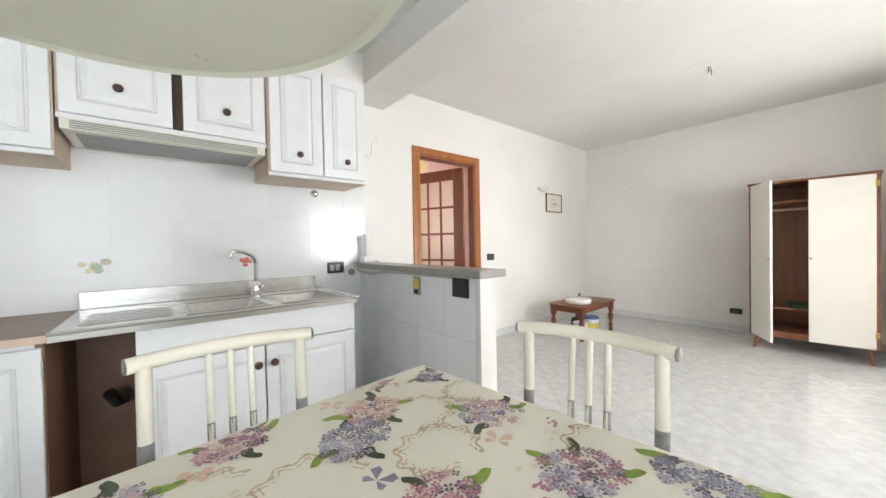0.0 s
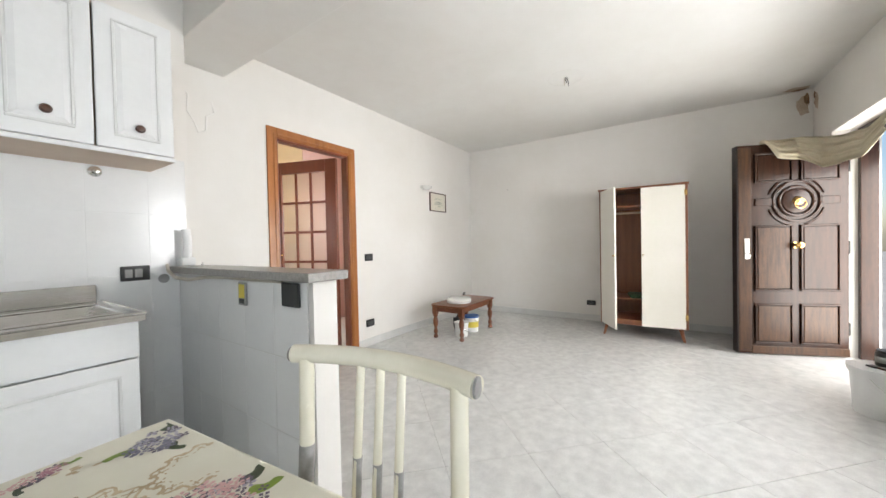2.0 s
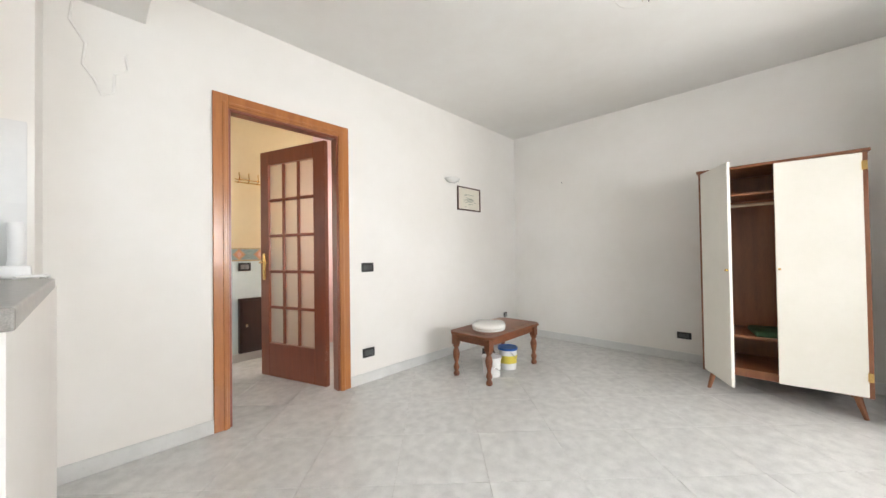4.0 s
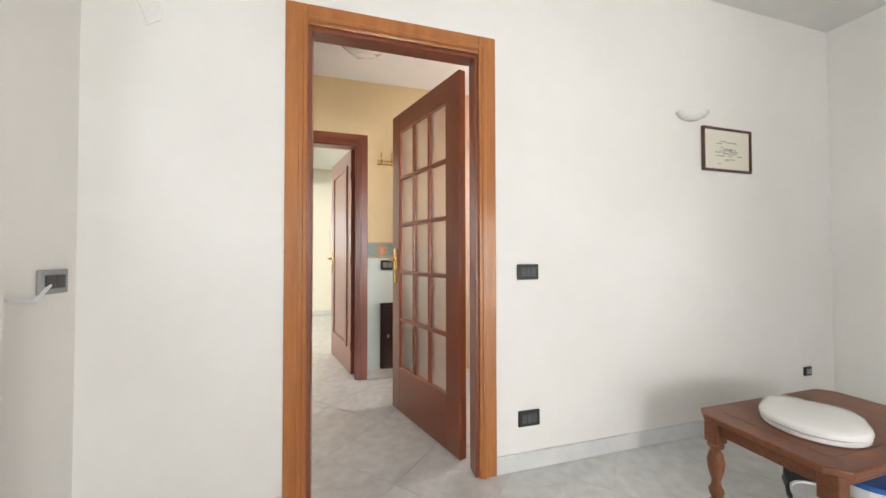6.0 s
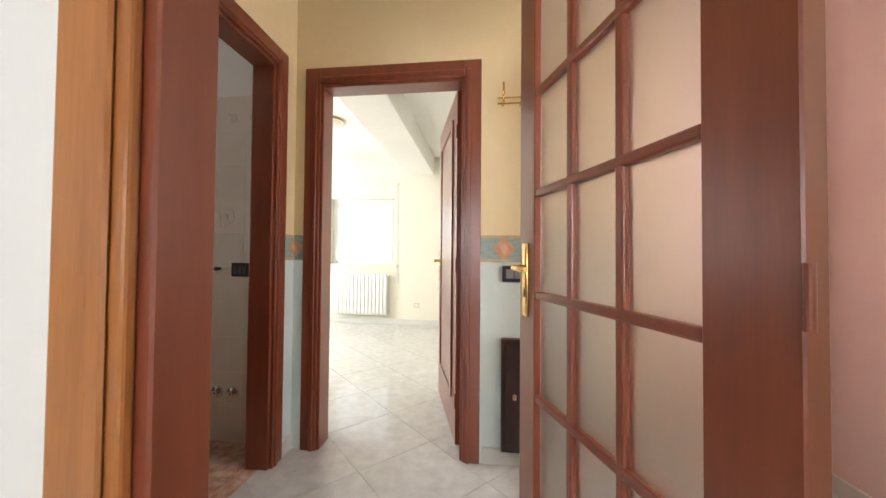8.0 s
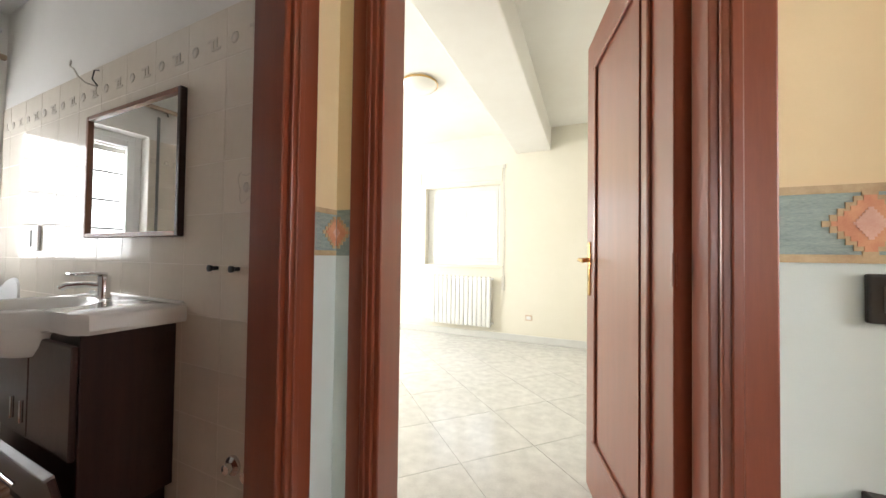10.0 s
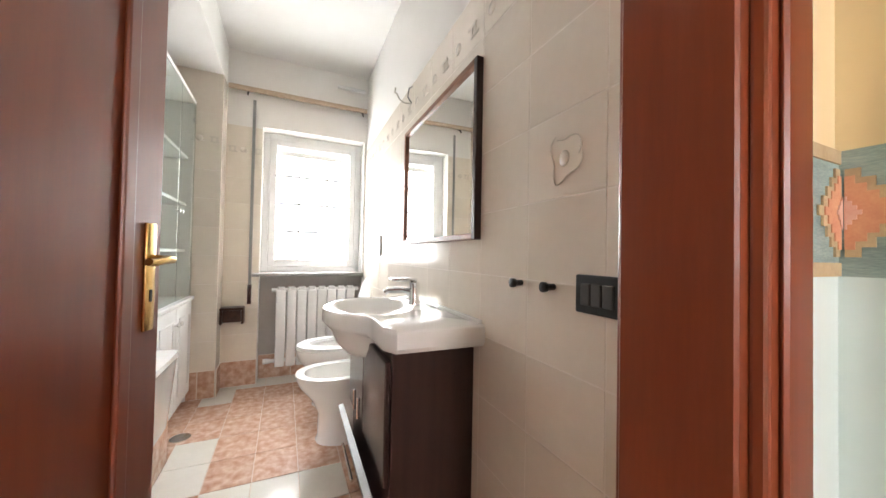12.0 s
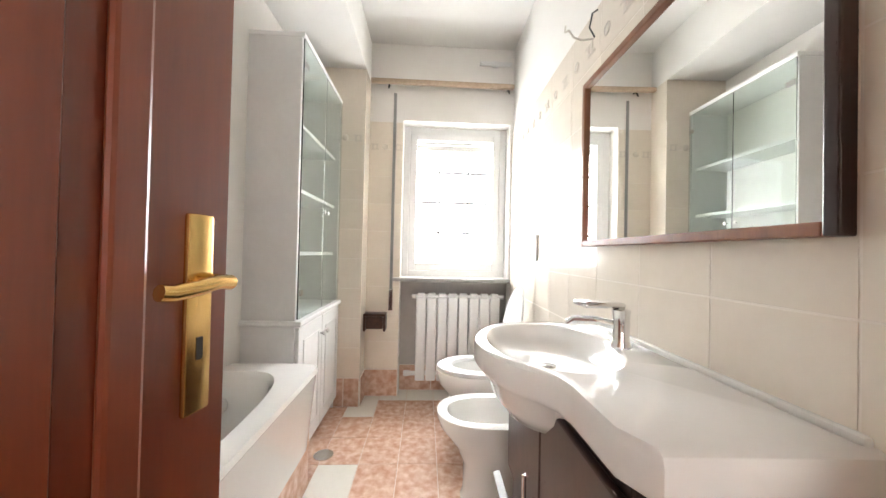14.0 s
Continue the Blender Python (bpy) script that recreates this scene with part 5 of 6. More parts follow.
def picture():
    t = thing("picture", pose(4.715, Y_D - 0.001, 1.72), "small framed landscape print in a dark frame", "picture")
    w, h = 0.205, 0.135
    for lo, hi in (((-w, -h), (w, -h + 0.014)), ((-w, h - 0.014), (w, h)), ((-w, -h + 0.014), (-w + 0.014, h - 0.014)), ((w - 0.014, -h + 0.014), (w, h - 0.014))):
        part("frame", box((lo[0], -0.018, lo[1]), (hi[0], 0, hi[1]), 0.003), KNOB, t)
    part("print", box((-w + 0.012, -0.008, -h + 0.012), (w - 0.012, -0.004, h - 0.012)), PAPER, t, "cream paper with a grey sketch")
    rnd = random.Random(5)
    bm = None
    for i in range(26):
        x, z = rnd.gauss(0, 0.05), rnd.gauss(-0.01, 0.025)
        bm = box((x - rnd.uniform(0.01, 0.04), -0.0087, z - 0.003), (x + rnd.uniform(0.01, 0.04), -0.008, z + 0.004), 0, bm)
    part("sketch", bm, INK, t)


picture()
sc = thing("wall_sconce", pose(4.40, Y_D, 1.90), "small white ceramic uplight sconce", "sconce")
part("bowl", lathe([(0.001, -0.035), (0.04, -0.032), (0.085, -0.012), (0.105, 0.012), (0.10, 0.014), (0.05, 0.0), (0.001, 0.0)], pose(0, -0.035, 0), 28, None, 1, 0.62), CERAMIC, sc, "", True)
part("wall_plate", box((-0.04, -0.02, -0.03), (0.04, 0, 0.01), 0.006), CERAMIC, sc)


def outlet(name, m, w, h, label, holes=3, body=BLACK, insert=GREYP, bars=False):
    """A wall plate: local x across, the wall at y = 0, facing -y."""
    t = thing(name, m, label, "switch" if "switch" in name else "socket")
    part("plate", box((-w / 2, -0.012, -h / 2), (w / 2, 0, h / 2), 0.004), body, t)
    mods = holes
    mw = w * 0.72 / mods
    for i in range(mods):
        x = -w * 0.36 + i * mw
        part("module", box((x + 0.002, -0.016, -h * 0.28), (x + mw - 0.002, -0.011, h * 0.28), 0.002), insert, t)
    return t


outlet("light_switch", pose(3.32, Y_D, 0.985), 0.118, 0.078, "black rectangular light switch with dark rockers", 3, BLACK, DARKP)
outlet("wall_socket", pose(3.322, Y_D, 0.252), 0.118, 0.078, "black triple wall socket above the skirting", 3, BLACK, DARKP)
outlet("wall_socket", pose(X_E, 0.975, 0.25, 0, 0, -90), 0.118, 0.065, "black wall socket above the skirting", 3, BLACK, DARKP)
outlet("wall_socket", pose(5.43, Y_D, 0.285), 0.07, 0.06, "small black antenna socket", 1, BLACK, GREYP)
outlet("wall_socket", pose(X_JOG, 2.76, 0.985, 0, 0, 90), 0.115, 0.08, "open junction box with bare wires", 2, GREYP, BLACK)
cl = thing("white_cable", pose(0, 0, 0), "loose white cable from the box to the bar", "cable")
part("cable", pipe([(1.512, 2.74, 0.975), (1.53, 2.66, 0.93), (1.54, 2.56, 0.945), (1.54, 2.46, 1.03), (1.51, 2.38, 1.03), (1.47, 2.28, 1.03)], 0.006, 8), WHITE_PL, cl, "", True)
nl = thing("wall_nail", pose(X_E, 2.19, 1.947), "small bent nail sticking out of the wall", "nail")
part("nail", rod((0, 0, 0), (-0.03, 0, 0.006), 0.004), CHIP, nl)


def ceiling_wire():
    t = thing("ceiling_wires", pose(3.94, 0.86, CEIL_Z), "bare wires hanging from a ceiling hook", "wires")
    part("hook", pipe([(0, 0, 0), (0, 0, -0.03), (0.012, 0, -0.045), (0.02, 0, -0.03)], 0.004, 6), BLACK, t)
    part("wire", pipe([(0, 0.01, 0), (0.005, 0.015, -0.04), (-0.012, 0.01, -0.075)], 0.003, 6), CABLE, t)
    part("wire", pipe([(0, -0.01, 0), (0.01, -0.02, -0.05), (0.025, -0.015, -0.07)], 0.003, 6), BLACK, t)
    part("plaster_ring", pipe([(x, y, -0.0005) for x, y, _ in arc((0, 0, 0), 0.16, 0, 360, 40, "xy")], 0.0025, 6), CEIL, t, "faint plaster rose outline")


ceiling_wire()


def blotch(name, points, material, label, normal_lift):
    """Flat stains with ragged outlines on a wall: (origin, u axis, v axis, size)."""
    t = thing(name, pose(0, 0, 0), label, "stain", "", "structure")
    rnd = random.Random(11)
    for o, u, v, s in points:
        o, u, v = Vector(o), Vector(u), Vector(v)
        tmp = bmesh.new()
        n = 22
        ring = []
        for i in range(n):
            a = 2 * math.pi * i / n
            r = s * (0.55 + 0.55 * abs(noise.noise(Vector((math.cos(a) * 1.7 + o.x * 3, math.sin(a) * 1.7, o.z + s * 9)))) + rnd.uniform(-0.1, 0.1))
            ring.append(tmp.verts.new(o + u * r * math.cos(a) + v * r * math.sin(a)))
        tmp.faces.new(ring)
        part("stain", tmp, material, t)
    return t


blotch("damp_stain", [((X_E - 0.003, -1.12, 2.50), (0, 0.8, 0), (0, 0, 1.3), 0.10), ((5.62, Y_S + 0.003, 2.5), (1, 0, 0), (0, 0, 1.2), 0.09), ((5.62, -1.05, CEIL_Z - 0.003), (0.9, 0, 0), (0, 1.3, 0), 0.10)], MOULD_PALE, "brown damp stain in the ceiling corner", 0)
blotch("mould_patch", [((X_E - 0.005, -1.15, 2.56), (0, 0.5, 0), (0, 0, 1.2), 0.07), ((5.66, -1.08, CEIL_Z - 0.005), (0.6, 0, 0), (0, 1.2, 0), 0.07), ((5.66, Y_S + 0.005, 2.57), (0.7, 0, 0), (0, 0, 1), 0.06)], MOULD, "dark mould in the ceiling corner", 0)


def plaster_relief():
    """The peeling plaster edge high on the wall beside the jog."""
    t = thing("peeling_plaster", pose(0, Y_D, 0), "raised outline of peeling plaster on the wall", "plaster", "", "structure")
    pts = [(1.56, 2.62), (1.60, 2.45), (1.585, 2.3), (1.64, 2.2), (1.63, 2.09), (1.67, 2.03), (1.70, 1.95), (1.745, 1.98), (1.75, 2.08), (1.80, 2.12), (1.79, 2.2)]
    bm = pipe([(x, -0.001, z) for x, z in pts], 0.006, 6)
    part("plaster_edge", bm, PLASTER, t, "", True)


plaster_relief()


# ---- hall and bedroom things ----
hk = thing("coat_hooks", pose(2.80, H1, 1.90), "brass wall coat rack with four hooks", "coat rack")
part("rail", rod((-0.10, -0.03, -0.03), (0.2, -0.03, -0.03), 0.005), BRASS, hk)
part("rail", rod((-0.10, -0.03, 0.0), (0.2, -0.03, 0.0), 0.004), BRASS, hk)
for x in (-0.07, 0.02, 0.11, 0.19):
    part("hook", pipe([(x, -0.001, -0.03), (x, -0.035, -0.035), (x, -0.065, -0.02), (x, -0.075, 0.02), (x, -0.06, 0.055), (x, -0.068, 0.065)], 0.005, 8), BRASS, hk, "", True)
outlet("light_switch", pose(2.79, H1 - 0.004, 0.985), 0.118, 0.085, "black rectangular hall switch", 2, BLACK, GREYP)
mb = thing("meter_cabinet", pose(2.725, H1 - 0.003, 0.09), "dark wooden meter cabinet low on the hall wall", "cabinet")
part("body", box((0, -0.05, 0), (0.34, 0, 0.565), 0.004), WENGE, mb)
part("door", box((0.02, -0.062, 0.02), (0.32, -0.05, 0.545), 0.006), WENGE, mb)
part("latch", box((0.055, -0.072, 0.27), (0.075, -0.062, 0.30), 0.003), CHROME, mb)


def ceiling_lamp(name, x, y, z, r, label):
    t = thing(name, pose(x, y, z), label, "ceiling lamp")
    part("base", lathe([(r * 0.5, 0), (r * 0.5, -0.02), (0.001, -0.02)], None, 32), BRASS, t)
    part("shade", lathe([(r, -0.012), (r * 1.0, -0.02), (r * 0.85, -0.05), (r * 0.5, -0.08), (0.001, -0.09)], None, 36), CERAMIC, t, "white glass bowl", True)
    part("rim", lathe([(r * 1.0, -0.022), (r * 1.03, -0.022), (r * 1.03, -0.008), (r * 1.0, -0.008)], None, 36), BRASS, t, "", True)
    return t


hl = ceiling_lamp("hall_lamp", 2.55, 3.78, 2.6, 0.16, "white glass hall ceiling lamp with etched scrolls")
for k in range(3):
    c = radians(120 * k)
    part("scroll", pipe([(0.085 * math.cos(c) + (0.006 + 0.004 * i) * math.cos(i * 0.7), 0.085 * math.sin(c) + (0.006 + 0.004 * i) * math.sin(i * 0.7), -0.083 + 0.0012 * i) for i in range(12)], 0.003, 5), SCROLL, hl)
ceiling_lamp("bedroom_lamp", 0.86, 6.25, 2.62, 0.17, "white glass bedroom ceiling lamp")


def radiator(name, m, w, h, n, label, material=WHITE_PL):
    """Local x across, wall at y = 0 behind, front towards -y, feet height 0.12 above the floor at z = 0."""
    t = thing(name, m, label, "radiator")
    p = w / n
    for i in range(n):
        x = i * p
        part("column", box((x + 0.003, -0.085, 0), (x + p - 0.003, -0.03, h - 0.03), 0.010, None, 3), material, t, "", True)
        part("column_top", box((x + 0.012, -0.075, h - 0.035), (x + p - 0.012, -0.035, h), 0.008), material, t)
    for z in (0.05, h - 0.03):
        part("header_pipe", rod((-0.03, -0.055, z), (w + 0.03, -0.055, z), 0.016), material, t)
    part("valve", lathe([(0.018, 0), (0.022, 0.02), (0.022, 0.05), (0.012, 0.055)], Matrix.Translation((-0.03, -0.055, 0.05)) @ pose(0, 0, 0, 0, -90), 16), WHITE_PL, t, "white valve", True)
    part("bracket", box((w * 0.3, -0.03, h * 0.7), (w * 0.3 + 0.03, 0, h * 0.75)), material, t)
    part("bracket", box((w * 0.7, -0.03, h * 0.7), (w * 0.7 + 0.03, 0, h * 0.75)), material, t)
    return t


radiator("bedroom_radiator", pose(0.33, B1, 0.15), 0.83, 0.64, 14, "white column radiator under the bedroom window")
bn = thing("shutter_belt", pose(1.30, B1, 0), "roller shutter belt with its white winder", "shutter belt")
part("belt", box((-0.012, -0.006, 0.66), (0.012, -0.002, 2.2)), SHUTTER, bn)
part("winder", box((-0.02, -0.018, 0.62), (0.02, 0, 0.80), 0.005), SHUTTER, bn)
part("pulley", box((-0.02, -0.025, 2.17), (0.02, 0, 2.22), 0.005), SHUTTER, bn)
sb = thing("shutter_box", pose(0.72, B1, 2.2), "cream boxed roller shutter housing above the window", "shutter box", "", "structure")
part("cover", moulding(-0.62, 0.56, -0.19, 0.01, 0.0, 0.02, 0.012), BEDWALL, sb)
outlet("wall_socket", pose(BE, 6.9, 0.78, 0, 0, -90), 0.11, 0.07, "cream wall socket in the bedroom", 2, WHITE_PL, GREYP)
outlet("wall_socket", pose(1.62, B1, 0.30), 0.08, 0.07, "cream cable outlet low on the wall", 1, BEIGE_LAM, WHITE_PL)


# ---- bathroom things ----
def vanity():
    t = thing("vanity_unit", pose(0.72, bath_y(0.35) - 0.012, 0, 0, 0, SKEW), "dark wenge vanity unit with an open tilting drawer", "vanity")
    # local: right end at x = 0, running to -x; front towards -y
    w, d, h = 0.72, 0.29, 0.765
    part("body", box((-w, -d, 0.10), (0, 0, h), 0.004), WENGE, t)
    part("plinth", box((-w + 0.02, -d + 0.03, 0), (-0.02, -0.02, 0.10)), BLACKWOOD, t)
    part("door", box((-0.36, -d - 0.02, 0.34), (-0.004, -d - 0.001, h - 0.04), 0.005), WENGE, t)
    part("door", box((-w + 0.004, -d - 0.02, 0.34), (-0.366, -d - 0.001, h - 0.04), 0.005), WENGE, t)
    for x in (-0.32, -0.41):
        part("handle", rod((x, -d - 0.045, 0.42), (x, -d - 0.045, 0.50), 0.006), CHROME, t)
    bm = box((-w + 0.01, -0.02, 0), (-0.006, 0, 0.20), 0.005)
    bmesh.ops.transform(bm, matrix=Matrix.Translation((0, -d - 0.002, 0.12)) @ pose(0, 0, 0, 13), verts=bm.verts)
    dr = part("tilt_drawer", bm, WENGE, t, "tilted open drawer front")
    for nm, bm2, mm in (("drawer_edge", box((-w + 0.01, -0.026, 0.196), (-0.006, 0.0, 0.208), 0.003), GREYP), ("handle", rod((-0.50, -0.045, 0.13), (-0.24, -0.045, 0.13), 0.006), CHROME)):
        bmesh.ops.transform(bm2, matrix=Matrix.Translation((0, -d - 0.002, 0.12)) @ pose(0, 0, 0, 13), verts=bm2.verts)
        part(nm, bm2, mm, dr)

    s = thing("washbasin", pose(0.72, bath_y(0.35) - 0.008, 0, 0, 0, SKEW), "white ceramic washbasin with a bulging round bowl", "washbasin")
    # outline: shallow shelf at the right, round bowl at the left
    out = [(0.075, 0.0), (0.075, -0.30)]
    out += [(0.045, -0.325), (0.0, -0.33), (-0.10, -0.325), (-0.17, -0.34)]
    c, rx, ry = (-0.46, -0.28), 0.275, 0.19
    out += [(c[0] + rx * math.cos(radians(a)), c[1] + ry * math.sin(radians(a))) for a in range(-28, -190, -9)]
    out += [(-0.74, -0.16), (-0.745, 0.0)]
    z0, z1 = 0.768, 0.838
    # the slab's top carries an oval hole for the bowl
    top = bmesh.new()
    bx, by, brx, bry = -0.455, -0.265, 0.24, 0.165
    n = 96

    def edge_at(a):
        """Where the ray from the bowl's centre meets the outline."""
        dx, dy = math.cos(a), math.sin(a)
        best = None
        for i, p in enumerate(out):
            q = out[(i + 1) % len(out)]
            ex, ey = q[0] - p[0], q[1] - p[1]
            den = dx * ey - dy * ex
            if abs(den) < 1e-9:
                continue
            k = ((p[0] - bx) * ey - (p[1] - by) * ex) / den
            m = ((p[0] - bx) * dy - (p[1] - by) * dx) / den
            if k > 0 and -1e-6 <= m <= 1 + 1e-6 and (best is None or k > best):
                best = k
        return best

    corner = [math.atan2(y - by, x - bx) for x, y in ((0.075, 0.0), (0.075, -0.30), (-0.745, 0.0))]
    angs = sorted([2 * math.pi * i / n - math.pi for i in range(n)] + corner)
    rings = []
    prof_in = [(0.0, -0.062), (0.12, -0.062), (0.4, -0.060), (0.68, -0.052), (0.85, -0.034), (0.95, -0.012), (1.0, 0.0)]
    rows_ = []
    for f, dz in prof_in[1:]:
        rows_.append([top.verts.new((bx + f * brx * math.cos(a), by + f * bry * math.sin(a), z1 - 0.006 + dz)) for a in angs])
    rows_.append([top.verts.new((bx + 1.04 * brx * math.cos(a), by + 1.04 * bry * math.sin(a), z1)) for a in angs])
    for inset, z in ((0.014, z1), (0.004, z1 - 0.006), (0.0, z1 - 0.018), (0.0, z0 + 0.015), (0.012, z0)):
        ring = []
        for a in angs:
            k = edge_at(a) - inset
            ring.append(top.verts.new((bx + k * math.cos(a), by + k * math.sin(a), z)))
        rows_.append(ring)
    for f, dz in ((0.93, 0.02), (0.80, 0.07), (0.58, 0.115), (0.25, 0.135)):
        rows_.append([top.verts.new((bx + f * brx * math.cos(a), by - 0.02 + f * bry * math.sin(a), z0 - dz)) for a in angs])
    for u, v in zip(rows_, rows_[1:]):
        for i in range(len(angs)):
            top.faces.new((u[i], u[(i + 1) % len(angs)], v[(i + 1) % len(angs)], v[i]))
    top.faces.new(rows_[0])
    top.faces.new(rows_[-1])
    part("basin", top, CERAMIC, s, "", True)
    part("upstand", box((-0.745, -0.022, z1 - 0.004), (0.055, 0.0, z1 + 0.012), 0.006), CERAMIC, s, "", True)
    part("overflow", lathe([(0.012, 0), (0.012, 0.004), (0.007, 0.004), (0.006, -0.002)], Matrix.Translation((bx + 0.20, by + 0.05, z1 - 0.036)) @ pose(0, 0, 0, 0, -70), 16), CHROME, s)
    part("drain", lathe([(0.022, 0), (0.022, 0.003), (0.001, 0.004)], Matrix.Translation((bx, by, z1 - 0.068)), 20), CHROME, s)
    f = thing("basin_tap", pose(0.31, bath_y(0.31) - 0.085, z1), "chrome single-lever basin mixer tap", "tap")
    part("body", lathe([(0.026, 0), (0.026, 0.01), (0.021, 0.02), (0.022, 0.085), (0.024, 0.1), (0.001, 0.108)], None, 24), CHROME, f, "", True)
    part("spout", pipe([(0, 0, 0.055), (-0.03, -0.05, 0.065), (-0.06, -0.10, 0.062), (-0.068, -0.115, 0.05)], 0.013, 12), CHROME, f, "", True)
    part("lever", box((-0.075, -0.10, 0.104), (0.006, 0.012, 0.118), 0.006), CHROME, f, "", True)


vanity()


def mirror_cabinet():
    t = thing("wall_mirror", pose(0.755, bath_y(0.35) - 0.008, 0, 0, 0, SKEW), "wide bathroom mirror in a deep dark wooden frame", "mirror")
    w, d, z0, z1 = 0.835, 0.035, 1.115, 1.735
    part("frame_side", box((-0.022, -d, z0), (0, 0, z1), 0.003), WENGE, t, "dark wenge frame side")
    part("frame_side", box((-w, -d, z0), (-w + 0.022, 0, z1), 0.003), TEAK, t)
    part("frame_rail", box((-w + 0.022, -d, z0), (-0.022, 0, z0 + 0.022), 0.003), TEAK, t)
    part("frame_rail", box((-w + 0.022, -d, z1 - 0.022), (-0.022, 0, z1), 0.003), TEAK, t)
    part("mirror_glass", box((-w + 0.02, -d + 0.012, z0 + 0.02), (-0.02, -d + 0.016, z1 - 0.02)), MIRROR, t, "silvered mirror glass")


mirror_cabinet()


def sanitary(name, x, label, lidded):
    """A floor-standing bowl that stands off the long wall, its rim towards -y."""
    t = thing(name, pose(x, bath_y(x) - 0.008, 0), label, name.replace("_", " "))
    rim = 0.40 if lidded else 0.385
    secs = [(0.0, 0.122, 0.20, -0.24), (0.03, 0.116, 0.19, -0.24), (0.16, 0.112, 0.18, -0.25), (0.24, 0.122, 0.20, -0.27), (0.32, 0.165, 0.25, -0.285), (rim - 0.02, 0.178, 0.262, -0.29), (rim - 0.004, 0.178, 0.262, -0.29), (rim, 0.170, 0.254, -0.29), (rim - 0.004, 0.128, 0.205, -0.30), (rim - 0.06, 0.115, 0.19, -0.30), (rim - 0.12, 0.07, 0.12, -0.29), (rim - 0.14, 0.02, 0.03, -0.29)]
    bm = bmesh.new()
    n = 40
    rings = []
    for z, a, b, cy in secs:
        ring = []
        for i in range(n):
            k = 2 * math.pi * i / n
            c, s = math.cos(k), math.sin(k)
            ring.append(bm.verts.new((a * math.copysign(abs(c) ** 0.85, c), cy + b * math.copysign(abs(s) ** (0.85 if s < 0 else 0.6), s), z)))
        rings.append(ring)
    for u, v in zip(rings, rings[1:]):
        for i in range(n):
            bm.faces.new((u[i], u[(i + 1) % n], v[(i + 1) % n], v[i]))
    bm.faces.new(rings[0])
    bm.faces.new(rings[-1])
    part("bowl", bm, CERAMIC, t, "", True)
    if not lidded:
        part("bidet_tap", pipe([(0, -0.06, rim - 0.004), (0, -0.06, rim + 0.06), (0, -0.09, rim + 0.075), (0, -0.14, rim + 0.06)], 0.012, 10), CHROME, t, "chrome bidet tap", True)
    if lidded:
        seat = bmesh.new()
        sr = []
        for z, f in ((rim + 0.002, 1.02), (rim + 0.018, 1.03), (rim + 0.024, 0.98), (rim + 0.022, 0.72), (rim + 0.004, 0.68)):
            sr.append([seat.verts.new((0.18 * f * math.cos(2 * math.pi * i / n), -0.29 + 0.25 * f * math.sin(2 * math.pi * i / n), z)) for i in range(n)])
        sr.append(sr[0])
        for u, v in zip(sr, sr[1:]):
            for i in range(n):
                seat.faces.new((u[i], u[(i + 1) % n], v[(i + 1) % n], v[i]))
        part("seat", seat, WHITE_PL, t, "white toilet seat", True)
        lid_bm = lathe([(0.001, 0.0), (0.17, 0.0), (0.185, 0.006), (0.18, 0.016), (0.001, 0.02)], None, 36, None, 1, 1.3)
        bmesh.ops.transform(lid_bm, matrix=Matrix.Translation((0, -0.10, rim + 0.25)) @ pose(0, 0, 0, 78), verts=lid_bm.verts)
        part("lid", lid_bm, WHITE_PL, t, "raised white toilet lid", True)
    return t


sanitary("toilet", -0.83, "white ceramic toilet with its lid raised", True)
sanitary("bidet", -0.33, "white ceramic floor-standing bidet", False)


def bathtub():
    x0, x1, y0, y1, h = -0.40, 1.32, 2.632, 3.335, 0.56
    t = thing("bathtub", pose((x0 + x1) / 2, (y0 + y1) / 2, 0), "white built-in bathtub with a wide rounded rim", "bathtub")
    hx, hy = (x1 - x0) / 2, (y1 - y0) / 2
    bm = bmesh.new()
    n = 64

    def loop(ax, ay, z, p):
        r = []
        for i in range(n):
            a = 2 * math.pi * (i + 0.5) / n
            c, s = math.cos(a), math.sin(a)
            r.append(bm.verts.new((ax * math.copysign(abs(c) ** p, c), ay * math.copysign(abs(s) ** p, s), z)))
        return r

    rings = [loop(hx - 0.006, hy - 0.04, 0.20, 0.08), loop(hx - 0.004, hy - 0.006, h - 0.03, 0.08), loop(hx, hy, h - 0.02, 0.08), loop(hx - 0.004, hy - 0.004, h, 0.1), loop(hx - 0.10, hy - 0.075, h, 0.5), loop(hx - 0.12, hy - 0.09, h - 0.02, 0.5), loop(hx - 0.22, hy - 0.15, 0.2, 0.5), loop(hx - 0.35, hy - 0.22, 0.17, 0.6)]
    for u, v in zip(rings, rings[1:]):
        for i in range(n):
            bm.faces.new((u[i], u[(i + 1) % n], v[(i + 1) % n], v[i]))
    bm.faces.new(rings[-1])
    bm.faces.new(rings[0])
    part("tub", bm, CERAMIC, t, "", True)
    part("panel", box((-hx, hy - 0.07, 0), (hx, hy - 0.05, 0.26), 0.002), TERRA, t, "terracotta tiled apron")
    part("overflow", lathe([(0.03, 0), (0.03, 0.008), (0.001, 0.012)], Matrix.Translation((-hx + 0.165, 0, 0.44)) @ pose(0, 0, 0, 0, 75), 20), CHROME, t, "", True)


bathtub()


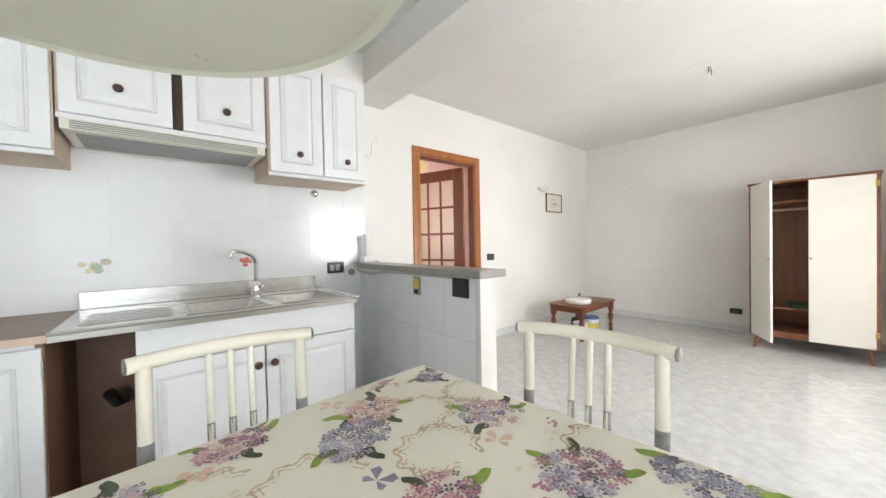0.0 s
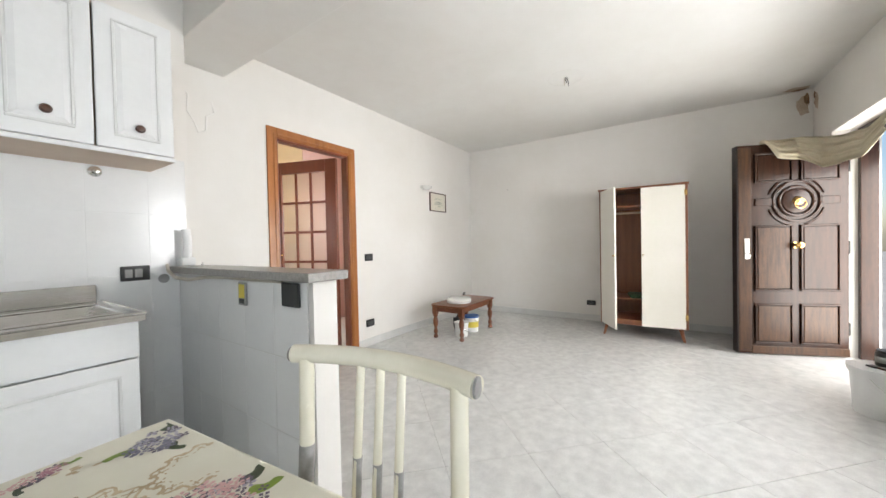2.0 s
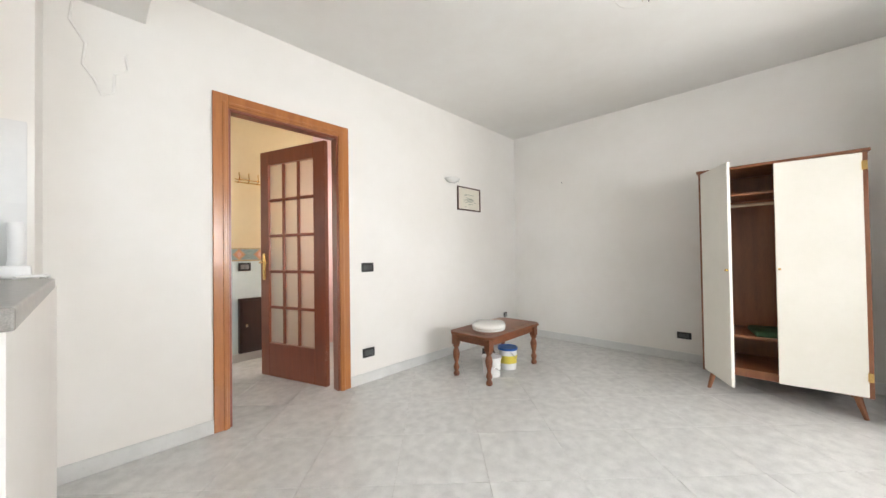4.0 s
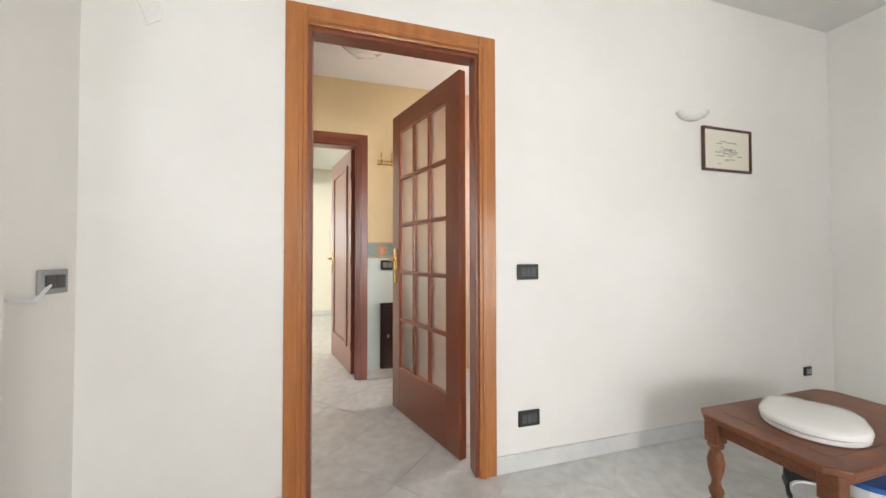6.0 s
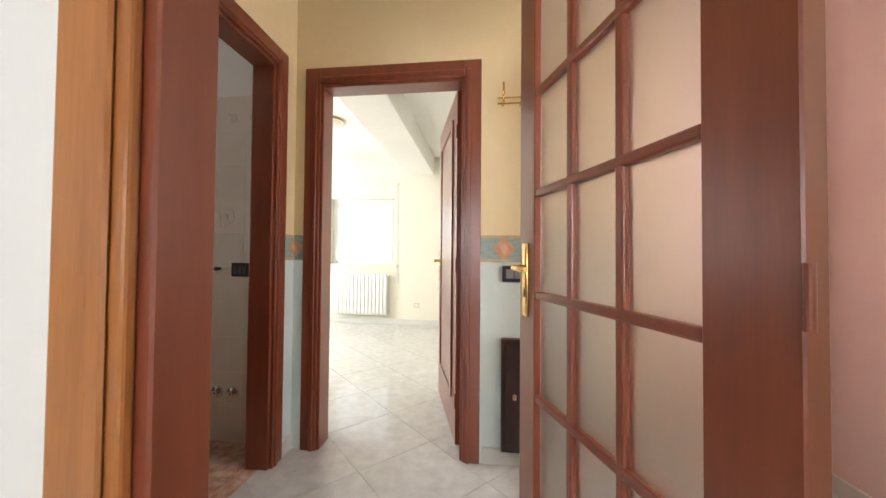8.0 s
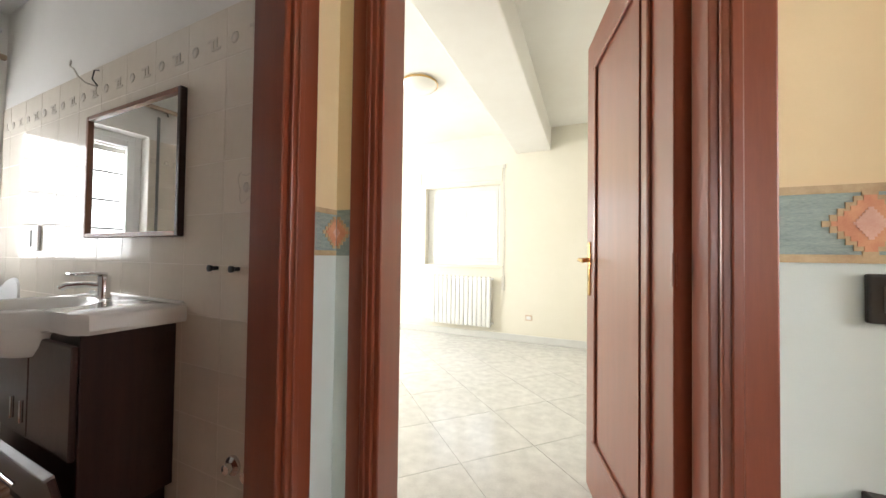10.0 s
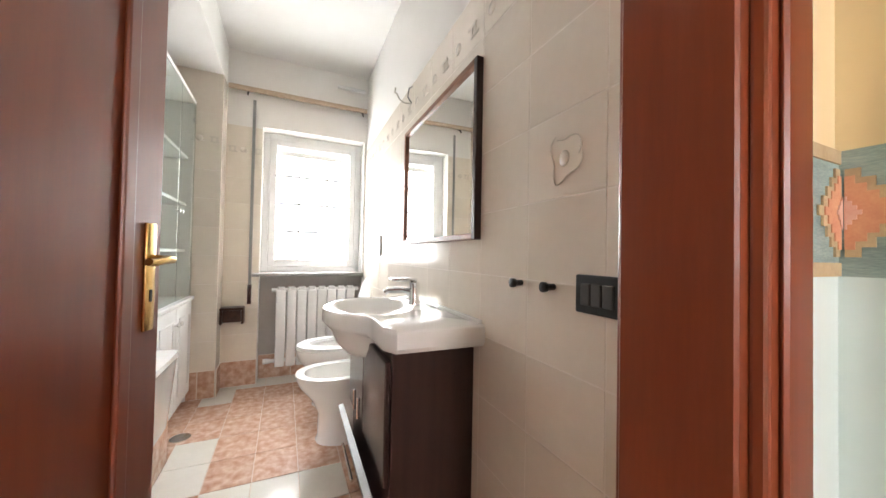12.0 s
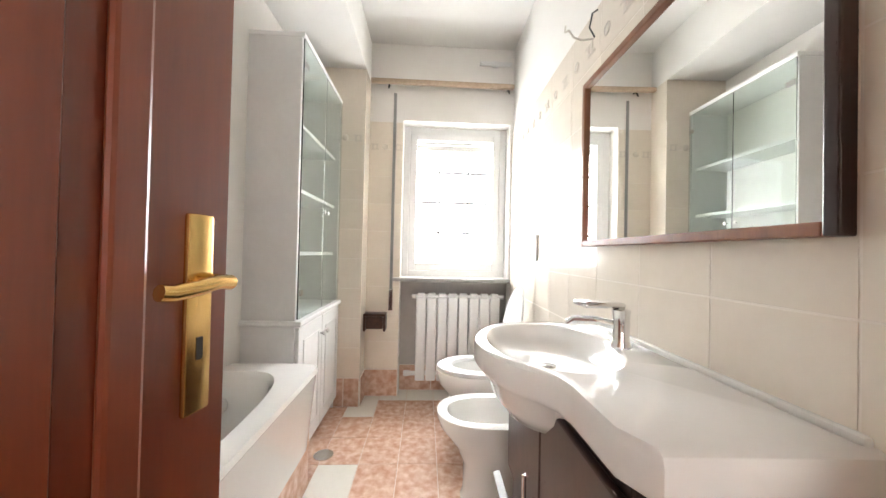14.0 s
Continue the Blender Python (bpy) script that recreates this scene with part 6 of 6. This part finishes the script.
def tall_cabinet():
    x0, x1, y0, y1 = -1.205, -0.46, 2.75, 3.185
    t = thing("bathroom_cabinet", pose(x1, y1, 0, 0, 0, 180), "tall white bathroom cabinet with glazed upper doors", "cabinet")
    # local: x runs along the front from the near end, depth towards +y, front towards -y
    w, d, h, m = x1 - x0, y1 - y0, 2.10, 0.735
    for x in (0, w - 0.018):
        part("side_panel", box((x, 0, 0), (x + 0.018, d, h), 0.002, None, 1), LACQ, t)
    part("top_panel", box((0, -0.012, h), (w, d, h + 0.025), 0.004), LACQ, t)
    part("back_panel", box((0.018, d - 0.01, 0), (w - 0.018, d, h)), LACQ, t)
    part("ledge", box((-0.02, -0.035, m - 0.02), (w, d - 0.02, m + 0.005), 0.006), LACQ, t)
    for z in (1.05, 1.37, 1.70):
        part("shelf", box((0.018, 0.03, z), (w - 0.018, d - 0.01, z + 0.018)), LACQ, t)
    half = w / 2
    for i in (0, 1):
        a, b = i * half + 0.003, (i + 1) * half - 0.003
        dl = part("door", box((a, -0.02, 0.07), (b, -0.001, m - 0.03), 0.004), LACQ, t, "white lower door")
        bm = moulding(a + 0.06, b - 0.06, 0.14, m - 0.10, -0.02, 0.012, 0.005)
        part("panel_moulding", bm, LACQ, dl)
        part("knob", lathe([(0.006, 0), (0.006, 0.012), (0.014, 0.02), (0.012, 0.028), (0.001, 0.03)], Matrix.Translation((b - 0.03 if i == 0 else a + 0.03, -0.02, m - 0.13)) @ pose(0, 0, 0, 90), 16), CERAMIC, dl, "", True)
        gd = part("glass_door", box((a, -0.012, m + 0.012), (b, -0.006, h - 0.005)), CABGLASS, t, "pale green glass door")
        gd.visible_shadow = False
        part("knob", lathe([(0.006, 0), (0.006, 0.01), (0.013, 0.018), (0.001, 0.024)], Matrix.Translation((b - 0.03 if i == 0 else a + 0.03, -0.012, 1.30)) @ pose(0, 0, 0, 90), 16), CERAMIC, gd, "", True)
        for z in (m + 0.12, h - 0.14):
            part("hinge", box((a if i == 0 else b - 0.05, -0.018, z), (a + 0.05 if i == 0 else b, -0.012, z + 0.03), 0.003), CHROME, gd)
    part("plinth", box((0.01, 0.02, 0), (w - 0.01, d, 0.065)), LACQ, t)


tall_cabinet()
radiator("bath_radiator", pose(-1.455, 3.735, 0.115, 0, 0, 90), 0.64, 0.66, 8, "white column radiator under the bathroom window")
pr = thing("curtain_rail", pose(0, 0, 0), "pale wooden curtain rail above the window", "curtain rail")
part("rail", box((-1.335, 3.37, 2.32), (-1.30, 4.435, 2.355), 0.008), WOODRAIL, pr)
part("rail", box((-1.365, 3.37, 2.345), (-1.335, 4.435, 2.36), 0.003), WOODRAIL, pr)
for y in (3.50, 4.40):
    part("bracket", pipe([(-1.389, y, 2.34), (-1.34, y, 2.325), (-1.32, y, 2.29)], 0.006, 6), BLACK, pr)
bb = thing("shutter_belt", pose(-1.383, 3.545, 0, 0, 0, 90), "roller shutter belt and winder beside the bath window", "shutter belt")
part("belt", box((-0.011, -0.006, 0.75), (0.011, -0.002, 2.28)), GREYP, bb)
part("winder", box((-0.018, -0.016, 0.64), (0.018, 0, 0.80), 0.005), CHROME, bb)
ph = thing("paper_holder", pose(-1.383, 3.44, 0.56, 0, 0, 90), "dark wooden toilet paper holder", "paper holder")
part("top", box((-0.08, -0.11, 0.05), (0.08, 0, 0.07), 0.006), KNOB, ph)
part("cheek", box((-0.08, -0.10, -0.06), (-0.062, 0, 0.05), 0.008), KNOB, ph)
part("cheek", box((0.062, -0.10, -0.06), (0.08, 0, 0.05), 0.008), KNOB, ph)
part("front", box((-0.062, -0.105, -0.04), (0.062, -0.085, 0.05), 0.008), KNOB, ph)
fd = thing("floor_drain", pose(-0.64, 3.285, 0.0), "round steel floor drain cover", "drain")
part("cover", lathe([(0.05, 0.0), (0.05, 0.003), (0.04, 0.005), (0.001, 0.005)], None, 28), STEEL, fd, "", True)
for x in (0.985, 1.11):
    kb = thing("wall_peg", pose(x, bath_y(x) - 0.007, 0.99, 0, 0, SKEW), "small black towel peg on the tiles", "peg", "towel pegs")
    part("peg", lathe([(0.008, 0), (0.008, 0.02), (0.012, 0.024), (0.0125, 0.034), (0.001, 0.037)], pose(0, 0, 0, 90), 16), BLACK, kb, "", True)
outlet("light_switch", pose(1.247, bath_y(1.247) - 0.007, 0.985, 0, 0, SKEW), 0.115, 0.08, "black bathroom switch plate on the tiles", 3, BLACK, DARKP)
fl = thing("flush_plate", pose(-0.80, bath_y(-0.8) - 0.007, 1.12, 0, 0, SKEW), "white flush button plate on the tiles", "flush plate")
part("plate", box((-0.11, -0.012, -0.075), (0.11, 0, 0.075), 0.005), WHITE_PL, fl)
part("button", box((-0.085, -0.018, -0.05), (0.02, -0.012, 0.05), 0.004), WHITE_PL, fl)
for x in (1.11, 1.21):
    vv = thing("stop_valve", pose(x, bath_y(x) - 0.007, 0.278), "round chrome stop valve on the tiles", "valve", "stop valves")
    part("rosette", lathe([(0.036, 0), (0.034, 0.01), (0.018, 0.018), (0.018, 0.035), (0.001, 0.038)], pose(0, 0, 0, 90), 20), CHROME, vv, "", True)
wr = thing("loose_wires", pose(-0.05, bath_y(-0.05) - 0.006, 1.90), "loose wires coming out of the wall above the mirror", "wires")
part("wire", pipe([(0, 0, 0), (-0.03, -0.03, 0.01), (-0.06, -0.05, 0.04), (-0.08, -0.06, 0.08), (-0.12, -0.06, 0.10), (-0.14, -0.05, 0.14)], 0.004, 6), CABLE, wr, "", True)
part("wire", pipe([(0.01, 0, 0), (0.03, -0.03, 0.02), (0.05, -0.03, 0.06), (0.07, -0.02, 0.06)], 0.003, 6), BLACK, wr, "", True)
pb = thing("pipe_stub", pose(-1.389, 4.30, 2.50), "capped white pipe near the ceiling", "pipe")
part("pipe", rod((0.03, -0.12, 0.03), (0.03, 0.12, 0.03), 0.016), WHITE_PL, pb)
part("bracket", box((0, -0.02, 0.015), (0.04, 0.02, 0.05), 0.004), WHITE_PL, pb)


def border_motifs():
    """Grey relief motifs on the border row, and one large ornament."""
    t = thing("tile_border", pose(-1.39, bath_y(-1.39) - 0.0065, 0, 0, 0, SKEW), "grey relief motif border on the cream tiles", "tile border", "", "structure")
    for i in range(22):
        x = 0.07 + i * 0.125
        if i % 2:
            part("motif", lathe([(0.022, 0), (0.02, 0.002), (0.001, 0.0025)], Matrix.Translation((x, 0, 1.87)) @ pose(0, 0, 0, 90), 18), GREYDECO, t)
        else:
            bm = box((x - 0.04, -0.002, 1.885), (x + 0.02, 0, 1.895))
            bm = box((x - 0.02, -0.002, 1.845), (x + 0.04, 0, 1.855), 0, bm)
            bm = box((x - 0.02, -0.002, 1.855), (x - 0.005, 0, 1.885), 0, bm)
            bm = box((x + 0.005, -0.002, 1.855), (x + 0.02, 0, 1.885), 0, bm)
            part("motif", bm, GREYDECO, t)
    x = 2.53
    for k in range(3):
        part("ornament", pipe([(x + (0.045 + 0.012 * math.sin(3 * radians(a) + k)) * math.cos(radians(a + 120 * k)), -0.001, 1.29 + (0.055 + 0.012 * math.sin(3 * radians(a) + k)) * math.sin(radians(a + 120 * k))) for a in range(0, 130, 10)], 0.0013, 6), GREYDECO, t, "pale relief ornament", True)
    part("ornament", lathe([(0.016, 0), (0.014, 0.002), (0.001, 0.0025)], Matrix.Translation((x, 0, 1.29)) @ pose(0, 0, 0, 90), 18, None, 1, 1.2), GREYDECO, t)


border_motifs()


def west_motifs():
    """The same border beside the window and on the pillar."""
    t = thing("tile_border", pose(0, 0, 0), "grey relief motif border beside the bathroom window", "tile border", "", "structure")
    for x, y, disc in ((-1.384, 3.40, 0), (-1.384, 3.475, 1), (-1.384, 3.575, 0), (-1.204, 3.22, 1), (-1.204, 3.31, 0)):
        if disc:
            part("motif", lathe([(0.022, 0), (0.02, 0.002), (0.001, 0.0025)], Matrix.Translation((x, y, 1.87)) @ pose(0, 0, 0, 0, 90), 18), GREYDECO, t)
        else:
            bm = None
            for a, b, c, d in ((-0.03, 0.025, 1.885, 1.893), (-0.025, 0.03, 1.847, 1.855), (-0.022, -0.010, 1.856, 1.884), (0.010, 0.022, 1.856, 1.884)):
                bm = box((x, y + a, c), (x + 0.002, y + b, d), 0, bm)
            part("motif", bm, GREYDECO, t)


west_motifs()


# ---- floor and wall tiles, piece by piece ----
def clip(poly, x0, y0, x1, y1):
    """The part of a polygon inside a rectangle."""
    for axis, lim, sign in ((0, x0, 1), (0, x1, -1), (1, y0, 1), (1, y1, -1)):
        out = []
        for i, p in enumerate(poly):
            q = poly[(i + 1) % len(poly)]
            a, b = sign * (p[axis] - lim), sign * (q[axis] - lim)
            if a >= 0:
                out.append(p)
            if (a >= 0) != (b >= 0):
                s = a / (a - b)
                out.append((p[0] + (q[0] - p[0]) * s, p[1] + (q[1] - p[1]) * s))
        poly = out
        if not poly:
            return []
    return poly


def slab_mesh(name, poly, z0, z1, material):
    """A tile with a slightly narrower top edge, centred on its own origin."""
    cx, cy = sum(p[0] for p in poly) / len(poly), sum(p[1] for p in poly) / len(poly)
    n = len(poly)
    lo = [(x - cx, y - cy, z0) for x, y in poly]
    hi = [((x - cx) * 0.9985, (y - cy) * 0.9985, z1) for x, y in poly]
    me = bpy.data.meshes.new(name)
    me.from_pydata(lo + hi, [], [tuple(range(n, 2 * n))] + [(i, (i + 1) % n, n + (i + 1) % n, n + i) for i in range(n)])
    me.materials.append(material)
    me.update()
    return me, (cx, cy)


def diagonal_floor(name, x0, y0, x1, y1, label, size=0.45, gap=0.0025):
    bm = box((x0, y0, -0.16), (x1, y1, -0.003))
    base = setting(name, bm, JOINT, label)
    d = size / math.sqrt(2)
    whole = None
    h = d - gap / math.sqrt(2)
    for i in range(-40, 60):
        for j in range(-40, 60):
            cx, cy = 0.11 + (i + j) * d, 0.07 + (i - j) * d
            if not (x0 - d < cx < x1 + d and y0 - d < cy < y1 + d):
                continue
            poly = [(cx - h, cy), (cx, cy - h), (cx + h, cy), (cx, cy + h)]
            inside = x0 <= cx - h and cx + h <= x1 and y0 <= cy - h and cy + h <= y1
            if inside:
                if whole is None:
                    whole = slab_mesh("floor_tile", [(p[0] - cx, p[1] - cy) for p in poly], -0.003, 0.0, MARBLE)[0]
                me, c = whole, (cx, cy)
            else:
                cut = clip(poly, x0, y0, x1, y1)
                if len(cut) < 3 or abs(sum(cut[k][0] * cut[(k + 1) % len(cut)][1] - cut[(k + 1) % len(cut)][0] * cut[k][1] for k in range(len(cut)))) < 0.002:
                    continue
                me, c = slab_mesh("floor_tile", cut, -0.003, 0.0, MARBLE)
            ob = new("floor_tile", me)
            ob.location = (c[0], c[1], 0)
            ob.parent = base


diagonal_floor("floor_living", X_W, Y_S - 0.3, X_E, Y_D + 0.06, "glossy grey marble-look tiles laid diagonally")
diagonal_floor("floor_hall", HW - 0.05, Y_D + 0.06, HE, H1 + 0.05, "glossy grey marble-look tiles laid diagonally")
diagonal_floor("floor_bedroom", BW, H1 + 0.05, BE, B1, "glossy grey marble-look tiles laid diagonally")


def bath_floor():
    x0, y0, x1, y1 = -1.72, 2.55, HW - 0.05, 4.47
    base = setting("floor_bath", box((x0, y0, -0.16), (x1, y1, -0.003)), TERRA_GROUT, "mottled terracotta bathroom tiles with off-white insets")
    sx, sy, g = 0.249, 0.199, 0.002
    meshes = {}
    for i in range(-3, 13):
        for j in range(-6, 6):
            ax, ay = -1.307 + i * sx, 3.482 + j * sy
            poly = clip([(ax + g, ay + g), (ax + sx - g, ay + g), (ax + sx - g, ay + sy - g), (ax + g, ay + sy - g)], x0, y0, x1, y1)
            if len(poly) < 3:
                continue
            white = i < 0 or (j == -1 and i in (0, 3, 4)) or (i == 5 and j in (0, 1, 2)) or (i == 6 and j in (-1, 0))
            me, c = slab_mesh("floor_tile", poly, -0.003, 0.0, BATH_WHITE if white else TERRA)
            key = (white, len(poly), round((poly[0][0] - c[0]) * 1000), round((poly[0][1] - c[1]) * 1000))
            me = meshes.setdefault(key, me)
            ob = new("floor_tile", me)
            ob.location = (c[0], c[1], 0)
            ob.parent = base


bath_floor()


def wall_tiles(name, m, u0, u1, z0, z1, tu, tz, material, label, gap=0.0025, phase=0.0, thick=0.006, bond=GROUT):
    """Tiles on a wall: local x along the wall, y = 0 the wall, the glazed faces towards -y."""
    base = setting(name, box((u0, -0.0052, z0), (u1, 0.0, z1)), bond, label)
    base.matrix_basis = m
    meshes = {}
    nu = int(math.ceil((u1 - u0) / tu)) + 1
    nz = int(round((z1 - z0) / tz))
    for i in range(nu):
        a, b = max(u0, u0 - phase + i * tu), min(u1, u0 - phase + (i + 1) * tu)
        if b - a < 0.01:
            continue
        for k in range(nz):
            w, h = b - a - gap, (z1 - z0) / nz - gap
            key = (round(w, 3), round(h, 3))
            if key not in meshes:
                e = 0.0015
                bm = bmesh.new()
                q = [bm.verts.new((x, -0.003, z)) for x, z in ((0, 0), (w, 0), (w, h), (0, h))]
                r = [bm.verts.new((x, -thick, z)) for x, z in ((e, e), (w - e, e), (w - e, h - e), (e, h - e))]
                bm.faces.new(r)
                for n in range(4):
                    bm.faces.new((q[n], q[(n + 1) % 4], r[(n + 1) % 4], r[n]))
                meshes[key] = finish("wall_tile", bm, material)
            ob = new("wall_tile", meshes[key])
            ob.location = (a + gap / 2, 0, z0 + k * (z1 - z0) / nz + gap / 2)
            ob.parent = base
    return base


wall_tiles("wall_tiles_kitchen", pose(0, Y_K, 0), X_W, X_JOG - 0.02, 0.0, 1.65, 0.25, 0.33, WHITE_TILE, "glossy white kitchen wall tiles", 0.002, 0.1, 0.006, WHITE_TILE)
wall_tiles("wall_tiles_bar", pose(1.44, 2.51, 0, 0, 0, -90), 0.0, 1.24, 0.0, 0.98, 0.25, 0.33, WHITE_TILE, "glossy white tiles on the half wall", 0.002, 0.0, 0.006, JOINT)
BL = math.hypot(2.86, 2.86 * 0.029)
wall_tiles("wall_tiles_bath", pose(-1.39, bath_y(-1.39), 0, 0, 0, SKEW), 0.0, BL, 0.0, 2.0, 0.25, 0.2, BATH_TILE, "glossy cream bathroom wall tiles", 0.002, 0.1, 0.006, GROUT)
wall_tiles("wall_tiles_bath_west", pose(-1.39, 3.357, 0, 0, 0, 90), 0.0, 0.25, 0.2, 2.06, 0.25, 0.2, BATH_TILE, "glossy cream tiles beside the bathroom window", 0.003, 0.0, 0.006, GROUT)
wall_tiles("wall_tiles_bath_pillar", pose(-1.21, 3.0, 0, 0, 0, 90), 0.0, 0.357, 0.2, 2.06, 0.25, 0.2, BATH_TILE, "glossy cream tiles on the pillar", 0.003, 0.1, 0.006, GROUT)
wall_tiles("wall_tiles_bath_skirting", pose(-1.386, 3.357, 0, 0, 0, 90), 0.0, 0.25, 0.0, 0.198, 0.25, 0.198, TERRA, "mottled terracotta skirting tiles")
wall_tiles("wall_tiles_niche_skirting", pose(-1.499, 3.612, 0, 0, 0, 90), 0.0, 0.83, 0.0, 0.198, 0.25, 0.198, TERRA, "mottled terracotta skirting tiles")
wall_tiles("wall_tiles_pillar_skirting", pose(-1.206, 3.0, 0, 0, 0, 90), 0.0, 0.357, 0.0, 0.198, 0.25, 0.198, TERRA, "mottled terracotta skirting tiles")
wall_tiles("wall_tiles_return_skirting", pose(-1.206, 3.361, 0, 0, 0, 180), 0.0, 0.18, 0.0, 0.198, 0.25, 0.198, TERRA, "mottled terracotta skirting tiles")
